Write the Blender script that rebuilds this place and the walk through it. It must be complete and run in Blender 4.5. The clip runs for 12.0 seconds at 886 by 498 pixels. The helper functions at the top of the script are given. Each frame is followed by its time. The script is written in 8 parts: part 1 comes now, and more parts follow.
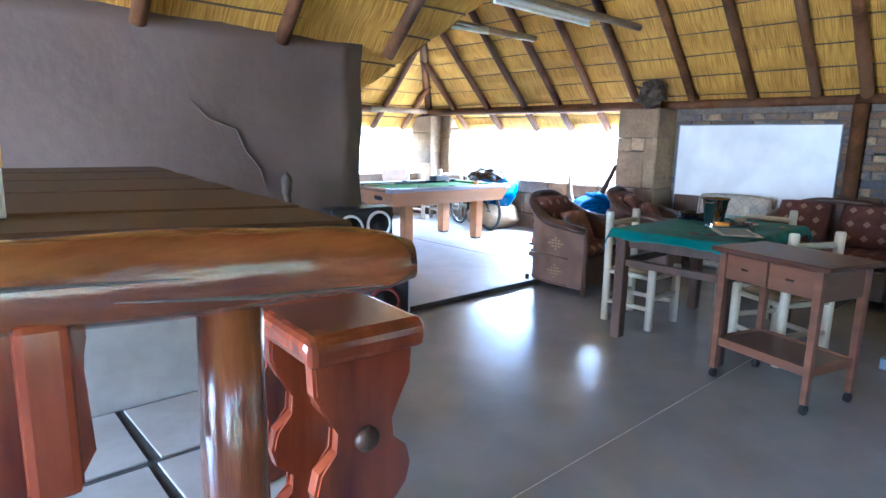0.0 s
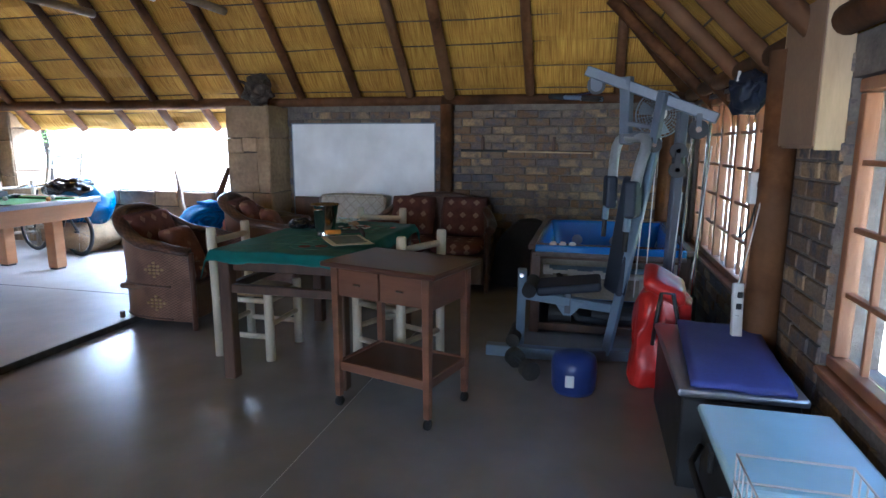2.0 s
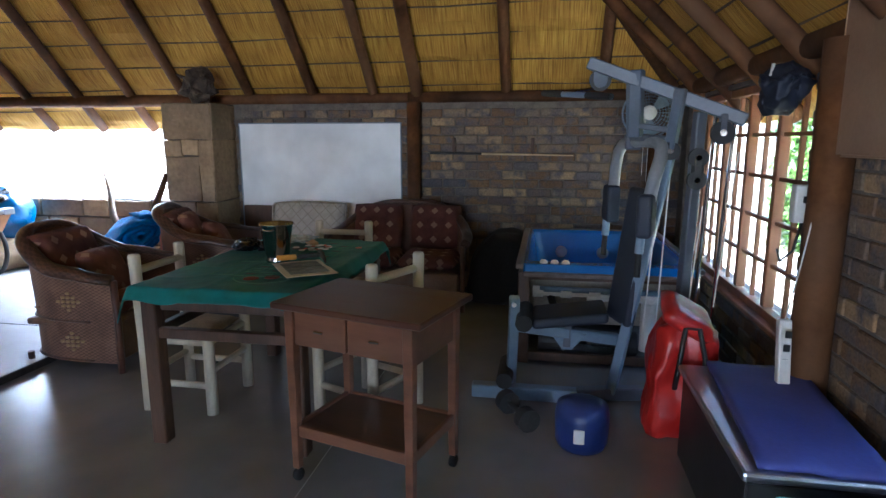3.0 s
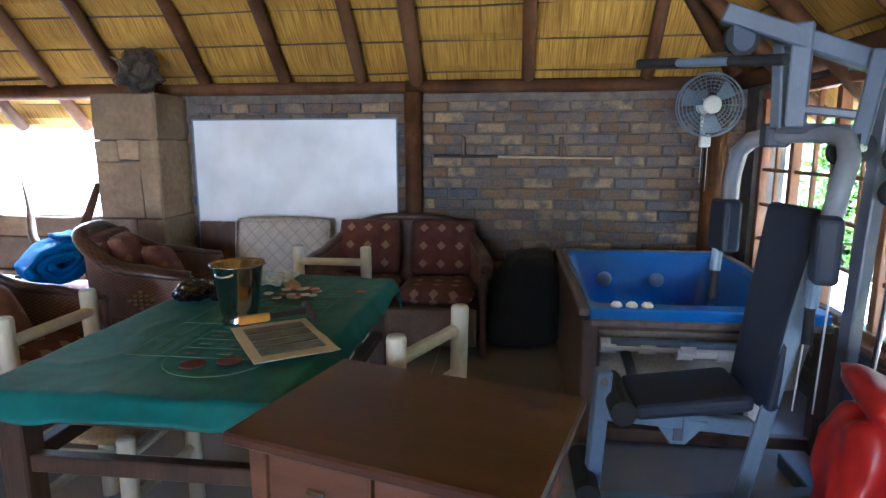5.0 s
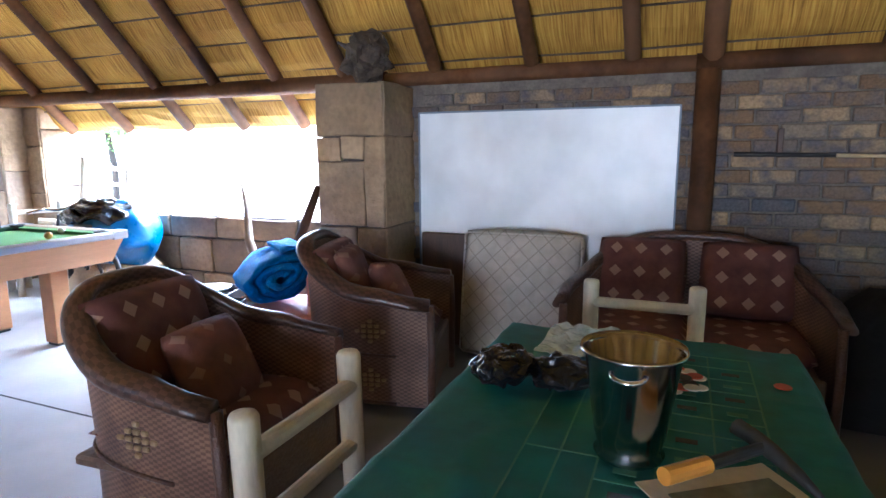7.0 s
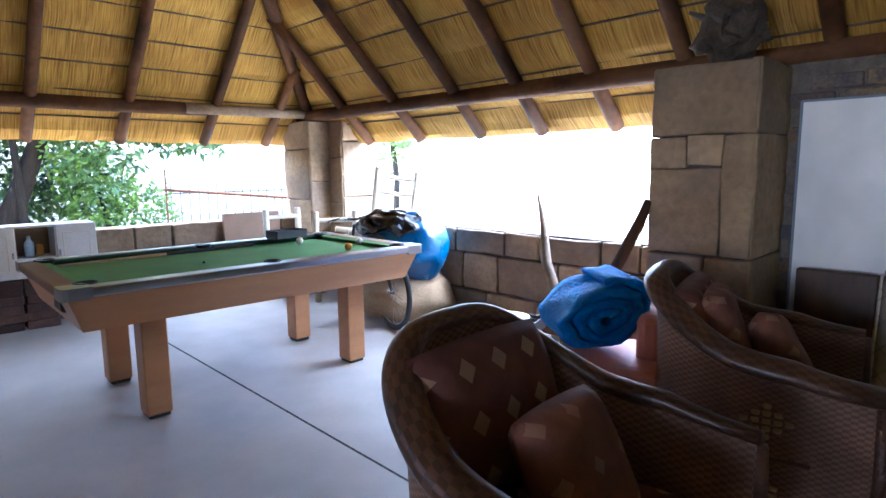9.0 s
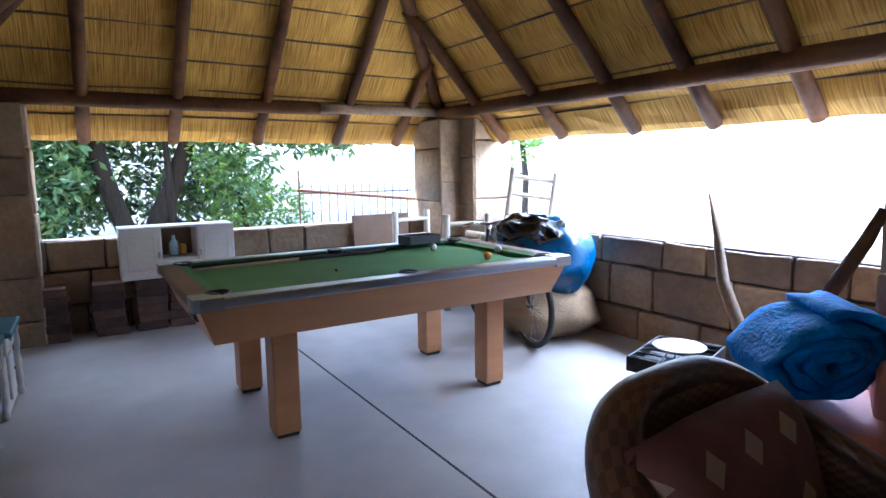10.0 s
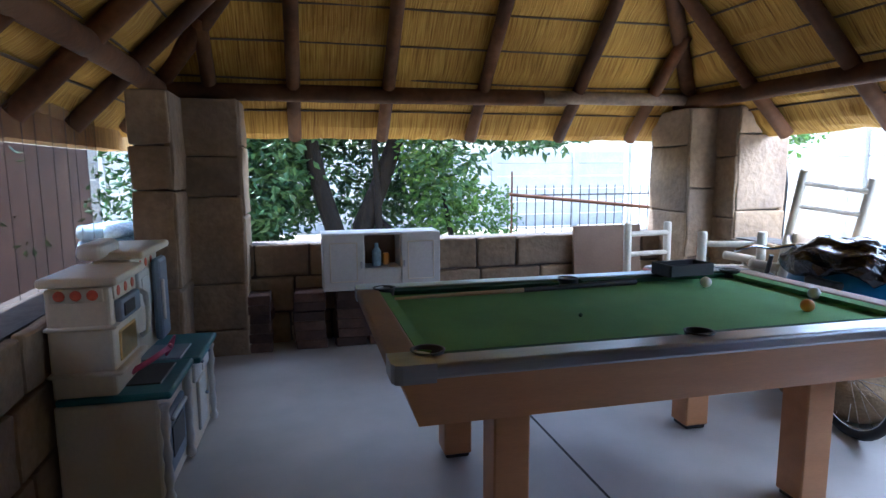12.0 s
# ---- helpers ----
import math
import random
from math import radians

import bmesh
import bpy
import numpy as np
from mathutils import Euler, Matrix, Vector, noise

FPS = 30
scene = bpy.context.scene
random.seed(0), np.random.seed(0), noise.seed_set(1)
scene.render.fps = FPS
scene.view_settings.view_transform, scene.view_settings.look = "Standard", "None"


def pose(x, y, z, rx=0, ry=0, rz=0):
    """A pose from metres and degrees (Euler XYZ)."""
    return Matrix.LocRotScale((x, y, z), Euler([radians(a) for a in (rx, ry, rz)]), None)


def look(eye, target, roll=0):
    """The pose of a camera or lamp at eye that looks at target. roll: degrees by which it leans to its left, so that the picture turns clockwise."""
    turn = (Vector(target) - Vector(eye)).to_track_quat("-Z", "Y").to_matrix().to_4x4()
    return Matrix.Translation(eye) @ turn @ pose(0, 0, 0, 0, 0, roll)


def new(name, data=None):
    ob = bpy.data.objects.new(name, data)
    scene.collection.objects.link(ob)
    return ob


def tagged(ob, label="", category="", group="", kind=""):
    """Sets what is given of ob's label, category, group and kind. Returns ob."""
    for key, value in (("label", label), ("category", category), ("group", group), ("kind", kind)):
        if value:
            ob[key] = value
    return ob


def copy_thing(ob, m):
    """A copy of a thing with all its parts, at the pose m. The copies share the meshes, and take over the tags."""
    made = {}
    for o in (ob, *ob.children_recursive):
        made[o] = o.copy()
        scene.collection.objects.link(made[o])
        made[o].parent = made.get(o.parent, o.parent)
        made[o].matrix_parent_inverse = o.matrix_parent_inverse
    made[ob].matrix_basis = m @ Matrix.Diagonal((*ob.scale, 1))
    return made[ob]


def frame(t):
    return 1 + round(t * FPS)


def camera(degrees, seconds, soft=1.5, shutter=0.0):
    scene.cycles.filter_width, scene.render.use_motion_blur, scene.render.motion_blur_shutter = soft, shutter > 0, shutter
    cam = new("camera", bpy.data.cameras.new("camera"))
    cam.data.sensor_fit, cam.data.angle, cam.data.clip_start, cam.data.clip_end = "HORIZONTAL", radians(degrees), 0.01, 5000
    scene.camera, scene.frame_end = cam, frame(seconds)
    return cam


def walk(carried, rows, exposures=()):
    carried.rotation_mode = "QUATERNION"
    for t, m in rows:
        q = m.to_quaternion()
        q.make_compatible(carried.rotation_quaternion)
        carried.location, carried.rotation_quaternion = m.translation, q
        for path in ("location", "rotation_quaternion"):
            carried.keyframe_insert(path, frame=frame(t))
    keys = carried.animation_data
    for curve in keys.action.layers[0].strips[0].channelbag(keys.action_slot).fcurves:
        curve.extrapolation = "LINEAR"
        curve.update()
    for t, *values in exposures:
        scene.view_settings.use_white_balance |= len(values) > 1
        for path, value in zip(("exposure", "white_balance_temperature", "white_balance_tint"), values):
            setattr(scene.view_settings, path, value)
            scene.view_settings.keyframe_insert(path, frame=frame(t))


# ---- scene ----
cam = camera(74.2, 12.0)
PATH = [
    (0, (0.236, 0.235, 1.38), (1.556, 1.693, 1.017), 1.2),
    (0.5, (0.376, 0.244, 1.368), (1.911, 1.475, 1.012), 1.0),
    (1, (0.528, 0.304, 1.377), (2.262, 1.236, 1.022), 0.9),
    (1.5, (0.713, 0.309, 1.369), (2.565, 0.979, 1.02), 0.4),
    (2, (0.966, 0.361, 1.405), (2.876, 0.837, 1.052), 0.2),
    (2.5, (1.212, 0.473, 1.425), (3.14, 0.867, 1.067), 0.1),
    (3, (1.55, 0.609, 1.452), (3.488, 0.947, 1.089), -0.0),
    (3.2, (1.681, 0.647, 1.449), (3.623, 0.958, 1.088), -0.0),
    (5, (2.6, 1.089, 1.41), (4.556, 1.327, 1.065), -0.1),
    (5.5, (2.827, 1.275, 1.382), (4.779, 1.543, 1.039), -0.2),
    (6, (3.025, 1.503, 1.367), (4.955, 1.898, 1.024), -0.3),
    (6.5, (3.216, 1.734, 1.353), (5.104, 2.305, 1.022), -0.2),
    (7, (3.408, 1.958, 1.367), (5.229, 2.715, 1.036), -0.3),
    (7.5, (3.567, 2.166, 1.339), (5.311, 3.098, 1.042), -0.2),
    (7.7, (3.648, 2.225, 1.329), (5.338, 3.255, 1.04), 0.3),
    (9.3, (3.886, 2.958, 1.316), (5.183, 4.455, 1.041), -0.8),
    (9.5, (3.925, 3.045, 1.322), (5.161, 4.593, 1.047), -0.8),
    (10, (3.986, 3.256, 1.32), (5.053, 4.926, 1.048), -0.7),
    (10.5, (4.008, 3.493, 1.315), (4.918, 5.253, 1.044), -0.5),
    (11, (4.011, 3.728, 1.307), (4.771, 5.559, 1.039), -0.5),
    (11.5, (4.049, 3.922, 1.305), (4.678, 5.802, 1.04), -0.4),
    (12, (4.134, 4.19, 1.343), (4.613, 6.113, 1.073), -0.3),
]
EXPOSURES = [(0.0, 4.95, 4470, 7), (1.5, 4.1, 4770, 9), (2.5, 3.65, 4970, 10), (3.0, 3.75, 5020, 10), (5.0, 4.45, 4870, 11), (6.5, 4.55, 4970, 13), (7.5, 4.2, 4870, 13), (9.5, 3.25, 4920, 14), (10.5, 2.75, 4920, 14), (11.0, 2.5, 4870, 13), (12.0, 2.2, 4870, 12)]
walk(cam, [(t, look(eye, target, roll)) for t, eye, target, roll in PATH], EXPOSURES)

# ---- world and sun ----
SUN_ELEV, SUN_AZ = 66.0, 300.0   # azimuth clockwise from north (+y)
world = bpy.data.worlds.new("world")
scene.world = world
world.use_nodes = True
wn = world.node_tree
sky = wn.nodes.new("ShaderNodeTexSky")
sky.sky_type = "NISHITA"
sky.sun_disc = False
sky.sun_elevation = radians(SUN_ELEV)
sky.sun_rotation = radians(SUN_AZ)
sky.air_density, sky.dust_density = 1.2, 2.5
wn.links.new(sky.outputs[0], wn.nodes["Background"].inputs[0])
wn.nodes["Background"].inputs[1].default_value = 0.15
sun = new("sun", bpy.data.lights.new("sun", "SUN"))
sun.data.energy, sun.data.angle, sun.data.color = 5.0, radians(0.6), (1.0, 0.95, 0.86)
_a, _e = radians(SUN_AZ), radians(SUN_ELEV)
_d = Vector((math.sin(_a) * math.cos(_e), math.cos(_a) * math.cos(_e), math.sin(_e)))
sun.matrix_world = look(_d * 30, (0, 0, 0))


def sky_lamp(name, eye, target, w, h, watts):
    """An added area lamp, standing in for open-sky daylight through an opening."""
    lamp = new(name, bpy.data.lights.new(name, "AREA"))
    lamp.data.shape, lamp.data.size, lamp.data.size_y = "RECTANGLE", w, h
    lamp.data.energy, lamp.data.color = watts, (0.95, 0.97, 1.0)
    lamp.matrix_world = look(eye, target)
    return lamp


sky_lamp("sky_lamp_east", (8.45, 6.2, 2.25), (6.4, 6.2, 0.9), 4.6, 0.9, 85)
sky_lamp("sky_lamp_north", (5.5, 9.7, 2.3), (5.5, 7.6, 0.9), 3.6, 0.9, 12)
# the opening at the west lamp is assumed and out of view
sky_lamp("sky_lamp_west", (-4.05, 2.7, 1.2), (0.0, 2.9, 1.2), 2.6, 1.7, 21)

# ---- materials ----
def nodes_of(name):
    m = bpy.data.materials.new(name)
    m.use_nodes = True
    nt = m.node_tree
    return m, nt, nt.nodes["Principled BSDF"]


def ramp(nt, stops):
    r = nt.nodes.new("ShaderNodeValToRGB")
    while len(r.color_ramp.elements) < len(stops):
        r.color_ramp.elements.new(0.5)
    for e, (p, c) in zip(r.color_ramp.elements, stops):
        e.position, e.color = p, (*c, 1)
    return r


def mat(name, a, b, scale=6.0, rough=0.7, metal=0.0, bump=0.15, fine=60.0, stretch=(1, 1, 1), spread=0.0,
        coat=0.0, dirt=None, coords="Object", bump_dist=0.01, rough_var=0.1):
    """Two-tone surface: broad blotches from a to b, fine grain, bump and roughness variation. spread: random tone per object."""
    m, nt, p = nodes_of(name)
    N, L = nt.nodes, nt.links
    tc = N.new("ShaderNodeTexCoord")
    mp = N.new("ShaderNodeMapping")
    mp.inputs["Scale"].default_value = stretch
    L.new(tc.outputs[coords], mp.inputs[0])
    src = mp.outputs[0]
    if spread:
        oi = N.new("ShaderNodeObjectInfo")
        ad = N.new("ShaderNodeVectorMath")
        sc = N.new("ShaderNodeMath")
        sc.operation = "MULTIPLY"
        sc.inputs[1].default_value = 37.0
        L.new(oi.outputs["Random"], sc.inputs[0])
        L.new(mp.outputs[0], ad.inputs[0])
        L.new(sc.outputs[0], ad.inputs[1])
        src = ad.outputs[0]
    n1 = N.new("ShaderNodeTexNoise")
    n1.inputs["Scale"].default_value, n1.inputs["Detail"].default_value = scale, 5
    n2 = N.new("ShaderNodeTexNoise")
    n2.inputs["Scale"].default_value, n2.inputs["Detail"].default_value = fine, 4
    L.new(src, n1.inputs["Vector"]), L.new(src, n2.inputs["Vector"])
    mid = tuple((x + y) / 2 for x, y in zip(a, b))
    r = ramp(nt, [(0.3, a), (0.5, mid), (0.7, b)])
    L.new(n1.outputs[0], r.inputs[0])
    col = r.outputs[0]
    mx = N.new("ShaderNodeMix")
    mx.data_type, mx.blend_type = "RGBA", "MULTIPLY"
    mx.inputs[0].default_value = 0.55 if bump >= 0.2 else 0.2
    r2 = ramp(nt, [(0.3, (0.62, 0.62, 0.62)), (0.7, (1.15, 1.15, 1.15))])
    L.new(n2.outputs[0], r2.inputs[0])
    L.new(col, mx.inputs[6]), L.new(r2.outputs[0], mx.inputs[7])
    col = mx.outputs[2]
    if dirt:
        n3 = N.new("ShaderNodeTexNoise")
        n3.inputs["Scale"].default_value, n3.inputs["Detail"].default_value = scale * 0.37, 7
        L.new(src, n3.inputs["Vector"])
        r3 = ramp(nt, [(0.46, (0, 0, 0)), (0.74, (0.9, 0.9, 0.9))])
        L.new(n3.outputs[0], r3.inputs[0])
        m3 = N.new("ShaderNodeMix")
        m3.data_type = "RGBA"
        m3.inputs[7].default_value = (*dirt, 1)
        L.new(r3.outputs[0], m3.inputs[0]), L.new(col, m3.inputs[6])
        col = m3.outputs[2]
    if spread:
        hv = N.new("ShaderNodeHueSaturation")
        mr = N.new("ShaderNodeMapRange")
        mr.inputs[3].default_value, mr.inputs[4].default_value = 1 - spread, 1 + spread
        L.new(oi.outputs["Random"], mr.inputs[0]), L.new(mr.outputs[0], hv.inputs["Value"]), L.new(col, hv.inputs["Color"])
        col = hv.outputs[0]
    L.new(col, p.inputs["Base Color"])
    rr = N.new("ShaderNodeMapRange")
    rr.inputs[3].default_value, rr.inputs[4].default_value = max(0.03, rough - rough_var), min(1, rough + rough_var)
    L.new(n1.outputs[0], rr.inputs[0]), L.new(rr.outputs[0], p.inputs["Roughness"])
    p.inputs["Metallic"].default_value = metal
    p.inputs["Coat Weight"].default_value = coat
    p.inputs["Coat Roughness"].default_value = 0.12
    if bump:
        bp = N.new("ShaderNodeBump")
        bp.inputs["Strength"].default_value, bp.inputs["Distance"].default_value = bump, bump_dist
        L.new(n2.outputs[0], bp.inputs["Height"]), L.new(bp.outputs[0], p.inputs["Normal"])
    return m


def brick_mat():
    """Rough stock brick: buff, brown and blue-grey from brick to brick, with a dark flashed heart on some."""
    m, nt, p = nodes_of("stock_brick")
    N, L = nt.nodes, nt.links
    oi = N.new("ShaderNodeObjectInfo")
    r = ramp(nt, [(0.0, (0.14, 0.082, 0.045)), (0.3, (0.22, 0.135, 0.07)), (0.5, (0.13, 0.10, 0.085)), (0.75, (0.42, 0.285, 0.15)), (1.0, (0.085, 0.088, 0.105))])
    L.new(oi.outputs["Random"], r.inputs[0])
    tc = N.new("ShaderNodeTexCoord")
    ad = N.new("ShaderNodeVectorMath")
    ad.operation = "MULTIPLY_ADD"
    ad.inputs[1].default_value = (1, 1, 1)
    L.new(tc.outputs["Object"], ad.inputs[0])
    L.new(oi.outputs["Location"], ad.inputs[2])
    n1 = N.new("ShaderNodeTexNoise")
    n1.inputs["Scale"].default_value, n1.inputs["Detail"].default_value = 9, 4
    n2 = N.new("ShaderNodeTexNoise")
    n2.inputs["Scale"].default_value, n2.inputs["Detail"].default_value = 70, 5
    L.new(ad.outputs[0], n1.inputs["Vector"]), L.new(ad.outputs[0], n2.inputs["Vector"])
    r1 = ramp(nt, [(0.45, (0, 0, 0)), (0.65, (1, 1, 1))])
    L.new(n1.outputs[0], r1.inputs[0])
    mx = N.new("ShaderNodeMix")
    mx.data_type = "RGBA"
    mx.inputs[7].default_value = (0.11, 0.10, 0.105, 1)
    L.new(r1.outputs[0], mx.inputs[0]), L.new(r.outputs[0], mx.inputs[6])
    m2 = N.new("ShaderNodeMix")
    m2.data_type, m2.blend_type = "RGBA", "MULTIPLY"
    m2.inputs[0].default_value = 0.7
    r2 = ramp(nt, [(0.3, (0.55, 0.55, 0.55)), (0.7, (1.2, 1.2, 1.2))])
    L.new(n2.outputs[0], r2.inputs[0]), L.new(mx.outputs[2], m2.inputs[6]), L.new(r2.outputs[0], m2.inputs[7])
    L.new(m2.outputs[2], p.inputs["Base Color"])
    p.inputs["Roughness"].default_value = 0.9
    bp = N.new("ShaderNodeBump")
    bp.inputs["Strength"].default_value, bp.inputs["Distance"].default_value = 0.5, 0.006
    L.new(n2.outputs[0], bp.inputs["Height"]), L.new(bp.outputs[0], p.inputs["Normal"])
    return m


def thatch_mat():
    """Combed straw, streaked up the slope (uv in metres: u along the eave, v up the slope)."""
    m, nt, p = nodes_of("thatch")
    N, L = nt.nodes, nt.links
    uv = N.new("ShaderNodeTexCoord")
    mp = N.new("ShaderNodeMapping")
    mp.inputs["Scale"].default_value = (95, 3.2, 1)
    L.new(uv.outputs["UV"], mp.inputs[0])
    n = N.new("ShaderNodeTexNoise")
    n.inputs["Scale"].default_value, n.inputs["Detail"].default_value, n.inputs["Distortion"].default_value = 1.0, 5, 0.25
    L.new(mp.outputs[0], n.inputs["Vector"])
    r = ramp(nt, [(0.22, (0.13, 0.062, 0.014)), (0.42, (0.44, 0.245, 0.042)), (0.58, (0.60, 0.37, 0.07)), (0.8, (0.74, 0.52, 0.13))])
    L.new(n.outputs[0], r.inputs[0])
    n2 = N.new("ShaderNodeTexNoise")
    n2.inputs["Scale"].default_value, n2.inputs["Detail"].default_value = 1.7, 5
    L.new(uv.outputs["UV"], n2.inputs["Vector"])
    r2 = ramp(nt, [(0.3, (0.62, 0.55, 0.5)), (0.7, (1.1, 1.08, 1.0))])
    L.new(n2.outputs[0], r2.inputs[0])
    mx = N.new("ShaderNodeMix")
    mx.data_type, mx.blend_type = "RGBA", "MULTIPLY"
    mx.inputs[0].default_value = 0.9
    L.new(r.outputs[0], mx.inputs[6]), L.new(r2.outputs[0], mx.inputs[7])
    L.new(mx.outputs[2], p.inputs["Base Color"])
    p.inputs["Roughness"].default_value = 0.75
    bp = N.new("ShaderNodeBump")
    bp.inputs["Strength"].default_value, bp.inputs["Distance"].default_value = 0.8, 0.012
    L.new(n.outputs[0], bp.inputs["Height"]), L.new(bp.outputs[0], p.inputs["Normal"])
    return m


def concrete_mat(name, a, b, rough):
    """Steel-floated concrete: soft clouds of tone, faint trowel mottling and a slight wave in the polish."""
    m, nt, p = nodes_of(name)
    N, L = nt.nodes, nt.links
    tc = N.new("ShaderNodeTexCoord")
    cloud, mottle = N.new("ShaderNodeTexNoise"), N.new("ShaderNodeTexNoise")
    for n, s, d in ((cloud, 0.9, 2), (mottle, 3.0, 4)):
        n.inputs["Scale"].default_value, n.inputs["Detail"].default_value = s, d
        L.new(tc.outputs["Object"], n.inputs["Vector"])
    r = ramp(nt, [(0.2, a), (0.8, b)])
    L.new(cloud.outputs[0], r.inputs[0])
    col = r.outputs[0]
    for n, lo, hi in ((mottle, 0.84, 1.1),):
        mr = N.new("ShaderNodeMapRange")
        mr.inputs[1].default_value, mr.inputs[2].default_value = 0.25, 0.75
        mr.inputs[3].default_value, mr.inputs[4].default_value = lo, hi
        L.new(n.outputs[0], mr.inputs[0])
        vm = N.new("ShaderNodeVectorMath")
        vm.operation = "SCALE"
        L.new(col, vm.inputs[0]), L.new(mr.outputs[0], vm.inputs["Scale"])
        col = vm.outputs[0]
    L.new(col, p.inputs["Base Color"])
    p.inputs["Roughness"].default_value = rough
    bp = N.new("ShaderNodeBump")
    bp.inputs["Strength"].default_value, bp.inputs["Distance"].default_value = 0.12, 0.006
    L.new(mottle.outputs[0], bp.inputs["Height"]), L.new(bp.outputs[0], p.inputs["Normal"])
    return m


def glass_mat():
    m, nt, p = nodes_of("window_glass")
    p.inputs["Base Color"].default_value = (0.93, 0.96, 0.95, 1)
    p.inputs["Roughness"].default_value = 0.03
    p.inputs["Transmission Weight"].default_value = 1.0
    p.inputs["IOR"].default_value = 1.1
    return m


M = {}
M["thatch"] = thatch_mat()
M["brick"] = brick_mat()
M["glass"] = glass_mat()
M["mortar"] = mat("mortar", (0.12, 0.10, 0.085), (0.20, 0.17, 0.14), 12, 0.95, bump=0.6)
M["pole"] = mat("dark_pole_timber", (0.05, 0.02, 0.008), (0.15, 0.064, 0.022), 3.5, 0.72, bump=0.35, fine=26, spread=0.3, dirt=(0.15, 0.082, 0.042))
for _m in (M["pole"], M["thatch"]):
    _m.node_tree.nodes["Principled BSDF"].inputs["Specular IOR Level"].default_value = 0.18
M["pole_grey"] = mat("weathered_pole_timber", (0.17, 0.115, 0.07), (0.32, 0.23, 0.15), 4, 0.75, bump=0.35, fine=30, spread=0.2)
M["lath"] = mat("lath", (0.07, 0.045, 0.026), (0.17, 0.115, 0.07), 5, 0.8, bump=0.3)
M["concrete"] = concrete_mat("steel_floated_concrete", (0.205, 0.194, 0.183), (0.285, 0.273, 0.26), 0.27)
M["concrete_pale"] = concrete_mat("pale_floated_concrete", (0.365, 0.352, 0.335), (0.47, 0.455, 0.435), 0.5)
M["joint"] = mat("floor_joint", (0.035, 0.033, 0.03), (0.07, 0.065, 0.06), 20, 0.9)
M["stone"] = mat("sandstone_render", (0.24, 0.16, 0.09), (0.41, 0.29, 0.17), 3.2, 0.85, bump=0.55, fine=24, spread=0.2, dirt=(0.17, 0.13, 0.10), bump_dist=0.02)
M["groove"] = mat("stone_joint", (0.07, 0.058, 0.048), (0.12, 0.10, 0.085), 14, 0.95, bump=0.5)
M["plaster"] = mat("stained_plaster", (0.125, 0.088, 0.075), (0.205, 0.155, 0.135), 0.9, 0.7, bump=0.18, fine=14, dirt=(0.085, 0.055, 0.045), bump_dist=0.02)
M["darkwall"] = mat("dark_plaster", (0.16, 0.13, 0.11), (0.24, 0.2, 0.17), 1.6, 0.85, bump=0.3, fine=18)


# ---- mesh helpers ----
def part(name, bm, material, parent=None, label="", smooth=False):
    """Links a bmesh as one mesh object, under a thing or a part."""
    me = bpy.data.meshes.new(name)
    bmesh.ops.recalc_face_normals(bm, faces=bm.faces[:])
    bm.to_mesh(me)
    bm.free()
    me.materials.append(M[material] if isinstance(material, str) else material)
    if smooth:
        me.polygons.foreach_set("use_smooth", [True] * len(me.polygons))
    ob = new(name, me)
    if parent is not None:
        ob.parent = parent
    if label:
        ob["label"] = label
    return ob


def thing(name, at, label, category, group="", turn=0.0, kind=""):
    ob = new(name)
    ob.empty_display_size = 0.1
    ob.matrix_basis = pose(*at, 0, 0, turn)
    return tagged(ob, label, category, group, kind)


def box(bm, c, s, bevel=0.0, rot=None, segs=1):
    """A box with centre c and size s."""
    made = bmesh.ops.create_cube(bm, size=1)
    vs = made["verts"]
    for v in vs:
        v.co = Vector((v.co.x * s[0], v.co.y * s[1], v.co.z * s[2]))
    if bevel:
        es = list({e for v in vs for e in v.link_edges})
        got = bmesh.ops.bevel(bm, geom=es, offset=bevel, segments=segs, affect="EDGES", profile=0.5)
        vs = list({v for f in got["faces"] for v in f.verts} | {v for v in vs if v.is_valid})
    for v in vs:
        if rot is not None:
            v.co = rot @ v.co
        v.co += Vector(c)
    return vs


def rod(bm, a, b, r, r2=None, n=10, caps=True):
    """A round bar from a to b."""
    a, b = Vector(a), Vector(b)
    r2 = r if r2 is None else r2
    q = (b - a).to_track_quat("Z", "Y")
    ra = [bm.verts.new(a + q @ Vector((r * math.cos(i * math.tau / n), r * math.sin(i * math.tau / n), 0))) for i in range(n)]
    rb = [bm.verts.new(b + q @ Vector((r2 * math.cos(i * math.tau / n), r2 * math.sin(i * math.tau / n), 0))) for i in range(n)]
    for i in range(n):
        bm.faces.new((ra[i], ra[(i + 1) % n], rb[(i + 1) % n], rb[i]))
    if caps:
        bm.faces.new(ra[::-1]), bm.faces.new(rb)
    return ra + rb


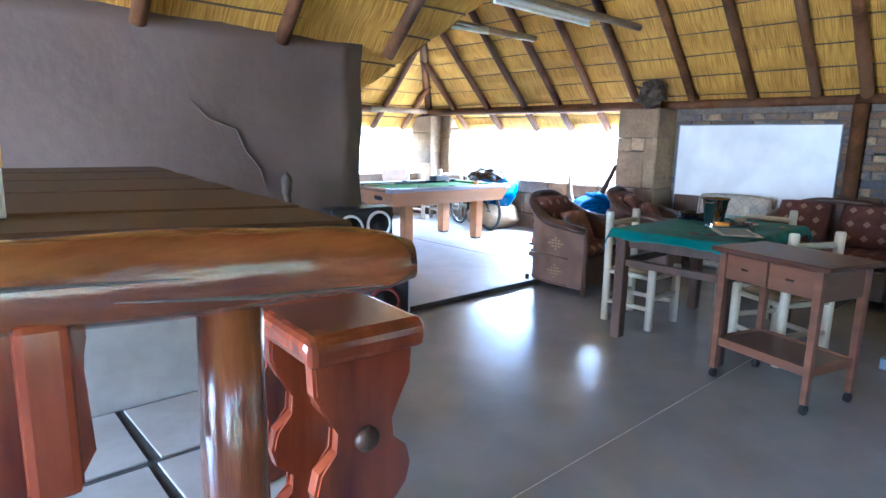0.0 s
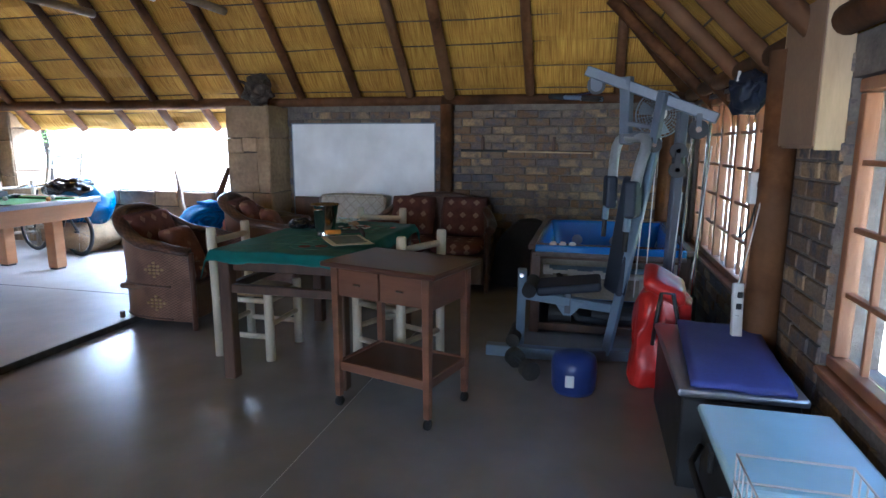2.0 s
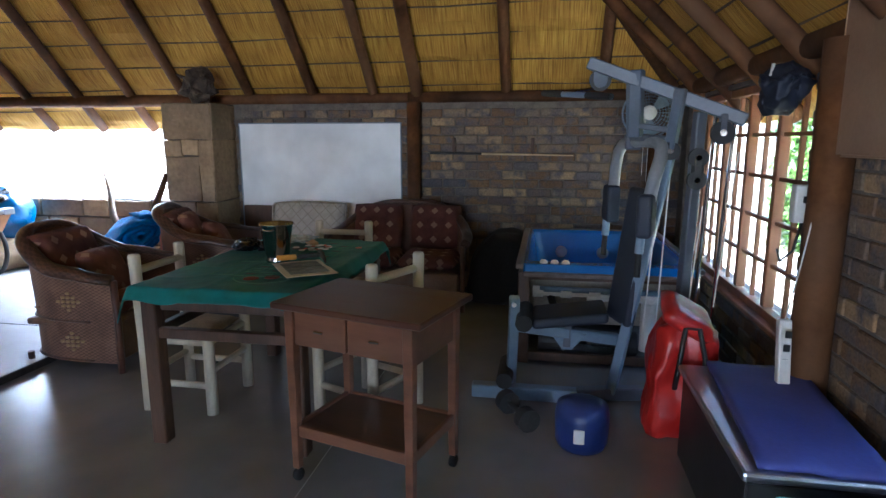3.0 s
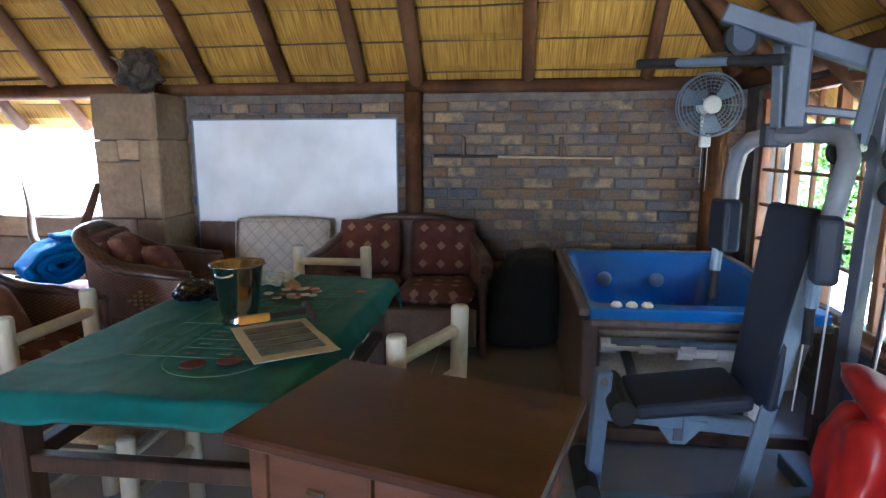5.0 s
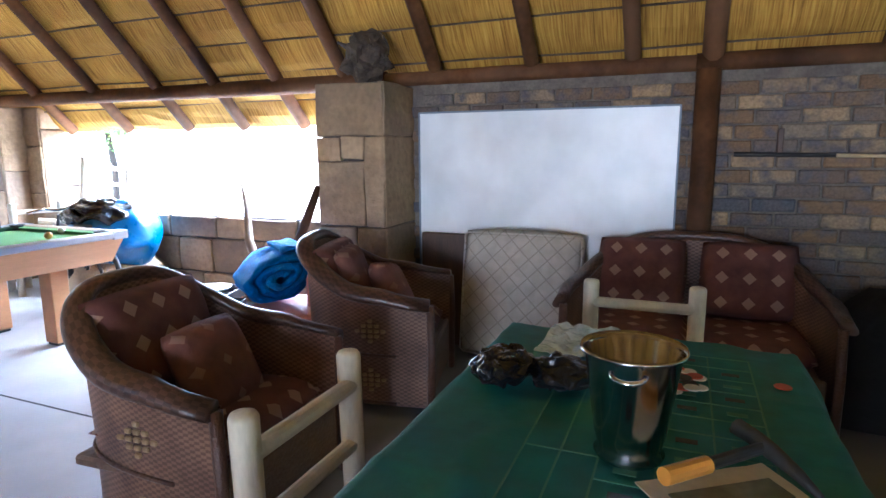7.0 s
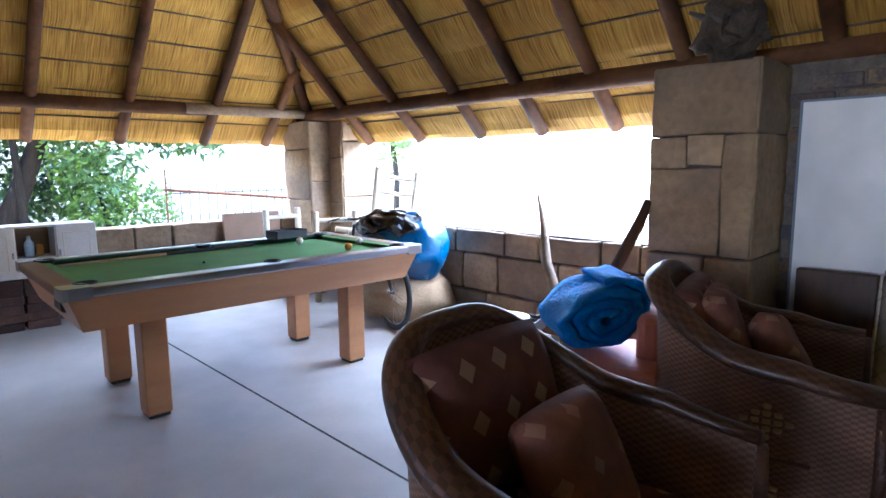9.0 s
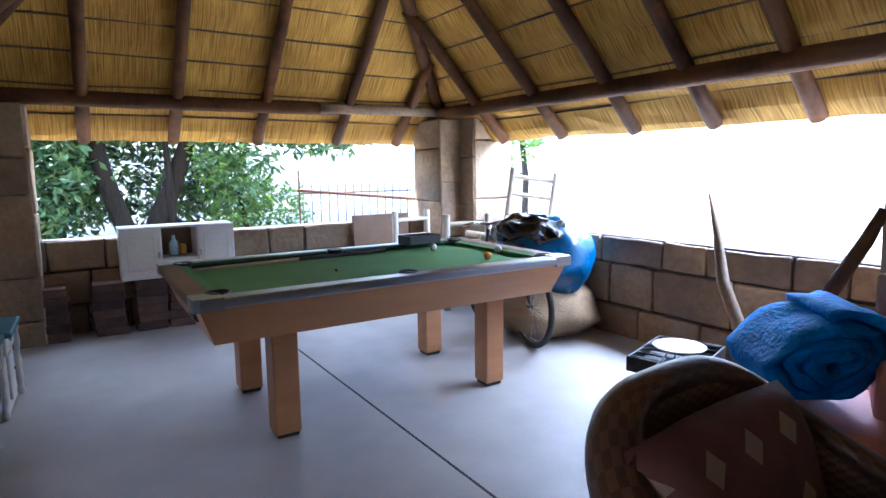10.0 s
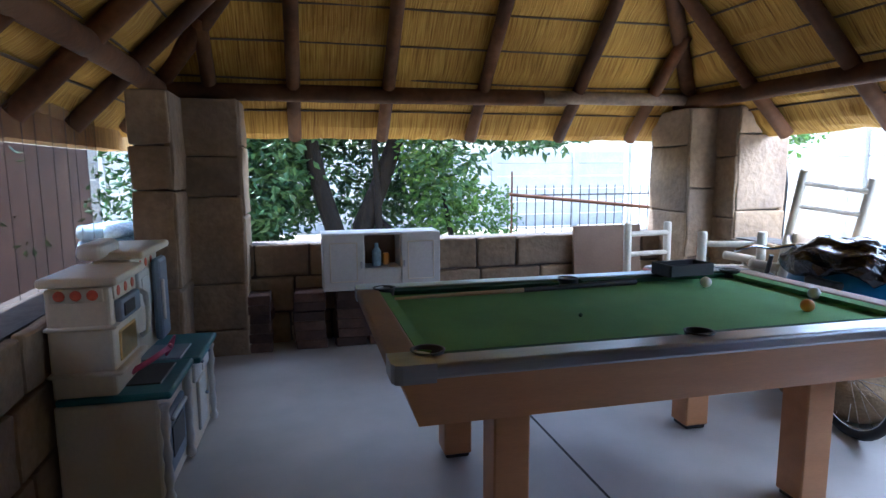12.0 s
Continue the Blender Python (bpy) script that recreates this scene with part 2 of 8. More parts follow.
def tube(bm, pts, radii, n=10, closed=False, squash=1.0):
    """A bent round bar through points."""
    pts = [Vector(p) for p in pts]
    if not hasattr(radii, "__len__"):
        radii = [radii] * len(pts)
    rings = []
    prev = None
    k = len(pts)
    for i, p in enumerate(pts):
        if closed:
            d = pts[(i + 1) % k] - pts[i - 1]
        else:
            d = pts[min(i + 1, k - 1)] - pts[max(i - 1, 0)]
        d.normalize()
        if prev is None:
            up = Vector((0, 0, 1)) if abs(d.z) < 0.9 else Vector((1, 0, 0))
            prev = up
        x = d.cross(prev)
        if x.length < 1e-4:
            x = d.cross(Vector((0, 1, 0)))
        x.normalize()
        y = x.cross(d).normalized()
        prev = y
        r = radii[i]
        rings.append([bm.verts.new(p + x * (r * math.cos(j * math.tau / n)) + y * (r * squash * math.sin(j * math.tau / n))) for j in range(n)])
    for i in range(k if closed else k - 1):
        a, b = rings[i], rings[(i + 1) % k]
        for j in range(n):
            bm.faces.new((a[j], a[(j + 1) % n], b[(j + 1) % n], b[j]))
    if not closed:
        bm.faces.new(rings[0][::-1]), bm.faces.new(rings[-1])
    return rings


def lathe(bm, prof, c=(0, 0, 0), n=24, axis="Z"):
    """Turns a profile of (radius, height) round an axis through c."""
    rings = []
    for r, h in prof:
        ring = []
        for i in range(n):
            a = i * math.tau / n
            v = (r * math.cos(a), r * math.sin(a), h)
            if axis == "X":
                v = (h, v[0], v[1])
            elif axis == "Y":
                v = (v[0], h, v[1])
            ring.append(bm.verts.new(Vector(v) + Vector(c)))
        rings.append(ring)
    for a, b in zip(rings, rings[1:]):
        for i in range(n):
            bm.faces.new((a[i], a[(i + 1) % n], b[(i + 1) % n], b[i]))
    if prof[0][0] > 1e-5:
        bm.faces.new(rings[0][::-1])
    if prof[-1][0] > 1e-5:
        bm.faces.new(rings[-1])
    bmesh.ops.remove_doubles(bm, verts=[v for g in rings for v in g], dist=1e-5)


def prism(bm, outline, lo, hi, axis="Z"):
    """A flat outline of (a, b) pushed from lo to hi along an axis."""
    def at(a, b, h):
        return {"Z": (a, b, h), "X": (h, a, b), "Y": (a, h, b)}[axis]
    p = [bm.verts.new(at(a, b, lo)) for a, b in outline]
    q = [bm.verts.new(at(a, b, hi)) for a, b in outline]
    bm.faces.new(p[::-1]), bm.faces.new(q)
    for i in range(len(p)):
        j = (i + 1) % len(p)
        bm.faces.new((p[i], p[j], q[j], q[i]))
    return p + q


def rough_up(bm, amount, scale=3.0, seed=0.0):
    for v in bm.verts:
        d = noise.noise_vector(v.co * scale + Vector((seed, seed * 1.7, 0)))
        v.co += d * amount


def slab(name, lo, hi, material, label="", category="", bevel=0.0):
    """A plain structural block between two corners."""
    bm = bmesh.new()
    c = [(a + b) / 2 for a, b in zip(lo, hi)]
    box(bm, (0, 0, 0), [b - a for a, b in zip(lo, hi)], bevel)
    ob = part(name, bm, material)
    ob.location = c
    return tagged(ob, label, category, kind="structure")


# ---- setting: floors, walls ----
STEP_Y, FLOOR_N = 3.82, 0.05
BRICK_X, EAST_X, NORTH_Y, WEST_X = 7.27, 7.45, 8.68, 3.2
slab("floor", (-4.2, -0.9, -0.2), (7.6, STEP_Y, 0.002), "concrete", "dark grey polished concrete floor with a few stains", "floor")
slab("floor_pool_area", (2.7, STEP_Y, -0.2), (7.75, 9.0, FLOOR_N), "concrete_pale", "pale worn concrete floor of the pool table area", "floor")
slab("step_edge", (2.75, STEP_Y - 0.012, 0.0), (6.85, STEP_Y, FLOOR_N - 0.003), "joint", "dark low step between the two floors", "step")
slab("floor_joint", (-1.5, 1.586, 0.0), (6.9, 1.590, 0.0032), "concrete_pale", "thin pale filled joint in the concrete", "joint")
slab("floor_joint_pool", (5.285, STEP_Y + 0.05, FLOOR_N), (5.297, 8.4, FLOOR_N + 0.0012), "joint", "dark expansion joint in the pale concrete", "joint")


def bricks(parent, x0, x1, z0, z1, place, limit_z=-1.0, seed=1):
    """Courses of bricks on a face. place(u, z) gives the matrix for a brick whose middle is at u along the wall. Bricks under limit_z are joined."""
    rnd = random.Random(seed)
    bl, bh, jt = 0.222, 0.073, 0.011
    meshes = []
    for k in range(5):
        bm = bmesh.new()
        box(bm, (0, 0, 0), (bl, 0.05, bh), 0.006)
        rough_up(bm, 0.004, 14, seed + k * 3.1)
        me = bpy.data.meshes.new("brick")
        bm.to_mesh(me)
        bm.free()
        me.materials.append(M["brick"])
        meshes.append(me)
    rest = bmesh.new()
    row, z = 0, z0 + bh / 2
    while z + bh / 2 < z1:
        u = x0 + (bl / 2 if row % 2 else 0) + rnd.uniform(-0.012, 0.012)
        while u < x1:
            a, b = max(u - bl / 2, x0), min(u + bl / 2, x1)
            if b - a > 0.04:
                m = place((a + b) / 2, z + rnd.uniform(-0.003, 0.003)) @ Matrix.Translation((0, rnd.uniform(-0.004, 0.004), 0)) @ Matrix.Diagonal(((b - a) / bl, 1, 1, 1))
                if z < limit_z:
                    vs = box(rest, (0, 0, 0), (bl, 0.05, bh))
                    for v in vs:
                        v.co = m @ v.co
                else:
                    ob = new("brick", rnd.choice(meshes))
                    ob.parent = parent
                    ob.matrix_basis = m
            u += bl + jt
        row += 1
        z += bh + jt
    if len(rest.verts):
        tagged(part("brick_course", rest, "brick", parent), kind="stuff")
    else:
        rest.free()


def block(parent, place, u0, u1, z0, z1, gap, depth, seed, bevel=0.014):
    """One dressed block, slightly uneven."""
    bm = bmesh.new()
    box(bm, (0, 0, 0), (u1 - u0 - gap, depth, z1 - z0 - gap), bevel, segs=2)
    bmesh.ops.subdivide_edges(bm, edges=[e for e in bm.edges if e.calc_length() > 0.15], cuts=2, use_grid_fill=True)
    rough_up(bm, 0.012, 6, seed)
    ob = part("stone", bm, "stone", parent)
    ob.matrix_basis = place((u0 + u1) / 2, (z0 + z1) / 2)


def stones(parent, width, height, place, seed, rows=(0.26, 0.34), span=(0.28, 0.62), depth=0.05, gap=0.016):
    """Irregular coursed blocks on a face, with recessed joints."""
    rnd = random.Random(seed)
    z = 0.0
    while z < height - 0.02:
        h = rnd.uniform(*rows)
        if height - z - h < 0.16:
            h = height - z
        u = 0.0
        while u < width - 0.02:
            w = rnd.uniform(*span)
            if width - u - w < span[0] * 0.6:
                w = width - u
            cuts = [(0, h)]
            if h > 0.26 and rnd.random() < 0.28 and w < 0.45:
                k = rnd.uniform(0.35, 0.65) * h
                cuts = [(0, k), (k, h)]
            for lo, hi in cuts:
                block(parent, place, u, u + w, z + lo, z + hi, gap, depth, rnd.uniform(0, 90))
            u += w
        z += h


def wall_core(name, lo, hi, material, label, category="wall"):
    return slab(name, lo, hi, material, label, category)


def on(parent_ob):
    """Pieces are placed in world coordinates under a parent that only has a location."""
    return Matrix.Translation(-parent_ob.location)


# east brick wall
w = wall_core("wall_east", (BRICK_X, -0.75, 0), (BRICK_X + 0.22, 3.95, 1.82), "mortar", "rough stock brick wall in buff and blue-grey")
wall_east = w
wall_east_put = lambda u, z, o=on(w): o @ pose(BRICK_X + 0.006, u, z, 0, 0, -90)

# east low stone wall beyond the pillar
wall_east_low = wall_core("wall_east_low", (EAST_X + 0.02, 4.0, 0), (EAST_X + 0.27, 9.0, 0.8), "groove", "low sandstone-block parapet wall")
# north low stone wall
wall_north = wall_core("wall_north", (2.8, NORTH_Y + 0.02, 0), (EAST_X + 0.02, NORTH_Y + 0.27, 0.79), "groove", "low sandstone-block parapet wall")
# west low stone wall of the pool area
wall_west_low = wall_core("wall_west_low", (WEST_X - 0.27, 4.3, 0), (WEST_X - 0.02, NORTH_Y + 0.02, 0.8), "groove", "low sandstone-block parapet wall")


def pillar(name, lo, hi, label, seed, faces):
    """A square pillar of blocks: a core with stones on the faces asked for."""
    core = slab(name, (lo[0] + 0.03, lo[1] + 0.03, lo[2]), (hi[0] - 0.03, hi[1] - 0.03, hi[2]), "groove", label, "pillar")
    o = on(core)
    wx, wy, h = hi[0] - lo[0], hi[1] - lo[1], hi[2] - lo[2]
    rr, ss = (0.46, 0.62), (0.6, 0.9)
    if "W" in faces:
        stones(core, wy, h, lambda u, z: o @ pose(lo[0] + 0.018, hi[1] - u, lo[2] + z, 0, 0, -90), seed, rr, ss, gap=0.008)
    if "S" in faces:
        stones(core, wx, h, lambda u, z: o @ pose(lo[0] + u, lo[1] + 0.018, lo[2] + z), seed + 1, rr, ss, gap=0.008)
    if "N" in faces:
        stones(core, wx, h, lambda u, z: o @ pose(hi[0] - u, hi[1] - 0.018, lo[2] + z, 0, 0, 180), seed + 2, rr, ss, gap=0.008)
    if "E" in faces:
        stones(core, wy, h, lambda u, z: o @ pose(hi[0] - 0.018, lo[1] + u, lo[2] + z, 0, 0, 90), seed + 3, rr, ss, gap=0.008)
    return core


pe = pillar("pillar_east", (6.83, 3.79, 0), (7.4, 4.31, 1.81), "square sandstone-block pillar with carved joints", 11, "")
o_pe = on(pe)
for i, (u0, u1, z0, z1) in enumerate(((0, 0.52, 1.465, 1.81), (0, 0.19, 1.30, 1.465), (0.19, 0.37, 1.31, 1.465), (0.37, 0.52, 0.86, 1.465), (0, 0.37, 0.86, 1.30), (0, 0.30, 0.50, 0.86), (0.30, 0.52, 0.50, 0.86), (0, 0.52, 0.22, 0.50), (0, 0.52, 0, 0.22))):
    block(pe, lambda u, z: o_pe @ pose(6.848, 4.31 - u, z, 0, 0, -90), u0, u1, z0, z1, 0.006 if z0 > 0.6 else 0.012, 0.05, 11 + i * 3.7, 0.009)
for i, (z0, z1) in enumerate(((0, 0.45), (0.45, 0.86), (0.86, 1.465), (1.465, 1.81))):
    block(pe, lambda u, z: o_pe @ pose(6.83 + u, 3.808, z), 0, 0.57, z0, z1, 0.006, 0.05, 61 + i * 3.7, 0.009)
    block(pe, lambda u, z: o_pe @ pose(7.4 - u, 4.292, z, 0, 0, 180), 0, 0.57, z0, z1, 0.006, 0.05, 81 + i * 3.7, 0.009)
pillar("pillar_corner_a", (7.2, 8.32, 0), (7.6, 8.85, 1.82), "rounded sandstone-block corner pillar", 21, "WSN")
pillar("pillar_corner_b", (7.45, 8.08, 0), (7.92, 8.6, 1.82), "sandstone-block corner pillar", 31, "WSE")
pillar("pillar_northwest", (3.38, 8.42, 0), (3.78, 8.9, 1.82), "sandstone-block corner pillar", 41, "SEW")
pillar("pillar_west", (3.18, 8.02, 0), (3.42, 8.44, 1.82), "sandstone-block pillar", 51, "SEN")

# plastered wall behind the bar counter, with its worn free end
bm = bmesh.new()
box(bm, (0, 0, 0), (7.2, 0.3, 2.14))
bmesh.ops.subdivide_edges(bm, edges=[e for e in bm.edges if abs(e.verts[0].co.x - e.verts[1].co.x) > 1], cuts=40)
bmesh.ops.subdivide_edges(bm, edges=[e for e in bm.edges if abs(e.verts[0].co.z - e.verts[1].co.z) > 1], cuts=14)
for v in bm.verts:
    n = noise.noise_vector(v.co * 2.2)
    v.co.y += n.y * 0.02
    if v.co.x > 3.4:
        v.co.x += n.x * 0.06
ob = part("wall_bar", bm, "plaster", smooth=True)
bm = bmesh.new()
tube(bm, [(2.30, -0.152, 0.55), (2.42, -0.158, 0.42), (2.60, -0.158, 0.36), (2.66, -0.155, 0.22), (2.76, -0.155, 0.10), (2.80, -0.155, -0.05)], [0.002, 0.005, 0.006, 0.007, 0.005, 0.002], n=6)
part("crack", bm, "groove", ob)
ob.location = (2.86 - 3.6, 4.25, 1.07)
tagged(ob, "stained grey-brown plastered wall with a crack", "wall", kind="structure")
slab("wall_west", (-4.3, -0.9, 0), (-4.1, 1.3, 2.1), "darkwall", "plain plastered end wall", "wall")
slab("wall_west_gable", (-4.3, -0.9, 2.1), (-4.1, 4.7, 4.5), "darkwall", "plain plastered gable", "wall")

# ---- roof: thatch, poles, plates ----
PLATE_E, PLATE_N, PLATE_S, PLATE_W, PLATE_A, H0 = 7.3, 8.5, -0.5, 3.3, 4.2, 2.02
EAVE = -0.43
SLOPES = {
    "east": (lambda u, h: (PLATE_E - h, u), lambda h: (PLATE_S + h, PLATE_N - h if h <= 2.0 else PLATE_A - h), 2.35, (-0.707, 0)),
    "north": (lambda u, h: (u, PLATE_N - h), lambda h: (PLATE_W + h, PLATE_E - h), 2.0, (0, -0.707)),
    "west": (lambda u, h: (PLATE_W + h, u), lambda h: (PLATE_A - h, PLATE_N - h), 2.0, (0.707, 0)),
    "inner": (lambda u, h: (u, PLATE_A - h), lambda h: (-4.2, PLATE_W + h if h <= 2.0 else PLATE_E - h), 2.35, (0, -0.707)),
    "south": (lambda u, h: (u, PLATE_S + h), lambda h: (-4.2, PLATE_E - h), 2.35, (0, 0.707)),
}
COURSE = 0.2
roof_frame = thing("roof_frame", (0, 0, 0), "dark round pole rafters, plates and laths under the thatch", "roof frame", kind="structure")
for si, (sname, (plan, span, top, inward)) in enumerate(SLOPES.items()):
    bm = bmesh.new()
    uvl = bm.loops.layers.uv.new("UVMap")
    nrm = Vector((inward[0], inward[1], -0.707))
    levels = []
    h = EAVE
    while h < top - 1e-3:
        hh = min(h + COURSE, top)
        sub = 4
        for j in range(sub):
            levels.append((h + (hh - h) * j / sub, abs(math.sin(math.pi * (0.12 + 0.88 * j / sub))) * 0.034))
        h = hh
    levels.append((top, 0.0))
    rows = []
    for h, bulge in levels:
        a, b = span(h)
        row = []
        for i in range(61):
            u = a + (b - a) * i / 60
            x, y = plan(u, h)
            k = noise.noise(Vector((u * 2.3, h * 9 + si * 7, 1.3)))
            k2 = noise.noise(Vector((u * 9, h * 16, si * 3.0)))
            d = bulge * (0.8 + 0.6 * k) + 0.008 * k2
            if h < EAVE + 0.03:
                d += 0.02 * k2
            v = bm.verts.new(Vector((x, y, H0 + h)) + nrm * d)
            row.append((v, u, h * 1.414))
        rows.append(row)
    for r0, r1 in zip(rows, rows[1:]):
        for i in range(60):
            q = (r0[i], r0[i + 1], r1[i + 1], r1[i])
            f = bm.faces.new([t[0] for t in q])
            for lp, t in zip(f.loops, q):
                lp[uvl].uv = (t[1], t[2])
    # outer skin and the cut edge at the eave
    lo_a, lo_b = span(EAVE)
    outer = []
    for h in (EAVE, 0.0, 2.0 - 1e-6, top):
        a, b = span(h)
        row = []
        for i in range(61):
            u = a + (b - a) * i / 60
            x, y = plan(u, h)
            row.append((bm.verts.new((x, y, H0 + h + 0.2)), u, h * 1.414 + 0.2))
        outer.append(row)
    for r0, r1 in [(rows[0], outer[0])] + list(zip(outer, outer[1:])):
        for i in range(60):
            q = (r0[i], r0[i + 1], r1[i + 1], r1[i])
            f = bm.faces.new([t[0] for t in q])
            for lp, t in zip(f.loops, q):
                lp[uvl].uv = (t[1], t[2])
    me = bpy.data.meshes.new("ceiling_thatch_" + sname)
    bm.to_mesh(me)
    bm.free()
    me.materials.append(M["thatch"])
    ob = new("ceiling_thatch_" + sname, me)
    tagged(ob, "golden straw thatch bound in courses seen from below", "thatched ceiling", kind="structure")
    # laths at each binding line
    bm = bmesh.new()
    h = EAVE + COURSE
    k = 0
    while h < top - 0.05:
        a, b = span(h)
        n = max(2, int((b - a) / 0.7))
        pts = []
        for i in range(n + 1):
            u = a + (b - a) * i / n
            x, y = plan(u, h)
            pts.append(Vector((x, y, H0 + h)) + nrm * (0.014 + 0.012 * noise.noise(Vector((u * 1.3, h * 5, si)))) + Vector((0, 0, 0.022 * noise.noise(Vector((u * 0.9, h * 7, si + 5))))))
        tube(bm, pts, 0.0075, n=6)
        h += COURSE
    tagged(part("lath", bm, "lath", roof_frame), kind="stuff")


def pole(name, a, b, r, material="pole", bend=0.012, seed=0.0, n=10):
    """A debarked pole with a slight bow and knots."""
    a, b = Vector(a), Vector(b)
    k = max(4, int((b - a).length / 0.3))
    pts, rad = [], []
    for i in range(k + 1):
        t = i / k
        w = noise.noise_vector(Vector((t * 2.1 + seed * 3.3, seed, 0.5)))
        pts.append(a.lerp(b, t) + w * bend * (1 if 0 < i < k else 0.3))
        rad.append(r * (1 + 0.09 * noise.noise(Vector((t * 6, seed * 2.1, 3)))))
    bm = bmesh.new()
    tube(bm, pts, rad, n=n)
    return part(name, bm, material, roof_frame, smooth=True)


def rafter(sname, u, r=0.048, tail=-0.38, seed=0.0, material="pole"):
    plan, span, top, inward = SLOPES[sname]
    hm = top
    for i in range(400):
        h = top * (1 - i / 400)
        a, b = span(h)
        if a <= u <= b:
            hm = h
            break
    nrm = Vector((inward[0], inward[1], -0.707))
    while tail < hm and not span(tail)[0] <= u <= span(tail)[1]:
        tail += 0.02
    a = Vector((*plan(u, tail), H0 + tail)) + nrm * (r + 0.03)
    b = Vector((*plan(u, hm), H0 + hm)) + nrm * (r + 0.03)
    if (b - a).length > 0.3:
        pole("rafter", a, b, r, material, seed=seed)


sd = 0.0
for u in (0.13, 1.0, 1.86, 2.31, 2.94, 3.61, 4.35, 4.96, 5.6, 6.24, 7.01, 7.8):
    sd += 1.0
    rafter("east", u, 0.05 if u != 1.86 else 0.06, seed=sd)
for u in (3.6, 4.14, 4.8, 5.52, 6.29, 6.96):
    sd += 1.0
    rafter("north", u, 0.048, seed=sd)
for u in (5.0, 5.7, 6.4, 7.1, 7.8):
    sd += 1.0
    rafter("west", u, 0.05, seed=sd)
for u in (-3.2, -2.3, -1.4, -0.5, 0.4, 1.3, 2.2, 3.1, 4.0):
    sd += 1.0
    rafter("inner", u, 0.05, tail=0.06, seed=sd)
for u in (-3.3, -2.5, -1.7, -0.9, -0.1, 0.7, 1.5, 2.3, 3.1, 3.85, 4.6, 5.3, 6.0, 6.6):
    sd += 1.0
    rafter("south", u, 0.05, seed=sd)
# hips, valley, ridges
for a, b in (((PLATE_E + 0.3, PLATE_N + 0.3, H0 - 0.38), (5.3, 6.5, H0 + 1.92)),
             ((PLATE_W - 0.3, PLATE_N + 0.3, H0 - 0.38), (5.3, 6.5, H0 + 1.92)),
             ((PLATE_E + 0.3, PLATE_S - 0.3, H0 - 0.38), (4.95, 1.85, H0 + 2.27)),
             ((5.3, 6.5, H0 + 1.9), (5.3, 2.2, H0 + 1.9)), ((4.95, 1.85, H0 + 2.25), (-4.1, 1.85, H0 + 2.25))):
    sd += 1.0
    pole("hip_rafter", a, b, 0.06, seed=sd)
# wall plates
for a, b, r, m in (((7.29, -0.6, 1.87), (7.29, 1.95, 1.87), 0.055, "pole"), ((7.29, 1.9, 1.865), (7.29, 4.1, 1.87), 0.052, "pole"),
                   ((7.28, 4.0, 1.87), (7.3, 8.75, 1.87), 0.06, "pole"), ((2.95, 8.52, 1.86), (6.2, 8.5, 1.88), 0.06, "pole"),
                   ((6.0, 8.47, 1.885), (7.6, 8.5, 1.9), 0.05, "pole_grey"), ((3.28, 8.7, 1.88), (3.29, 5.6, 1.88), 0.06, "pole"),
                   ((-4.1, -0.56, 1.88), (7.4, -0.56, 1.88), 0.06, "pole"), ((-4.1, 4.22, 2.2), (2.9, 4.22, 2.2), 0.05, "pole")):
    sd += 1.0
    pole("wall_plate", a, b, r, m, seed=sd, n=14)
# ---- outside ----
M["soil"] = mat("dry_ground", (0.42, 0.36, 0.27), (0.56, 0.50, 0.39), 0.8, 0.95, bump=0.4, dirt=(0.22, 0.22, 0.10))
M["vibracrete"] = mat("white_painted_concrete", (0.44, 0.45, 0.44), (0.58, 0.59, 0.57), 2.0, 0.8, bump=0.2)
M["thatch_edge"] = mat("trimmed_thatch", (0.44, 0.25, 0.085), (0.68, 0.43, 0.15), 5, 0.85, bump=0.6, fine=60, stretch=(1, 4, 0.4))
M["redwall"] = mat("red_brown_wall", (0.13, 0.075, 0.06), (0.20, 0.12, 0.095), 2.0, 0.85, bump=0.25)
bm = bmesh.new()
bmesh.ops.create_grid(bm, x_segments=60, y_segments=60, size=400)
for v in bm.verts:
    v.co.z = -0.06 + 0.03 * noise.noise(v.co * 0.4)
ground = part("ground", bm, "soil")
# pale slab added to throw sunlight up under the east eaves
M["paving"] = mat("pale_bounce_paving", (0.60, 0.58, 0.53), (0.72, 0.70, 0.65), 1.2, 0.85, bump=0.15)
slab("pavement_yard", (7.75, -3.0, -0.2), (9.95, 14.5, -0.025), "paving", "pale paving added in the yard to bounce sunlight", "paving")
tagged(ground, "dry pale ground with patches of thin grass", "ground", kind="structure")
# ---- more materials ----
M["varnish"] = mat("red_varnished_pine", (0.10, 0.014, 0.007), (0.33, 0.072, 0.024), 2.6, 0.2, bump=0.1, fine=30, stretch=(4, 4, 0.6), coat=0.6, dirt=(0.16, 0.03, 0.012))
M["logwood"] = mat("varnished_log", (0.085, 0.024, 0.009), (0.28, 0.094, 0.028), 2.8, 0.22, bump=0.35, fine=16, stretch=(0.45, 4, 4), coat=0.9, dirt=(0.10, 0.03, 0.014), rough_var=0.03)
M["logpost"] = mat("varnished_log_post", (0.12, 0.03, 0.011), (0.30, 0.095, 0.03), 2.8, 0.22, bump=0.3, fine=16, stretch=(4, 4, 0.45), coat=0.9, dirt=(0.10, 0.03, 0.014), rough_var=0.03)
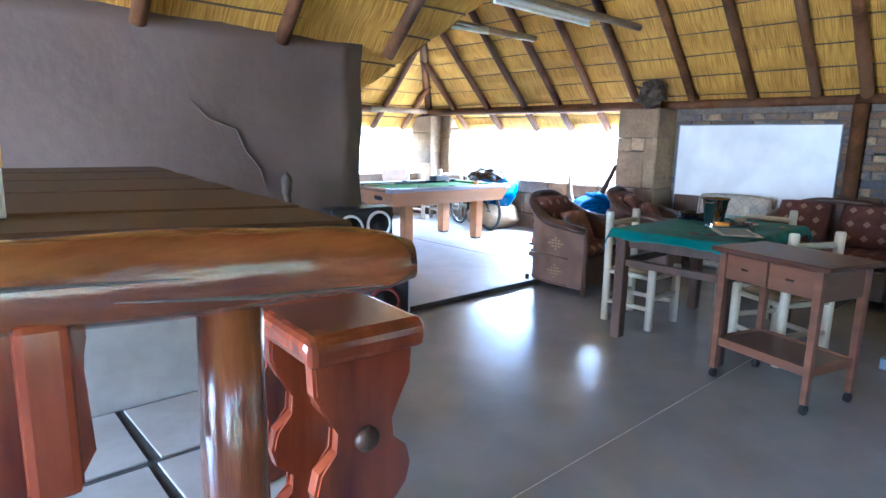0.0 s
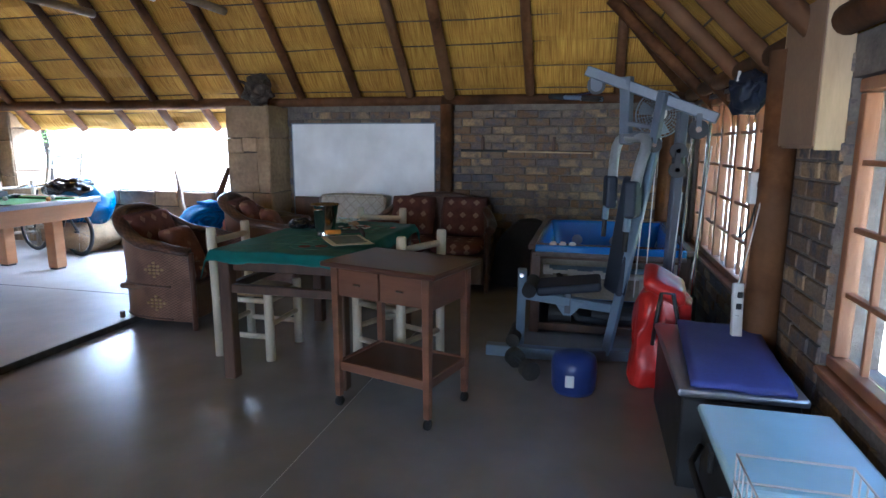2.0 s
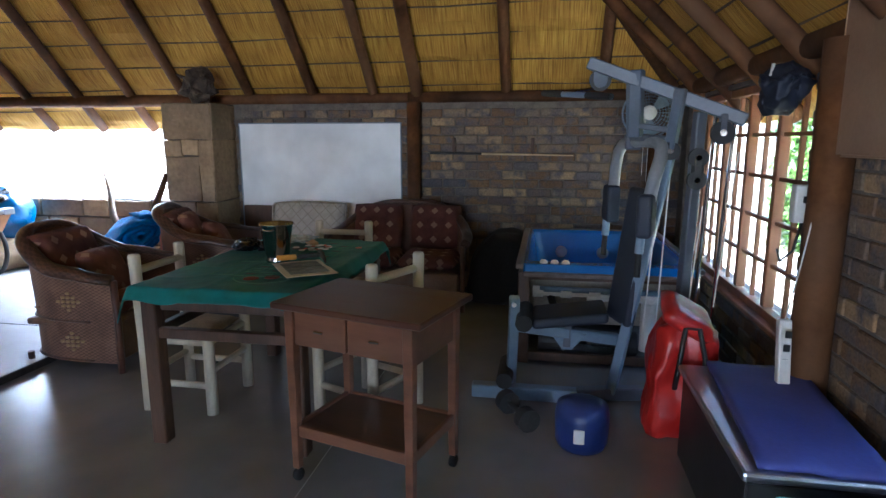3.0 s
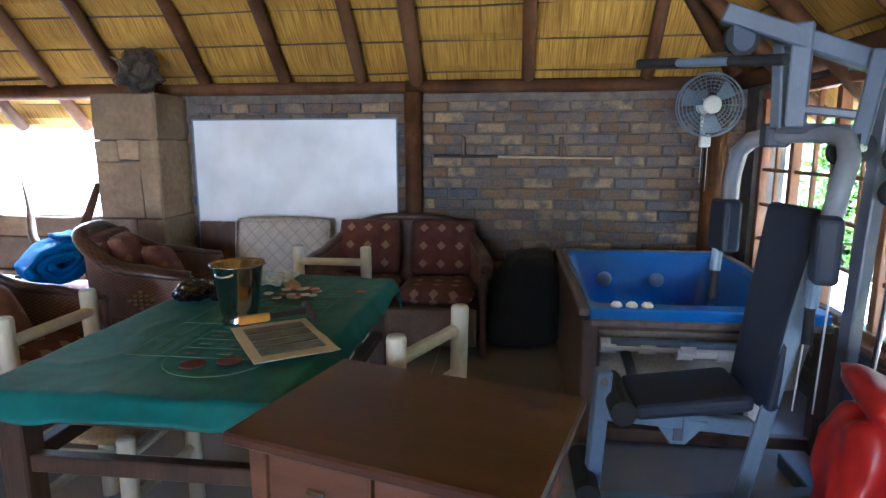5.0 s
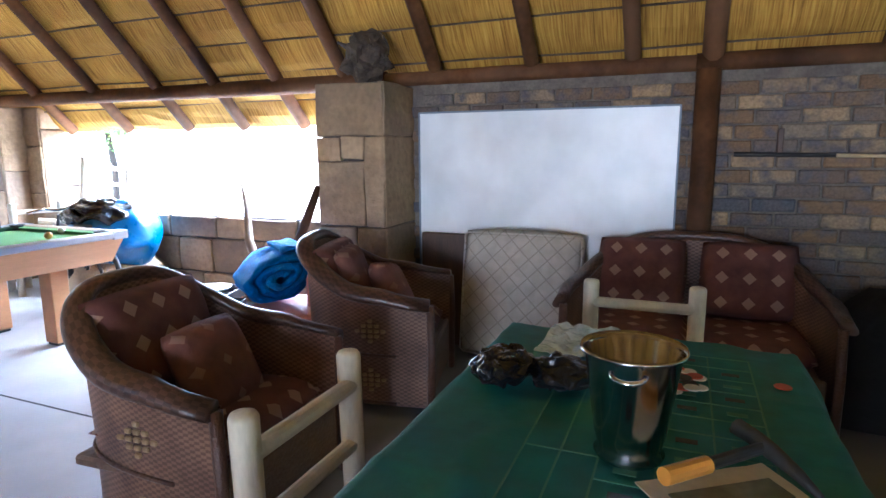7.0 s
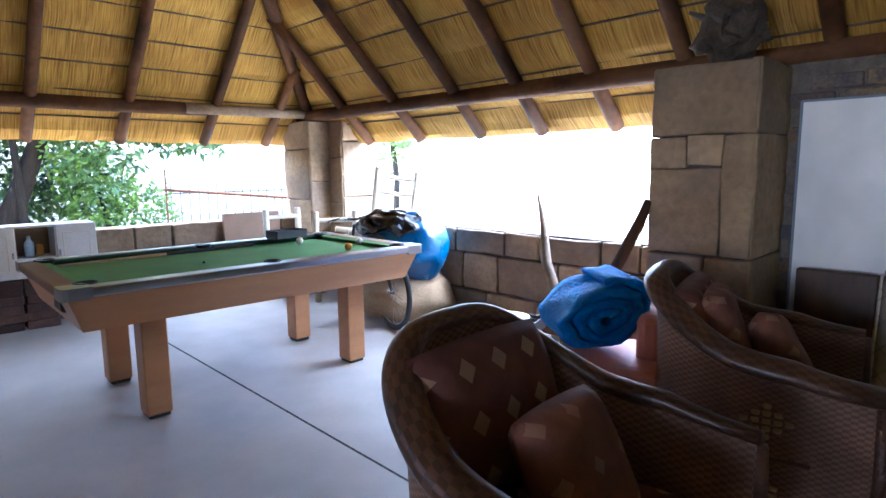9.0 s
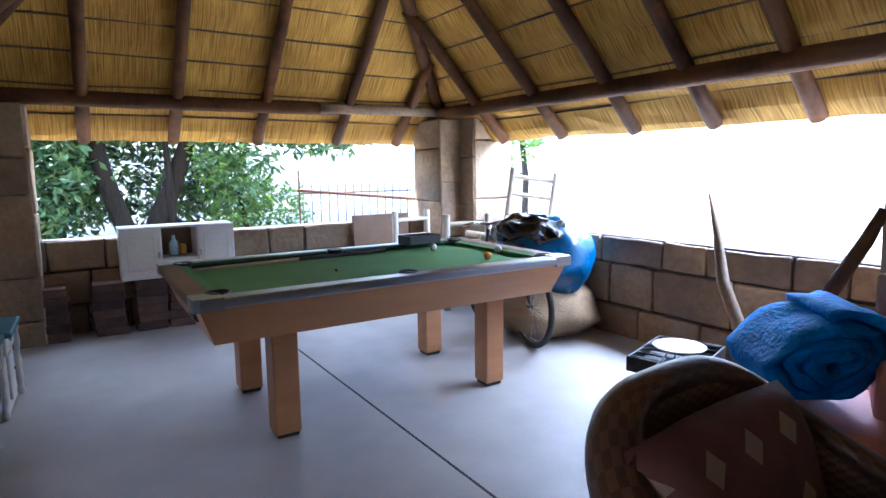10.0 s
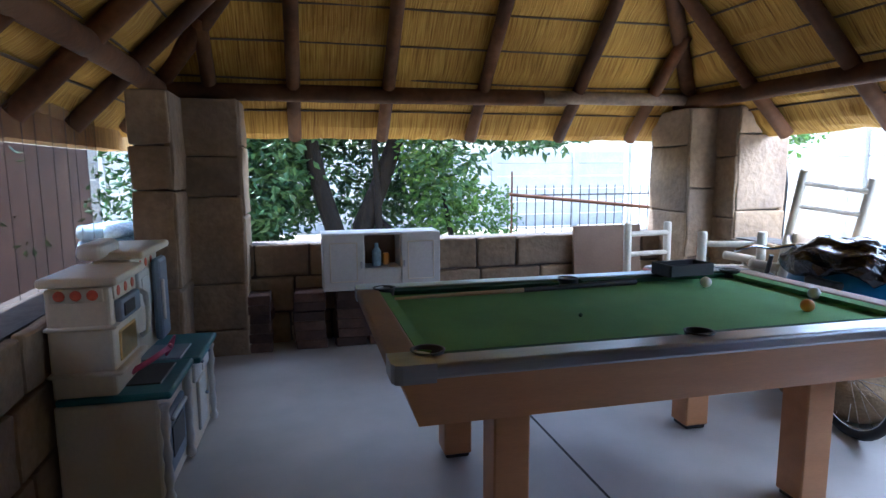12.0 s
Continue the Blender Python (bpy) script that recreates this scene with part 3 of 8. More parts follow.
M["plank"] = mat("dark_counter_planks", (0.028, 0.017, 0.012), (0.085, 0.052, 0.034), 2.0, 0.55, bump=0.2, fine=40, stretch=(0.7, 6, 4), dirt=(0.075, 0.055, 0.043))
M["meranti"] = mat("red_brown_window_timber", (0.22, 0.085, 0.035), (0.42, 0.19, 0.085), 3, 0.45, bump=0.15, fine=50, stretch=(3, 3, 0.6), dirt=(0.12, 0.05, 0.025))
M["walnut"] = mat("worn_walnut_wood", (0.13, 0.052, 0.028), (0.25, 0.11, 0.06), 4, 0.45, bump=0.15, fine=60, stretch=(1, 0.3, 3), dirt=(0.09, 0.05, 0.03))
M["walnut_top"] = mat("scuffed_walnut_top", (0.06, 0.024, 0.016), (0.125, 0.052, 0.032), 4, 0.34, bump=0.12, fine=60, stretch=(3, 0.35, 1), dirt=(0.11, 0.058, 0.038))
M["darkwood"] = mat("dark_stained_wood", (0.05, 0.024, 0.014), (0.11, 0.055, 0.03), 4, 0.5, bump=0.2, fine=50, stretch=(3, 3, 0.4))
M["peeled"] = mat("peeled_white_pole", (0.50, 0.44, 0.33), (0.68, 0.62, 0.49), 5, 0.6, bump=0.15, fine=40, stretch=(2, 2, 0.6), dirt=(0.42, 0.34, 0.23))
M["rush"] = mat("woven_seat", (0.26, 0.16, 0.075), (0.42, 0.29, 0.15), 9, 0.7, bump=0.5, fine=70)
M["wicker"] = mat("wicker", (0.11, 0.06, 0.033), (0.20, 0.118, 0.068), 5, 0.5, bump=0.5, fine=60)
M["wicker_rim"] = mat("wicker_braid", (0.055, 0.022, 0.013), (0.12, 0.055, 0.032), 8, 0.4, bump=0.6, fine=75)
M["baize"] = mat("green_baize", (0.12, 0.29, 0.08), (0.16, 0.37, 0.108), 3, 0.95, bump=0.1, fine=120)
M["baize_dark"] = mat("dark_green_cushion", (0.015, 0.06, 0.025), (0.022, 0.085, 0.035), 3, 0.9, bump=0.1)
M["cloth_green"] = mat("casino_cloth", (0.007, 0.135, 0.132), (0.014, 0.19, 0.182), 2.5, 0.62, bump=0.3, fine=16)
M["print_red"] = mat("faded_red_print", (0.13, 0.02, 0.02), (0.2, 0.035, 0.03), 8, 0.8, bump=0.0)
M["cloth_print"] = mat("cloth_print", (0.06, 0.22, 0.155), (0.12, 0.29, 0.21), 8, 0.8, bump=0.0)
M["laminate"] = mat("beech_laminate", (0.484, 0.230, 0.090), (0.594, 0.293, 0.121), 3, 0.42, bump=0.04, fine=60, stretch=(0.5, 4, 4))
M["alu"] = mat("brushed_aluminium", (0.36, 0.37, 0.40), (0.5, 0.51, 0.54), 4, 0.32, metal=0.9, bump=0.05, stretch=(0.3, 5, 5))
M["chrome"] = mat("polished_steel", (0.62, 0.62, 0.62), (0.72, 0.72, 0.72), 4, 0.12, metal=1.0, bump=0.0, rough_var=0.05)
M["dull_steel"] = mat("stainless_steel", (0.40, 0.40, 0.41), (0.50, 0.50, 0.51), 4, 0.15, metal=1.0, bump=0.0, rough_var=0.05)
M["black"] = mat("black_plastic", (0.012, 0.012, 0.013), (0.03, 0.03, 0.03), 6, 0.45, bump=0.08)
M["matt_black"] = mat("dull_black_surface", (0.006, 0.006, 0.006), (0.014, 0.013, 0.013), 6, 0.96, bump=0.3, fine=40)
M["rubber"] = mat("black_rubber", (0.012, 0.012, 0.012), (0.025, 0.025, 0.025), 8, 0.75, bump=0.2)
M["white"] = mat("white_paint", (0.66, 0.65, 0.62), (0.78, 0.77, 0.75), 4, 0.45, bump=0.05, dirt=(0.58, 0.55, 0.5))
M["whiteboard"] = concrete_mat("whiteboard_enamel", (0.80, 0.81, 0.84), (0.84, 0.85, 0.88), 0.35)
M["whiteboard"].node_tree.nodes["Bump"].inputs["Strength"].default_value = 0.01
M["cream"] = mat("cream_plastic", (0.72, 0.65, 0.52), (0.80, 0.74, 0.61), 3, 0.45, bump=0.05, dirt=(0.60, 0.51, 0.38))
M["teal"] = mat("teal_plastic", (0.01, 0.11, 0.14), (0.02, 0.16, 0.19), 3, 0.4, bump=0.05)
M["greyblue"] = mat("grey_blue_plastic", (0.17, 0.21, 0.27), (0.24, 0.29, 0.36), 3, 0.45, bump=0.05)
M["spa_blue"] = mat("blue_acrylic", (0.022, 0.13, 0.40), (0.035, 0.17, 0.48), 1.5, 0.25, bump=0.03, coat=0.3)
M["tube_blue"] = mat("pale_blue_steel_tube", (0.12, 0.17, 0.25), (0.18, 0.25, 0.34), 4, 0.4, bump=0.05, dirt=(0.2, 0.26, 0.34))
M["tube_grey"] = mat("grey_steel_tube", (0.07, 0.078, 0.10), (0.115, 0.125, 0.155), 4, 0.4, bump=0.05)
M["gym_grey"] = mat("grey_enamelled_steel", (0.20, 0.21, 0.23), (0.27, 0.28, 0.30), 4, 0.38, bump=0.05)
# darker copy of the pale blue tube, with the upper frame's shade included
M["tube_blue_shade"] = mat("shaded_blue_steel_tube", (0.085, 0.105, 0.145), (0.13, 0.16, 0.21), 4, 0.4, bump=0.05)
M["vinyl"] = mat("dark_vinyl_pad", (0.010, 0.014, 0.028), (0.018, 0.025, 0.046), 4, 0.6, bump=0.08)
M["red_vinyl"] = mat("red_vinyl", (0.42, 0.015, 0.012), (0.56, 0.03, 0.022), 3, 0.35, bump=0.15, fine=14)
M["purple"] = mat("purple_blue_mat", (0.055, 0.065, 0.25), (0.085, 0.095, 0.33), 3, 0.75, bump=0.1)
# lid colour takes in the bright pale blue of the sky it reflects
M["lid_white"] = mat("sky_tinted_lid", (0.50, 0.74, 0.84), (0.54, 0.78, 0.88), 2, 0.22, bump=0.0, fine=4)
M["grille"] = mat("speaker_grille", (0.02, 0.02, 0.024), (0.035, 0.035, 0.04), 30, 0.7, bump=0.4, fine=200)
M["blue_towel"] = mat("bright_blue_towel", (0.0, 0.13, 0.48), (0.005, 0.22, 0.66), 14, 0.9, bump=0.7, fine=45, bump_dist=0.02)
M["pink"] = mat("faded_salmon_plastic", (0.60, 0.24, 0.19), (0.70, 0.31, 0.25), 2, 0.6, bump=0.05)
M["fire_red"] = mat("red_painted_steel", (0.48, 0.045, 0.02), (0.60, 0.075, 0.03), 5, 0.4, bump=0.05, dirt=(0.2, 0.06, 0.03))
M["blue_bag"] = mat("shiny_blue_vinyl_bag", (0.006, 0.07, 0.19), (0.015, 0.13, 0.30), 2.5, 0.28, bump=0.4, fine=9, bump_dist=0.02)
M["black_bag"] = mat("black_plastic_bag", (0.006, 0.006, 0.007), (0.014, 0.014, 0.016), 5, 0.18, bump=0.6, fine=22, bump_dist=0.02)
M["sack"] = mat("tan_hessian", (0.22, 0.15, 0.08), (0.34, 0.245, 0.14), 5, 0.9, bump=0.5, fine=70)
M["paper"] = mat("aged_paper", (0.62, 0.55, 0.42), (0.74, 0.68, 0.55), 4, 0.7, bump=0.05)
M["photo"] = mat("printed_photo", (0.05, 0.06, 0.05), (0.20, 0.22, 0.17), 14, 0.4, bump=0.0)
M["orange"] = mat("orange_plastic", (0.62, 0.26, 0.03), (0.72, 0.34, 0.05), 5, 0.4, bump=0.03)
M["yellow"] = mat("yellow_card", (0.70, 0.42, 0.03), (0.78, 0.50, 0.06), 5, 0.6, bump=0.03)
M["gold"] = mat("brass", (0.55, 0.38, 0.12), (0.65, 0.46, 0.18), 5, 0.3, metal=0.9, bump=0.0)
M["darkbrick"] = mat("dark_clay_brick", (0.055, 0.030, 0.022), (0.12, 0.065, 0.045), 9, 0.9, bump=0.5, spread=0.35)
M["bark"] = mat("bark", (0.009, 0.007, 0.005), (0.028, 0.021, 0.015), 5, 0.9, bump=0.8, fine=24, stretch=(3, 3, 0.7), bump_dist=0.03)
M["leaf"] = mat("green_leaf", (0.03, 0.085, 0.026), (0.10, 0.19, 0.05), 3.5, 0.45, bump=0.0)
M["leaf_light"] = mat("light_green_leaf", (0.07, 0.16, 0.02), (0.14, 0.26, 0.035), 2.4, 0.5, bump=0.0)
M["iron"] = mat("black_iron", (0.02, 0.02, 0.02), (0.05, 0.045, 0.04), 8, 0.6, bump=0.2)
M["skull"] = mat("dark_weathered_root", (0.035, 0.025, 0.018), (0.11, 0.078, 0.052), 9, 0.85, bump=0.7, fine=40)
M["pine"] = mat("pale_pine_board", (0.46, 0.33, 0.19), (0.60, 0.45, 0.27), 3, 0.6, bump=0.1, fine=40, stretch=(3, 3, 0.5))
M["board"] = mat("brown_hardboard", (0.22, 0.135, 0.08), (0.30, 0.19, 0.115), 4, 0.6, bump=0.08)
M["apple"] = mat("red_apple_print", (0.45, 0.05, 0.03), (0.62, 0.14, 0.06), 20, 0.5, bump=0.0)
M["magenta"] = mat("pink_plastic", (0.55, 0.07, 0.16), (0.66, 0.12, 0.24), 5, 0.4, bump=0.0)
M["clear_blue"] = mat("pale_blue_wrap", (0.36, 0.55, 0.68), (0.62, 0.76, 0.84), 9, 0.2, bump=0.3)
M["tube_white"] = mat("white_tube", (0.74, 0.74, 0.72), (0.8, 0.8, 0.78), 4, 0.3, bump=0.0)
M["pvc"] = mat("white_pvc_pipe", (0.60, 0.59, 0.56), (0.70, 0.69, 0.66), 5, 0.4, bump=0.02)
M["shell"] = mat("beige_tub_shell", (0.24, 0.21, 0.17), (0.34, 0.31, 0.25), 3, 0.7, bump=0.2)
M["rust"] = mat("rusty_steel", (0.10, 0.045, 0.025), (0.19, 0.09, 0.045), 8, 0.85, bump=0.4)


M["trim_grey"] = mat("weathered_tub_trim", (0.10, 0.075, 0.065), (0.20, 0.15, 0.13), 5, 0.6, bump=0.15, stretch=(0.6, 3, 3))


def net_mat():
    m, nt, p = nodes_of("shade_net")
    N, L = nt.nodes, nt.links
    tr = N.new("ShaderNodeBsdfTransparent")
    mx = N.new("ShaderNodeMixShader")
    mx.inputs[0].default_value = 0.34
    p.inputs["Base Color"].default_value = (0.26, 0.15, 0.10, 1)
    p.inputs["Roughness"].default_value = 0.9
    L.new(tr.outputs[0], mx.inputs[1]), L.new(p.outputs[0], mx.inputs[2])
    L.new(mx.outputs[0], N["Material Output"].inputs[0])
    return m


M["net"] = net_mat()


def lattice_mat(name, ground_a, ground_b, mark, step, size, rough=0.85, coords="Object", line=False, bump=0.2):
    """Woven cloth with a lattice of diamonds (or, with line, a quilted lattice of stitched lines)."""
    m, nt, p = nodes_of(name)
    N, L = nt.nodes, nt.links
    tc = N.new("ShaderNodeTexCoord")
    sp = N.new("ShaderNodeSeparateXYZ")
    L.new(tc.outputs[coords], sp.inputs[0])

    def fold(out, shift):
        a = N.new("ShaderNodeMath"); a.operation = "MULTIPLY_ADD"
        a.inputs[1].default_value, a.inputs[2].default_value = 1 / step, shift
        L.new(out, a.inputs[0])
        f = N.new("ShaderNodeMath"); f.operation = "PINGPONG"; f.inputs[1].default_value = 0.5
        L.new(a.outputs[0], f.inputs[0])
        return f.outputs[0]

    def diamonds(sx, sy):
        s = N.new("ShaderNodeMath"); s.operation = "ADD"
        L.new(fold(sp.outputs[0], sx), s.inputs[0]), L.new(fold(sp.outputs[1], sy), s.inputs[1])
        return s.outputs[0]
    d = diamonds(0.0, 0.0)
    c = N.new("ShaderNodeMath")
    if line:
        g = N.new("ShaderNodeMath"); g.operation = "SUBTRACT"; g.inputs[1].default_value = 0.5
        L.new(d, g.inputs[0])
        h = N.new("ShaderNodeMath"); h.operation = "ABSOLUTE"
        L.new(g.outputs[0], h.inputs[0])
        c.operation = "LESS_THAN"; c.inputs[1].default_value = size
        L.new(h.outputs[0], c.inputs[0])
    else:
        c.operation = "LESS_THAN"; c.inputs[1].default_value = size
        L.new(d, c.inputs[0])
    n = N.new("ShaderNodeTexNoise")
    n.inputs["Scale"].default_value, n.inputs["Detail"].default_value = 14, 5
    L.new(tc.outputs["Object"], n.inputs["Vector"])
    r = ramp(nt, [(0.3, ground_a), (0.7, ground_b)])
    L.new(n.outputs[0], r.inputs[0])
    mx = N.new("ShaderNodeMix"); mx.data_type = "RGBA"
    mx.inputs[7].default_value = (*mark, 1)
    k = N.new("ShaderNodeMath"); k.operation = "MULTIPLY"; k.inputs[1].default_value = 0.8
    L.new(c.outputs[0], k.inputs[0])
    L.new(k.outputs[0], mx.inputs[0]), L.new(r.outputs[0], mx.inputs[6]), L.new(mx.outputs[2], p.inputs["Base Color"])
    p.inputs["Roughness"].default_value = rough
    n2 = N.new("ShaderNodeTexNoise"); n2.inputs["Scale"].default_value = 130
    L.new(tc.outputs["Object"], n2.inputs["Vector"])
    bp = N.new("ShaderNodeBump"); bp.inputs["Strength"].default_value, bp.inputs["Distance"].default_value = bump, 0.006
    L.new(n2.outputs[0], bp.inputs["Height"]), L.new(bp.outputs[0], p.inputs["Normal"])
    return m


M["cushion"] = lattice_mat("maroon_diamond_fabric", (0.085, 0.026, 0.02), (0.14, 0.046, 0.033), (0.34, 0.21, 0.14), 0.135, 0.25)
M["cushion_plain"] = lattice_mat("rust_diamond_fabric", (0.12, 0.04, 0.025), (0.19, 0.068, 0.04), (0.26, 0.14, 0.085), 0.14, 0.18)
M["quilt"] = lattice_mat("quilted_ticking", (0.40, 0.36, 0.31), (0.50, 0.46, 0.40), (0.30, 0.265, 0.23), 0.12, 0.05, line=True)


def weave_mat(name="wicker_weave", lo=(0.13, 0.062, 0.036), hi=(0.26, 0.14, 0.085), step=(50, 95), rough=0.5):
    """Wicker weave: fine rows over stakes."""
    m, nt, p = nodes_of(name)
    N, L = nt.nodes, nt.links
    tc = N.new("ShaderNodeTexCoord")
    mp = N.new("ShaderNodeMapping")
    mp.inputs["Scale"].default_value = (*step, 1)
    L.new(tc.outputs["UV"], mp.inputs[0])
    ck = N.new("ShaderNodeTexChecker"); ck.inputs["Scale"].default_value = 1.0
    L.new(mp.outputs[0], ck.inputs[0])
    n = N.new("ShaderNodeTexNoise"); n.inputs["Scale"].default_value, n.inputs["Detail"].default_value = 7, 5
    L.new(tc.outputs["Object"], n.inputs["Vector"])
    r = ramp(nt, [(0.3, lo), (0.7, hi)])
    L.new(n.outputs[0], r.inputs[0])
    mx = N.new("ShaderNodeMix"); mx.data_type, mx.blend_type = "RGBA", "MULTIPLY"
    mx.inputs[7].default_value = (0.55, 0.5, 0.46, 1)
    L.new(ck.outputs["Fac"], mx.inputs[0]), L.new(r.outputs[0], mx.inputs[6]), L.new(mx.outputs[2], p.inputs["Base Color"])
    p.inputs["Roughness"].default_value = rough
    bp = N.new("ShaderNodeBump"); bp.inputs["Strength"].default_value, bp.inputs["Distance"].default_value = 0.7, 0.008
    L.new(ck.outputs["Fac"], bp.inputs["Height"]), L.new(bp.outputs[0], p.inputs["Normal"])
    return m


M["weave"] = weave_mat()
M["weave_rim"] = weave_mat("wicker_rim_weave", (0.045, 0.02, 0.012), (0.12, 0.058, 0.036), (34, 60), 0.34)


def pillow(bm, w, d, h, n=12, sag=0.0):
    """A stuffed cushion, flat in x and y."""
    grid = {}
    for side in (1, -1):
        for i in range(n + 1):
            for j in range(n + 1):
                a, b = i / n * 2 - 1, j / n * 2 - 1
                k = max(0.0, (1 - abs(a) ** 5) * (1 - abs(b) ** 5)) ** 0.5
                edge = i in (0, n) or j in (0, n)
                if side == -1 and edge:
                    grid[side, i, j] = grid[1, i, j]
                    continue
                pull = 1 - 0.05 * (abs(a) * abs(b)) ** 2
                z = side * h / 2 * k + 0.008 * noise.noise(Vector((a * 2.2, b * 2.2, side * 3 + w * 7)))
                grid[side, i, j] = bm.verts.new((a * w / 2 * pull, b * d / 2 * pull, z - sag * (1 - a * a) * (1 - b * b)))
    for side in (1, -1):
        for i in range(n):
            for j in range(n):
                q = [grid[side, i, j], grid[side, i + 1, j], grid[side, i + 1, j + 1], grid[side, i, j + 1]]
                bm.faces.new(q if side == 1 else q[::-1])


def simple_part(name, material, parent, c, s, bevel=0.004, rot=None, label="", segs=1):
    bm = bmesh.new()
    box(bm, (0, 0, 0), s, bevel, segs=segs)
    ob = part(name, bm, material, parent, label)
    ob.matrix_basis = Matrix.Translation(c) @ (rot.to_4x4() if rot is not None else Matrix.Identity(4))
    return ob


def rod_part(name, material, parent, a, b, r, r2=None, n=12, label=""):
    bm = bmesh.new()
    rod(bm, a, b, r, r2, n)
    return part(name, bm, material, parent, label, smooth=False)


def tube_part(name, material, parent, pts, r, n=10, label="", closed=False):
    bm = bmesh.new()
    tube(bm, pts, r, n, closed)
    return part(name, bm, material, parent, label, smooth=True)


def rotz(a):
    return Matrix.Rotation(radians(a), 3, "Z")


# ---- bar corner ----
M["plaster_pale"] = mat("pale_worn_plaster", (0.34, 0.30, 0.255), (0.46, 0.42, 0.37), 1.6, 0.8, bump=0.15, fine=16)
bar = thing("bar_counter", (0, 0, 0), "bar counter of dark planks with a varnished log front edge", "bar counter")
ZC = 1.23
k = 9
for i in range(k):
    y0, y1 = 1.27 + (3.3 - 1.27) * i / k, 1.27 + (3.3 - 1.27) * (i + 1) / k - 0.006
    xr = 0.84 + 0.28 * (i + 0.5) / k
    bm = bmesh.new()
    for v in box(bm, ((xr - 1.9) / 2, (y0 + y1) / 2, ZC - 0.03 + 0.003 * (i % 2)), (xr + 1.9, y1 - y0, 0.06), 0.005):
        if v.co.x > 0:
            v.co.x += 0.28 * (v.co.y - (y0 + y1) / 2) / 2.03
        v.co.y += (xr - v.co.x) * 0.31 * max(0.0, (3.3 - v.co.y) / 2.03) - 0.12 * max(0.0, (2.2 - v.co.y) / 0.93)
    part("counter_plank", bm, "plank", bar)
bm = bmesh.new()
pts, rad = [], []
for i in range(61):
    t = i / 60
    pts.append((-1.9 + 2.79 * t, 1.96 - 0.925 * t + 0.012 * math.sin(t * 9), ZC - 0.065 + 0.006 * math.sin(t * 15)))
    rad.append((0.072 + 0.008 * math.sin(t * 12) + 0.004 * math.sin(t * 31)) * (1 if i < 58 else (0.93, 0.82, 0.55)[i - 58]))
tube(bm, pts, rad, n=26)
for v in bm.verts:
    q = Vector((v.co.x * 1.6, v.co.y * 9, v.co.z * 9))
    v.co += noise.noise_vector(q) * 0.007 + noise.noise_vector(q * 2.6) * 0.003
part("log_edge", bm, "logwood", bar, "glossy split-log edge", smooth=True)
for x0, x1, z in ((0.10, 0.5, 1.185), (0.42, 0.78, 1.15), (-0.5, 0.0, 1.18)):
    pts = [(x, 1.02 + (0.89 - x) * 0.3315 - 0.078, z + 0.006 * math.sin(x * 20)) for x in (x0, (x0 + x1) / 2, x1)]
    bm = bmesh.new()
    tube(bm, pts, [0.001, 0.004, 0.001], n=6)
    part("crack", bm, "groove", bar, "dark drying crack in the log")
for x, y in ((0.605, 1.165), (-0.9, 1.40)):
    bm = bmesh.new()
    tube(bm, [(x, y, 0), (x + 0.006, y, 0.4), (x - 0.004, y, 0.8), (x, y, 1.17)], [0.058, 0.054, 0.056, 0.052], n=20)
    part("post", bm, "logpost", bar, "varnished round log post", smooth=True)
simple_part("support_wall", "plaster_pale", bar, (-0.29, 3.44, 0.475), (3.22, 0.16, 0.95), 0.01)
bm = bmesh.new()
prism(bm, [(-0.09, 1.14), (-0.09, 0.80), (-0.03, 0.845), (0.06, 0.855), (0.085, 0.90), (0.07, 1.0), (0.085, 1.08), (0.085, 1.14)], -0.03, 0.03, "Y")
bmesh.ops.bevel(bm, geom=[e for e in bm.edges if abs(e.verts[0].co.y - e.verts[1].co.y) < 1e-4], offset=0.01, segments=2, affect="EDGES")
brk_ = part("bracket_board", bm, "varnish", bar, "red-varnished bracket board")
brk_.matrix_basis = pose(0.32, 1.235, 0, 0, 0, -6)
simple_part("bracket_rib", "varnish", bar, (0.345, 1.19, 0.99), (0.07, 0.05, 0.27), 0.014, rotz(-6), segs=2)
slab("floor_flagstone_bed", (-1.7, 2.13, 0.0), (1.5, 3.36, 0.006), "joint", "dark mortar bed under the flagstones", "floor")
pav = tagged(new("floor_flagstones"), "pale flagstones with dark joints behind the bar", "flagstones", kind="structure")
rnd = random.Random(4)
for i in range(5):
    for j in range(2):
        bm = bmesh.new()
        box(bm, (0, 0, 0), (0.585, 0.575, 0.012), 0.003)
        for v in bm.verts:
            v.co.x += 0.012 * v.co.y * (1 if i % 2 else -1)
            v.co.y += 0.01 * v.co.x * (1 if j else -1)
        ob = part("stone", bm, "plaster_pale", pav)
        ob.location = (-1.345 + i * 0.63 + 0.02 * (j % 2), 2.43 + j * 0.62, 0.009)


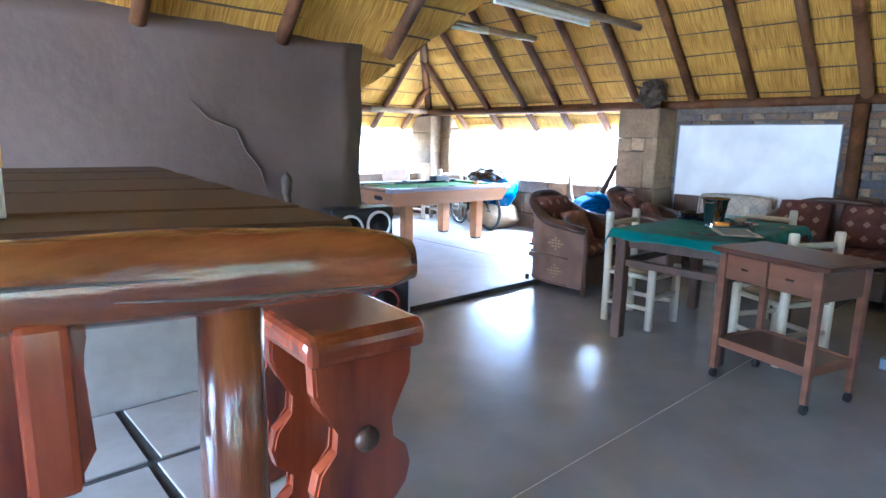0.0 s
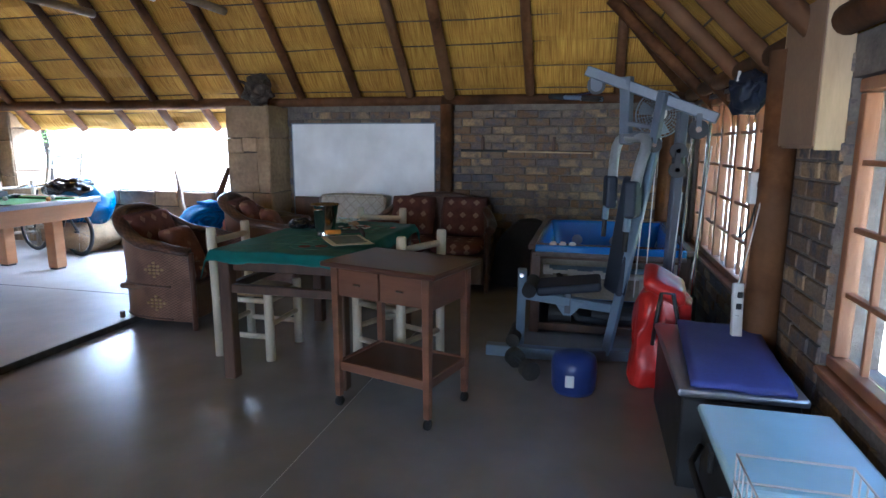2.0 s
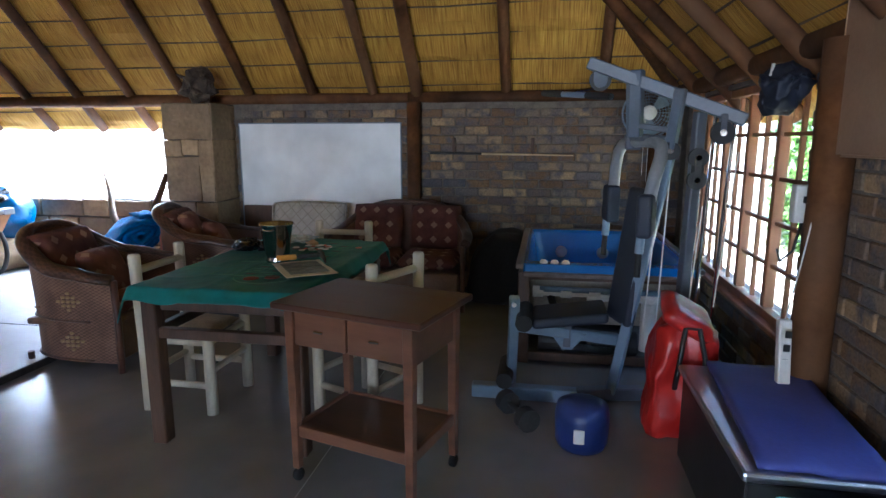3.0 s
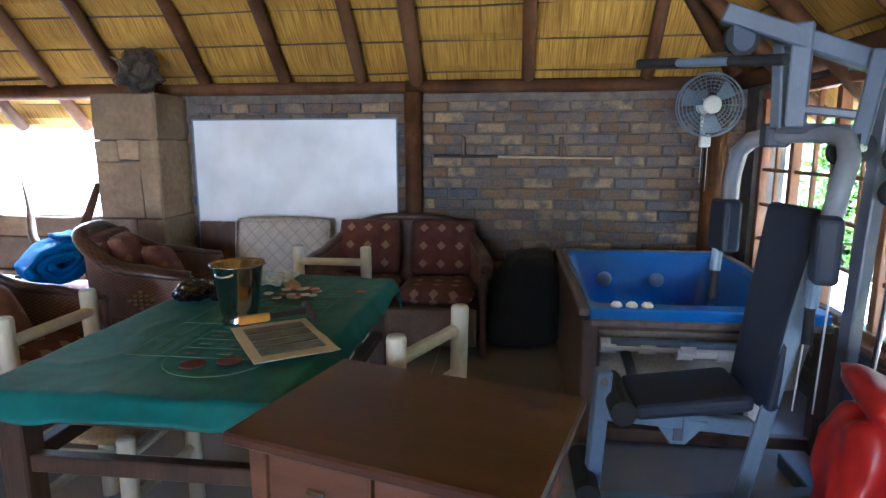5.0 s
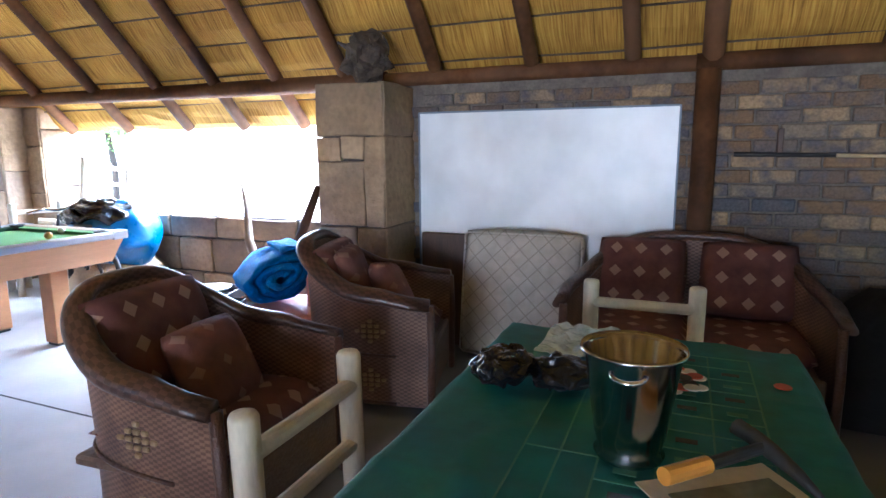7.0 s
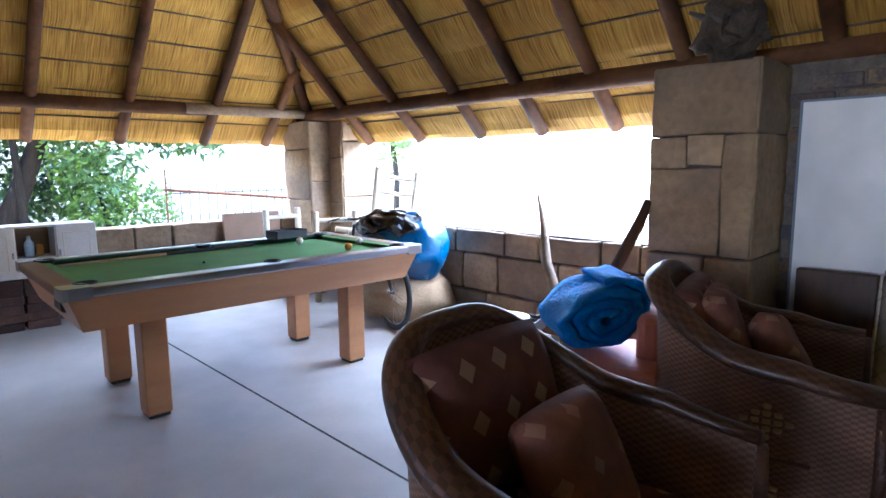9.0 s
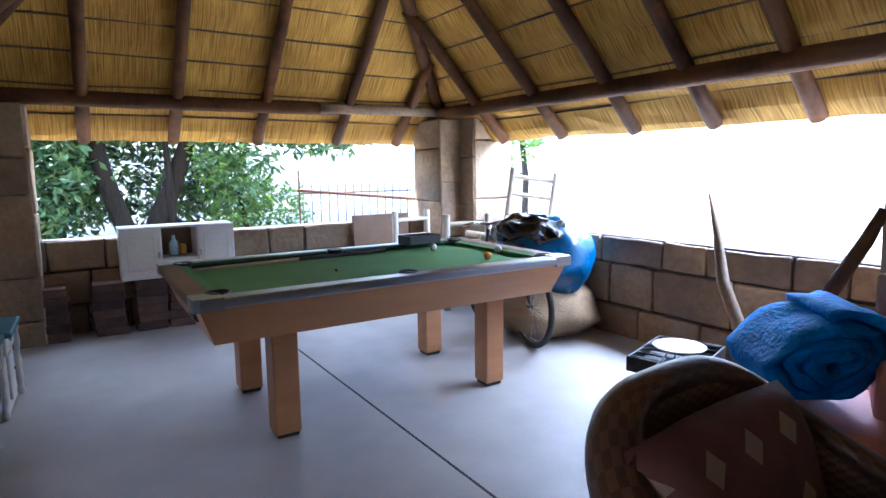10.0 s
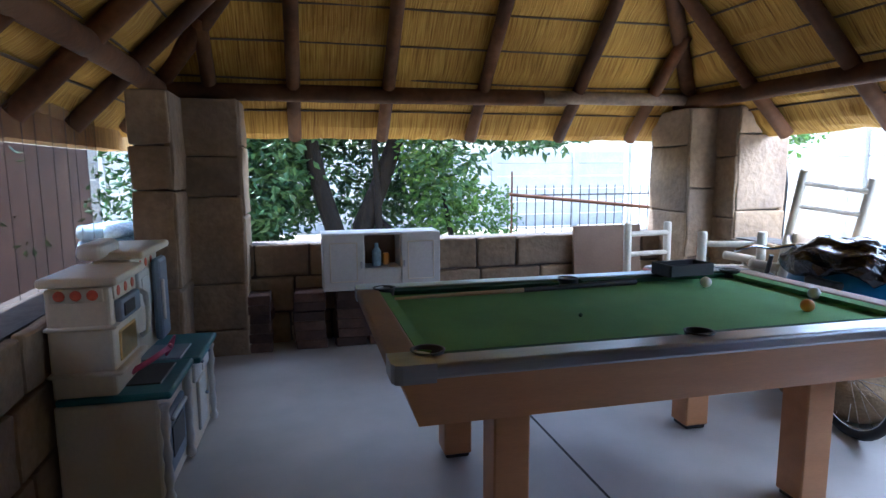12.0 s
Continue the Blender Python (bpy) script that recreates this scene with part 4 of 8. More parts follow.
def bar_stool(name="bar_stool"):
    """Heavy bar stool: thick seat, two scalloped side boards, round cross bars with knob ends."""
    st = thing(name, (0, 0, 0), "red-varnished bar stool with scalloped side boards", "bar stool", "stools at the bar")
    bm = bmesh.new()
    box(bm, (0, 0, 0.80), (0.38, 0.43, 0.085), 0.03, segs=3)
    for v in bm.verts:
        if abs(v.co.y) > 0.17:
            v.co.z -= 0.015 * (abs(v.co.y) - 0.17) / 0.04
    part("seat", bm, "varnish", st)
    half = [(0.15, 0.0), (0.165, 0.1), (0.15, 0.17), (0.09, 0.205), (0.085, 0.27), (0.145, 0.31), (0.16, 0.37), (0.145, 0.43), (0.085, 0.475), (0.08, 0.54), (0.125, 0.60), (0.155, 0.66), (0.16, 0.757)]
    outline = [(a, b) for a, b in half] + [(-a, b) for a, b in reversed(half)]
    for sgn in (-1, 1):
        bm = bmesh.new()
        prism(bm, outline, sgn * 0.15 - 0.028, sgn * 0.15 + 0.028, "Y")
        bmesh.ops.bevel(bm, geom=[e for e in bm.edges if abs(e.verts[0].co.y - e.verts[1].co.y) < 1e-4], offset=0.008, segments=2, affect="EDGES")
        part("side_board", bm, "varnish", st)
    for z in (0.16, 0.50):
        bar_ = rod_part("cross_bar", "varnish", st, (0, -0.19, z), (0, 0.19, z), 0.028)
        for sgn in (-1, 1):
            bm = bmesh.new()
            lathe(bm, [(0.0, 0.03), (0.025, 0.028), (0.038, 0.012), (0.038, 0.0)], n=18)
            kb = part("knob", bm, "darkwood", bar_, "turned dark knob", smooth=True)
            kb.matrix_basis = Matrix.Translation((0, sgn * 0.178, z)) @ Matrix.Rotation(radians(90 if sgn < 0 else -90), 4, "X")
    return st


stool = bar_stool()
stool.matrix_basis = pose(1.16, 1.745, 0, 0, 0, -4) @ Matrix.Diagonal((1.03, 1.03, 1.03, 1))
copy_thing(stool, pose(1.25, 2.46, 0.015, 0, 0, 6))
copy_thing(stool, pose(-1.1, 1.05, 0, 0, 0, -4))

crate = thing("snack_box", (0.305, 1.52, ZC), "yellow and white card box standing on the counter", "box", turn=14)
simple_part("carton", "white", crate, (0, 0, 0.045), (0.08, 0.065, 0.09), 0.003)
simple_part("lid_band", "yellow", crate, (0, 0, 0.112), (0.083, 0.068, 0.046), 0.003, label="yellow upper band")


def speaker(name, at, s, turn, rings, label):
    sp = thing(name, at, label, "loudspeaker", turn=turn)
    simple_part("cabinet", "black", sp, (0, 0, s[2] / 2), s, 0.012, segs=2)
    simple_part("grille", "grille", sp, (0, -s[1] / 2 - 0.004, s[2] / 2), (s[0] * 0.92, 0.012, s[2] * 0.94), 0.004)
    for x, z, r, m in rings:
        bm = bmesh.new()
        lathe(bm, [(r * 0.82, 0.0), (r * 0.84, 0.02), (r, 0.022), (r * 1.02, 0.0)], n=28)
        rg = part("ring", bm, m, sp, smooth=True)
        rg.matrix_basis = Matrix.Translation((x, -s[1] / 2 - 0.008, z)) @ Matrix.Rotation(radians(90), 4, "X")
        bm = bmesh.new()
        lathe(bm, [(0.0, 0.008), (r * 0.25, 0.012), (r * 0.3, 0.002), (r * 0.82, 0.012)], n=24)
        cn = part("cone", bm, "rubber", sp, smooth=True)
        cn.matrix_basis = rg.matrix_basis.copy()
    return sp


sp = speaker("loudspeaker", (2.74, 3.74, 0), (0.42, 0.26, 0.52), -12, [(0.0, 0.19, 0.13, "print_red")], "large black loudspeaker cabinet with a grey metal edge")
for x in (-0.21, 0.21):
    simple_part("corner_strip", "alu", sp, (x, -0.135, 0.26), (0.012, 0.012, 0.5), 0.002)
for x in (-0.12, 0, 0.12):
    simple_part("port", "rubber", sp, (x, -0.142, 0.44), (0.075, 0.01, 0.04), 0.003)
sp2 = speaker("loudspeaker_twin", (2.74, 3.99, 0.0), (0.52, 0.2, 0.87), -6, [(-0.115, 0.72, 0.105, "white"), (0.125, 0.74, 0.105, "white")], "tall black loudspeaker with two white-ringed drivers")

basket = thing("woven_basket", (2.38, 3.55, 0), "pale woven basket standing on the floor", "basket")
bm = bmesh.new()
lathe(bm, [(0.12, 0.0), (0.15, 0.1), (0.165, 0.24), (0.15, 0.25), (0.14, 0.24), (0.12, 0.08), (0.0, 0.07)], n=26)
part("bowl", bm, "rush", basket, smooth=True)

stick = thing("carved_stick", (2.16, 3.93, 0), "dark carved wooden stick leaning on the plastered wall", "carved stick")
tube_part("shaft", "skull", stick, [(0.0, -0.06, 0.0), (0.0, -0.02, 0.4), (0.006, 0.02, 0.7), (0.0, 0.06, 1.0)], [0.024, 0.026, 0.024, 0.026])
bm = bmesh.new()
lathe(bm, [(0.0, 0.0), (0.026, 0.0), (0.036, 0.03), (0.03, 0.06), (0.04, 0.085), (0.035, 0.12), (0.012, 0.15), (0.0, 0.155)], (0.0, 0.06, 0.99), n=14)
part("carved_head", bm, "skull", stick, smooth=True)

# ---- card table and what lies on it ----
TX, TY, TZ = 4.545, 2.06, 0.795
table = thing("card_table", (TX, TY, 0), "dark wooden table under a green casino cloth", "table")
simple_part("tabletop", "darkwood", table, (0, 0, TZ - 0.03), (1.38, 0.82, 0.04), 0.006)
for sx in (-1, 1):
    simple_part("apron", "darkwood", table, (sx * 0.58, 0, TZ - 0.09), (0.025, 0.70, 0.08))
    for sy in (-1, 1):
        simple_part("leg", "darkwood", table, (sx * 0.60, sy * 0.36, 0.372), (0.075, 0.075, 0.745), 0.006)
for sy in (-1, 1):
    simple_part("apron", "darkwood", table, (0, sy * 0.36, TZ - 0.09), (1.1, 0.025, 0.08))
    simple_part("stretcher", "darkwood", table, (0, sy * 0.36, 0.56), (1.12, 0.04, 0.05))
simple_part("stretcher", "darkwood", table, (-0.60, 0, 0.56), (0.04, 0.66, 0.05))
cloth = thing("casino_cloth", (TX, TY, TZ), "green felt casino cloth with printed betting grid, creased", "tablecloth")
bm = bmesh.new()
nx, ny = 110, 72
W2, D2 = 0.72, 0.445
vs = {}
for i in range(nx + 1):
    for j in range(ny + 1):
        x, y = -W2 - 0.055 + (2 * W2 + 0.11) * i / nx, -D2 - 0.04 + (2 * D2 + 0.08) * j / ny
        ox, oy = max(0, abs(x) - 0.69), max(0, abs(y) - 0.41)
        z = -0.004 - 0.75 * ox - 0.85 * oy - (0.6 * min(ox, oy))
        z += 0.004 + 0.004 * noise.noise(Vector((x * 5, y * 7, 0))) + 0.004 * (1 - abs(noise.noise(Vector((x * 3.1 + y * 1.3, y * 3.7 - x, 7)))) * 5 if abs(noise.noise(Vector((x * 3.1 + y * 1.3, y * 3.7 - x, 7)))) < 0.2 else 0) + 0.003 * max(0, 1 - abs(x + 0.25) * 40) + 0.003 * max(0, 1 - abs(y - 0.05) * 40) + 0.003 * max(0, 1 - abs(x - 0.3) * 40)
        if ox or oy:
            z += (0.014 + 0.12 * (ox + oy)) * noise.noise(Vector((x * 7, y * 7, 4)))
        vs[i, j] = bm.verts.new((x - math.copysign(ox * 0.5, x), y - math.copysign(oy * 0.5, y), z + 0.006))
for i in range(nx):
    for j in range(ny):
        bm.faces.new((vs[i, j], vs[i + 1, j], vs[i + 1, j + 1], vs[i, j + 1]))
sheet = part("sheet", bm, "cloth_green", cloth, smooth=True)
md = sheet.modifiers.new("thick", "SOLIDIFY")
md.thickness = 0.004
bm = bmesh.new()
zc = 0.0125


def line(bm, x0, y0, x1, y1, w=0.004):
    a = math.atan2(y1 - y0, x1 - x0)
    box(bm, ((x0 + x1) / 2, (y0 + y1) / 2, zc), (math.hypot(x1 - x0, y1 - y0), w, 0.0012), 0, Matrix.Rotation(a, 3, "Z"))


for y in (-0.28, -0.18, -0.08, 0.02):
    line(bm, -0.42, y, 0.55, y)
for i in range(13):
    x = -0.42 + 0.97 * i / 12
    line(bm, x, -0.28, x, 0.02)
for x in (-0.42, -0.10, 0.22, 0.55):
    line(bm, x, 0.02, x, 0.16)
line(bm, -0.42, 0.16, 0.55, 0.16), line(bm, -0.42, 0.09, 0.55, 0.09)
for i in range(24):
    a0, a1 = math.pi / 2 + math.pi * i / 24, math.pi / 2 + math.pi * (i + 1) / 24
    line(bm, -0.42 + 0.14 * math.cos(a0), -0.13 + 0.15 * math.sin(a0), -0.42 + 0.14 * math.cos(a1), -0.13 + 0.15 * math.sin(a1))
part("printed_grid", bm, "cloth_print", cloth, "pale printed betting lines")
rnd = random.Random(9)
for i in range(12):
    for j in range(3):
        if rnd.random() < 0.8:
            bm = bmesh.new()
            box(bm, (-0.38 + 0.97 * i / 12, -0.23 + 0.1 * j, zc), (0.018, 0.04, 0.0012))
            part("number_mark", bm, "cloth_print" if (i + j) % 2 else "black", cloth)
for x, y in ((-0.47, -0.08), (-0.43, -0.17)):
    bm = bmesh.new()
    lathe(bm, [(0.018, zc + 0.0005), (0.036, zc + 0.0005), (0.036, zc - 0.002), (0.018, zc - 0.002), (0.018, zc + 0.0005)], (x, y, 0), n=22)
    part("red_spot", bm, "print_red", cloth, "printed red circle")

ZT = TZ + 0.014
bucket = thing("ice_bucket", (4.475, 2.03, ZT), "polished steel ice bucket with ring handles", "bucket")
bm = bmesh.new()
lathe(bm, [(0.060, 0.0), (0.064, 0.008), (0.056, 0.018), (0.064, 0.045), (0.086, 0.20), (0.093, 0.21), (0.095, 0.203), (0.084, 0.197), (0.062, 0.045), (0.0, 0.04)], n=36)
part("body", bm, "dull_steel", bucket, smooth=True)
for sgn in (-1, 1):
    tube_part("handle", "chrome", bucket, [(sgn * (0.088 + 0.026 * math.sin(a)), 0.028 * math.cos(a), 0.186 - 0.006 * math.sin(a)) for a in [i * math.pi / 8 for i in range(9)]], 0.005)
page = thing("photo_page", (4.285, 1.80, ZT), "aged paper page with printed landscape photographs", "paper", turn=36)
bm = bmesh.new()
bmesh.ops.create_grid(bm, x_segments=10, y_segments=8, size=0.5)
for v in bm.verts:
    x, y = v.co.x, v.co.y
    v.co = Vector((x * 0.37, y * 0.25, 0.006 + 0.012 * abs(x) ** 2 + 0.004 * noise.noise(Vector((x * 4, y * 4, 0)))))
sh = part("sheet", bm, "paper", page)
sh.modifiers.new("thick", "SOLIDIFY").thickness = 0.002
for i in range(4):
    simple_part("photo", "photo", page, (-0.108 + 0.072 * i, 0, 0.0135), (0.056, 0.19, 0.003), 0)
hammer = thing("hammer", (4.43, 1.87, ZT), "claw hammer with orange and black grip", "hammer")
rod_part("grip", "orange", hammer, (-0.095, 0.095, 0.045), (-0.02, 0.03, 0.04), 0.015)
rod_part("shaft", "black", hammer, (-0.02, 0.03, 0.04), (0.10, -0.07, 0.032), 0.011)
tube_part("head", "iron", hammer, [(0.17, -0.03, 0.03), (0.13, -0.055, 0.032), (0.09, -0.075, 0.032), (0.03, -0.11, 0.026), (-0.02, -0.135, 0.018)], [0.017, 0.016, 0.016, 0.011, 0.006])
bag = thing("sunglasses_and_bag", (4.74, 2.30, ZT), "crumpled glossy black bag lying on the cloth", "bag")
for c, s in (((0, 0.05, 0.035), (0.10, 0.075, 0.036)), ((0.02, -0.09, 0.03), (0.085, 0.075, 0.03))):
    bm = bmesh.new()
    bmesh.ops.create_icosphere(bm, subdivisions=4, radius=1)
    for v in bm.verts:
        n = noise.noise_vector(v.co * 2.3 + Vector(c) * 9)
        v.co = Vector((v.co.x * s[0], v.co.y * s[1], max(v.co.z, -0.85) * s[2])) + n * 0.022
        v.co += Vector(c)
    for v in bm.verts:
        v.co.z = max(v.co.z, 0.001)
    part("fold", bm, "black_bag", bag)
rnd = random.Random(2)
bm = bmesh.new()
lathe(bm, [(0.0, 0.0), (0.019, 0.0), (0.02, 0.0015), (0.019, 0.003), (0.0, 0.003)], n=16)
first = None
for i in range(26):
    col = ("white", "fire_red", "black", "white")[i % 4]
    if i < 4:
        b2 = bmesh.new()
        lathe(b2, [(0.0, 0.0), (0.019, 0.0), (0.02, 0.0015), (0.019, 0.0032), (0.0, 0.0032)], n=16)
        ch = part("poker_chip", b2, col)
        tagged(ch, {"white": "white plastic poker chip", "fire_red": "red plastic poker chip on the cloth", "black": "black plastic poker chip on cloth"}[col] + " lying on the table", "poker chip", "poker chips")
        chips = (chips if i else []) + [ch]
        ob = ch
    else:
        ob = copy_thing(chips[i % 4], Matrix.Identity(4))
    x, y = 4.86 + rnd.gauss(0, 0.04), 1.96 + rnd.gauss(0, 0.05)
    ob.matrix_basis = pose(x, y, ZT + 0.0035 * (i % 4), 0, 0, rnd.uniform(0, 360))
bm.free()
ob = copy_thing(chips[1], pose(4.93, 1.72, ZT))
wrap = thing("plastic_sheet", (5.02, 2.18, ZT), "crumpled clear plastic sheet on the cloth", "plastic bag")
bm = bmesh.new()
bmesh.ops.create_grid(bm, x_segments=14, y_segments=14, size=0.5)
for v in bm.verts:
    q = v.co.copy()
    v.co = Vector((q.x * 0.28, q.y * 0.26, 0.012 + 0.03 * abs(noise.noise(q * 5)) + 0.012))
part("sheet", bm, "clear_blue", wrap).modifiers.new("thick", "SOLIDIFY").thickness = 0.002
box_w = thing("domino_box", (4.99, 2.05, ZT), "small flat wooden domino box", "box", turn=35)
simple_part("body", "pine", box_w, (0, 0, 0.014), (0.17, 0.05, 0.028), 0.003)


def log_chair(m):
    """Chair of peeled white poles with a woven seat."""
    ch = thing("log_chair", (0, 0, 0), "white peeled-pole chair with a woven seat", "chair", "pole chairs")
    w, d = 0.385, 0.38
    for sx in (-1, 1):
        bm = bmesh.new()
        tube(bm, [(sx * w / 2, d / 2, 0), (sx * w / 2, d / 2, 0.4), (sx * w / 2, d / 2 + 0.01, 0.855), (sx * w / 2, d / 2 + 0.01, 0.865)], [0.03, 0.029, 0.031, 0.026], n=14)
        part("back_post", bm, "peeled", ch, smooth=True)
        bm = bmesh.new()
        tube(bm, [(sx * w / 2, -d / 2, 0), (sx * w / 2, -d / 2, 0.46), (sx * w / 2, -d / 2, 0.468)], [0.031, 0.03, 0.026], n=14)
        part("front_leg", bm, "peeled", ch, smooth=True)
        for z in (0.16, 0.40):
            rod_part("side_rung", "peeled", ch, (sx * w / 2, -d / 2, z), (sx * w / 2, d / 2, z), 0.018)
    for z, r in ((0.78, 0.021), (0.62, 0.02), (0.40, 0.018), (0.2, 0.018)):
        rod_part("back_rung", "peeled", ch, (-w / 2, d / 2, z), (w / 2, d / 2, z), r)
    for z in (0.24, 0.40):
        rod_part("front_rung", "peeled", ch, (-w / 2, -d / 2, z), (w / 2, -d / 2, z), 0.018)
    bm = bmesh.new()
    pillow(bm, w - 0.03, d - 0.01, 0.06, 10)
    st = part("seat", bm, "rush", ch, "woven rush seat", smooth=True)
    st.location = (0, 0, 0.43)
    ch.matrix_basis = m
    return ch


chair = log_chair(pose(4.44, 2.53, 0, 0, 0, 0))
copy_thing(chair, pose(4.475, 1.53, 0, 0, 0, 180 - 23.7))
copy_thing(chair, pose(5.51, 2.09, 0, 0, 0, -90))

# ---- drawer trolley ----
tro = thing("drawer_trolley", (3.848, 1.305, 0), "worn wooden two-drawer trolley on castors", "trolley", turn=-16)
simple_part("top", "walnut_top", tro, (0, 0, 0.79), (0.49, 0.70, 0.028), 0.006)
simple_part("case", "walnut", tro, (0.005, 0, 0.70), (0.385, 0.53, 0.15), 0.003)
simple_part("end_panel", "walnut", tro, (0, -0.278, 0.69), (0.36, 0.02, 0.17), 0.003)
simple_part("end_panel", "walnut", tro, (0, 0.278, 0.69), (0.36, 0.02, 0.17), 0.003)
for sy in (-1, 1):
    dr = simple_part("drawer", "walnut", tro, (-0.195, sy * 0.132, 0.695), (0.022, 0.255, 0.145), 0.004)
    pl = simple_part("pull", "chrome", dr, (-0.018, 0, 0.0), (0.012, 0.045, 0.012), 0.003)
simple_part("shelf", "walnut_top", tro, (0, 0, 0.24), (0.37, 0.54, 0.02), 0.003)
for sx in (-1, 1):
    simple_part("shelf_rail", "walnut", tro, (sx * 0.195, 0, 0.235), (0.02, 0.52, 0.05), 0.003)
    simple_part("shelf_rail", "walnut", tro, (0, sx * 0.28, 0.235), (0.36, 0.02, 0.05), 0.003)
    for sy in (-1, 1):
        lg = bmesh.new()
        for v in box(lg, (0, 0, 0.42), (0.044, 0.044, 0.72), 0.003):
            k = 0.75 + 0.25 * min(1, max(0, (v.co.z - 0.06) / 0.5))
            v.co.x *= k
            v.co.y *= k
        leg = part("leg", lg, "walnut", tro)
        leg.location = (sx * 0.195, sy * 0.28, 0)
        cs = bmesh.new()
        lathe(cs, [(0.0, -0.012), (0.026, -0.012), (0.028, 0), (0.026, 0.012), (0.0, 0.012)], n=16, axis="Y")
        c = part("castor", cs, "rubber", leg, smooth=True)
        c.location = (0, 0, 0.028)
        rod_part("fork", "chrome", leg, (0, 0.016, 0.028), (0, 0.0, 0.07), 0.008)


# ---- wicker suite ----
def wicker(name, w, d, hb, ha, label, category, seats=1, group=""):
    """A wicker seat facing -y: woven shell round back and arms, braided rim, plinth, cushions."""
    sf = thing(name, (0, 0, 0), label, category, group)
    n = 44
    path = []
    for i in range(n + 1):
        t = i / n
        a = math.pi * (1 - t)
        ex = 0.62
        cx = math.copysign(abs(math.cos(a)) ** ex, math.cos(a)) * w / 2
        cy = (abs(math.sin(a)) ** 0.72) * d - d / 2
        path.append((cx, cy, t))
    pts = []
    for x, y, t in path:
        s = math.sin(math.pi * t)
        k = max(0.0, min(1.0, (y + d / 2) / d))
        z = ha + (hb - ha) * s ** 2.0 + 0.03 * max(0.0, 1 - abs(min(t, 1 - t) - 0.07) / 0.09)
        pts.append((x, y, z))
    # woven shell, outside and inside
    bm = bmesh.new()
    uvl = bm.loops.layers.uv.new("UVMap")
    rows = 10
    run = [0.0]
    for a, b in zip(pts, pts[1:]):
        run.append(run[-1] + math.hypot(b[0] - a[0], b[1] - a[1]))
    for side, off in ((1, 0.0), (-1, -0.035)):
        g = []
        for j in range(rows + 1):
            row = []
            for i, (x, y, z) in enumerate(pts):
                zz = 0.06 + (z - 0.06) * j / rows
                lean = 1 + 0.05 * max(0, zz - 0.35) / 0.5
                cxn, cyn = x * (1 + off / (w / 2)), y + (off if y > 0 else 0) * max(0, min(1, (y + 0.05) / (d / 2)))
                row.append((bm.verts.new((cxn * lean, cyn * (lean if cyn > 0 else 1), zz)), run[i], zz))
            g.append(row)
        for j in range(rows):
            for i in range(n):
                q = (g[j][i], g[j][i + 1], g[j + 1][i + 1], g[j + 1][i])
                f = bm.faces.new([t[0] for t in q])
                for lp, t in zip(f.loops, q):
                    lp[uvl].uv = (t[1], t[2])
    me = bpy.data.meshes.new("woven_shell")
    bm.to_mesh(me)
    bm.free()
    me.materials.append(M["weave"])
    me.polygons.foreach_set("use_smooth", [True] * len(me.polygons))
    sh = new("woven_shell", me)
    sh.parent = sf
    # broad woven roll along back and arms
    bm = bmesh.new()
    uvl = bm.loops.layers.uv.new("UVMap")
    hoops = []
    m_ = 14
    for i, (x, y, z) in enumerate(pts):
        lean = 1 + 0.05 * max(0, z - 0.35) / 0.5
        p = Vector((x * lean, y * (lean if y > 0 else 1), z))
        out = Vector((x, max(y, -0.02), 0)).normalized()
        end = min(i, n - i)
        k = min(1.0, 0.72 + 0.07 * end)
        hoop = []
        for j in range(m_ + 1):
            a = j * math.tau / m_
            hoop.append((p + out * (0.002 + 0.050 * k * math.cos(a)) + Vector((0, 0, 0.038 * k * math.sin(a) - 0.012 * math.cos(a))), run[i], j * 0.022))
        hoops.append(hoop)
    vr = [[bm.verts.new(h[0]) for h in hoop[:-1]] for hoop in hoops]
    for i in range(n):
        for j in range(m_):
            q = ((i, j), (i, j + 1), (i + 1, j + 1), (i + 1, j))
            f = bm.faces.new([vr[a][b % m_] for a, b in q])
            for lp, (a, b) in zip(f.loops, q):
                lp[uvl].uv = hoops[a][b][1:]
    bm.faces.new(vr[0][::-1]), bm.faces.new(vr[-1])
    part("rim", bm, "weave_rim", sf, "dark woven wicker roll along back and arms", smooth=True)
    for zz in (0.33, 0.075):
        tube_part("band", "wicker_rim", sf, [Vector((x * 1.012, y * 1.012 if y > 0 else y, zz)) for x, y, z in pts[2:-2]], 0.008, n=6)
    for sx in (-1, 1):
        tube_part("front_post", "wicker_rim", sf, [(sx * w / 2, -d / 2 - 0.005, 0), (sx * w / 2, -d / 2 - 0.01, ha * 0.6), (sx * w / 2 * 0.99, -d / 2, ha)], 0.022, n=8)
        rod_part("back_foot", "wicker_rim", sf, (sx * w * 0.42, d * 0.42, 0), (sx * w * 0.42, d * 0.42, 0.1), 0.02)
        # raised diamond ornament on the side panels
        for zc_, hh in ((0.20, 0.07), (0.46, 0.07)):
            for a in range(-2, 3):
                for b in range(-2, 3):
                    if abs(a) + abs(b) <= 2:
                        simple_part("cane_stud", "rush", sf, (sx * (w / 2 * 1.0 + 0.002), a * 0.034 - 0.05, zc_ + b * 0.027), (0.012, 0.026, 0.018), 0.004)
    simple_part("front_panel", "wicker", sf, (0, -d / 2 + 0.02, 0.2), (w * 0.93, 0.03, 0.26), 0.01)
    simple_part("seat_deck", "wicker", sf, (0, -0.02, 0.31), (w * 0.9, d * 0.86, 0.04), 0.01)
    sw = (w - 0.12) / seats
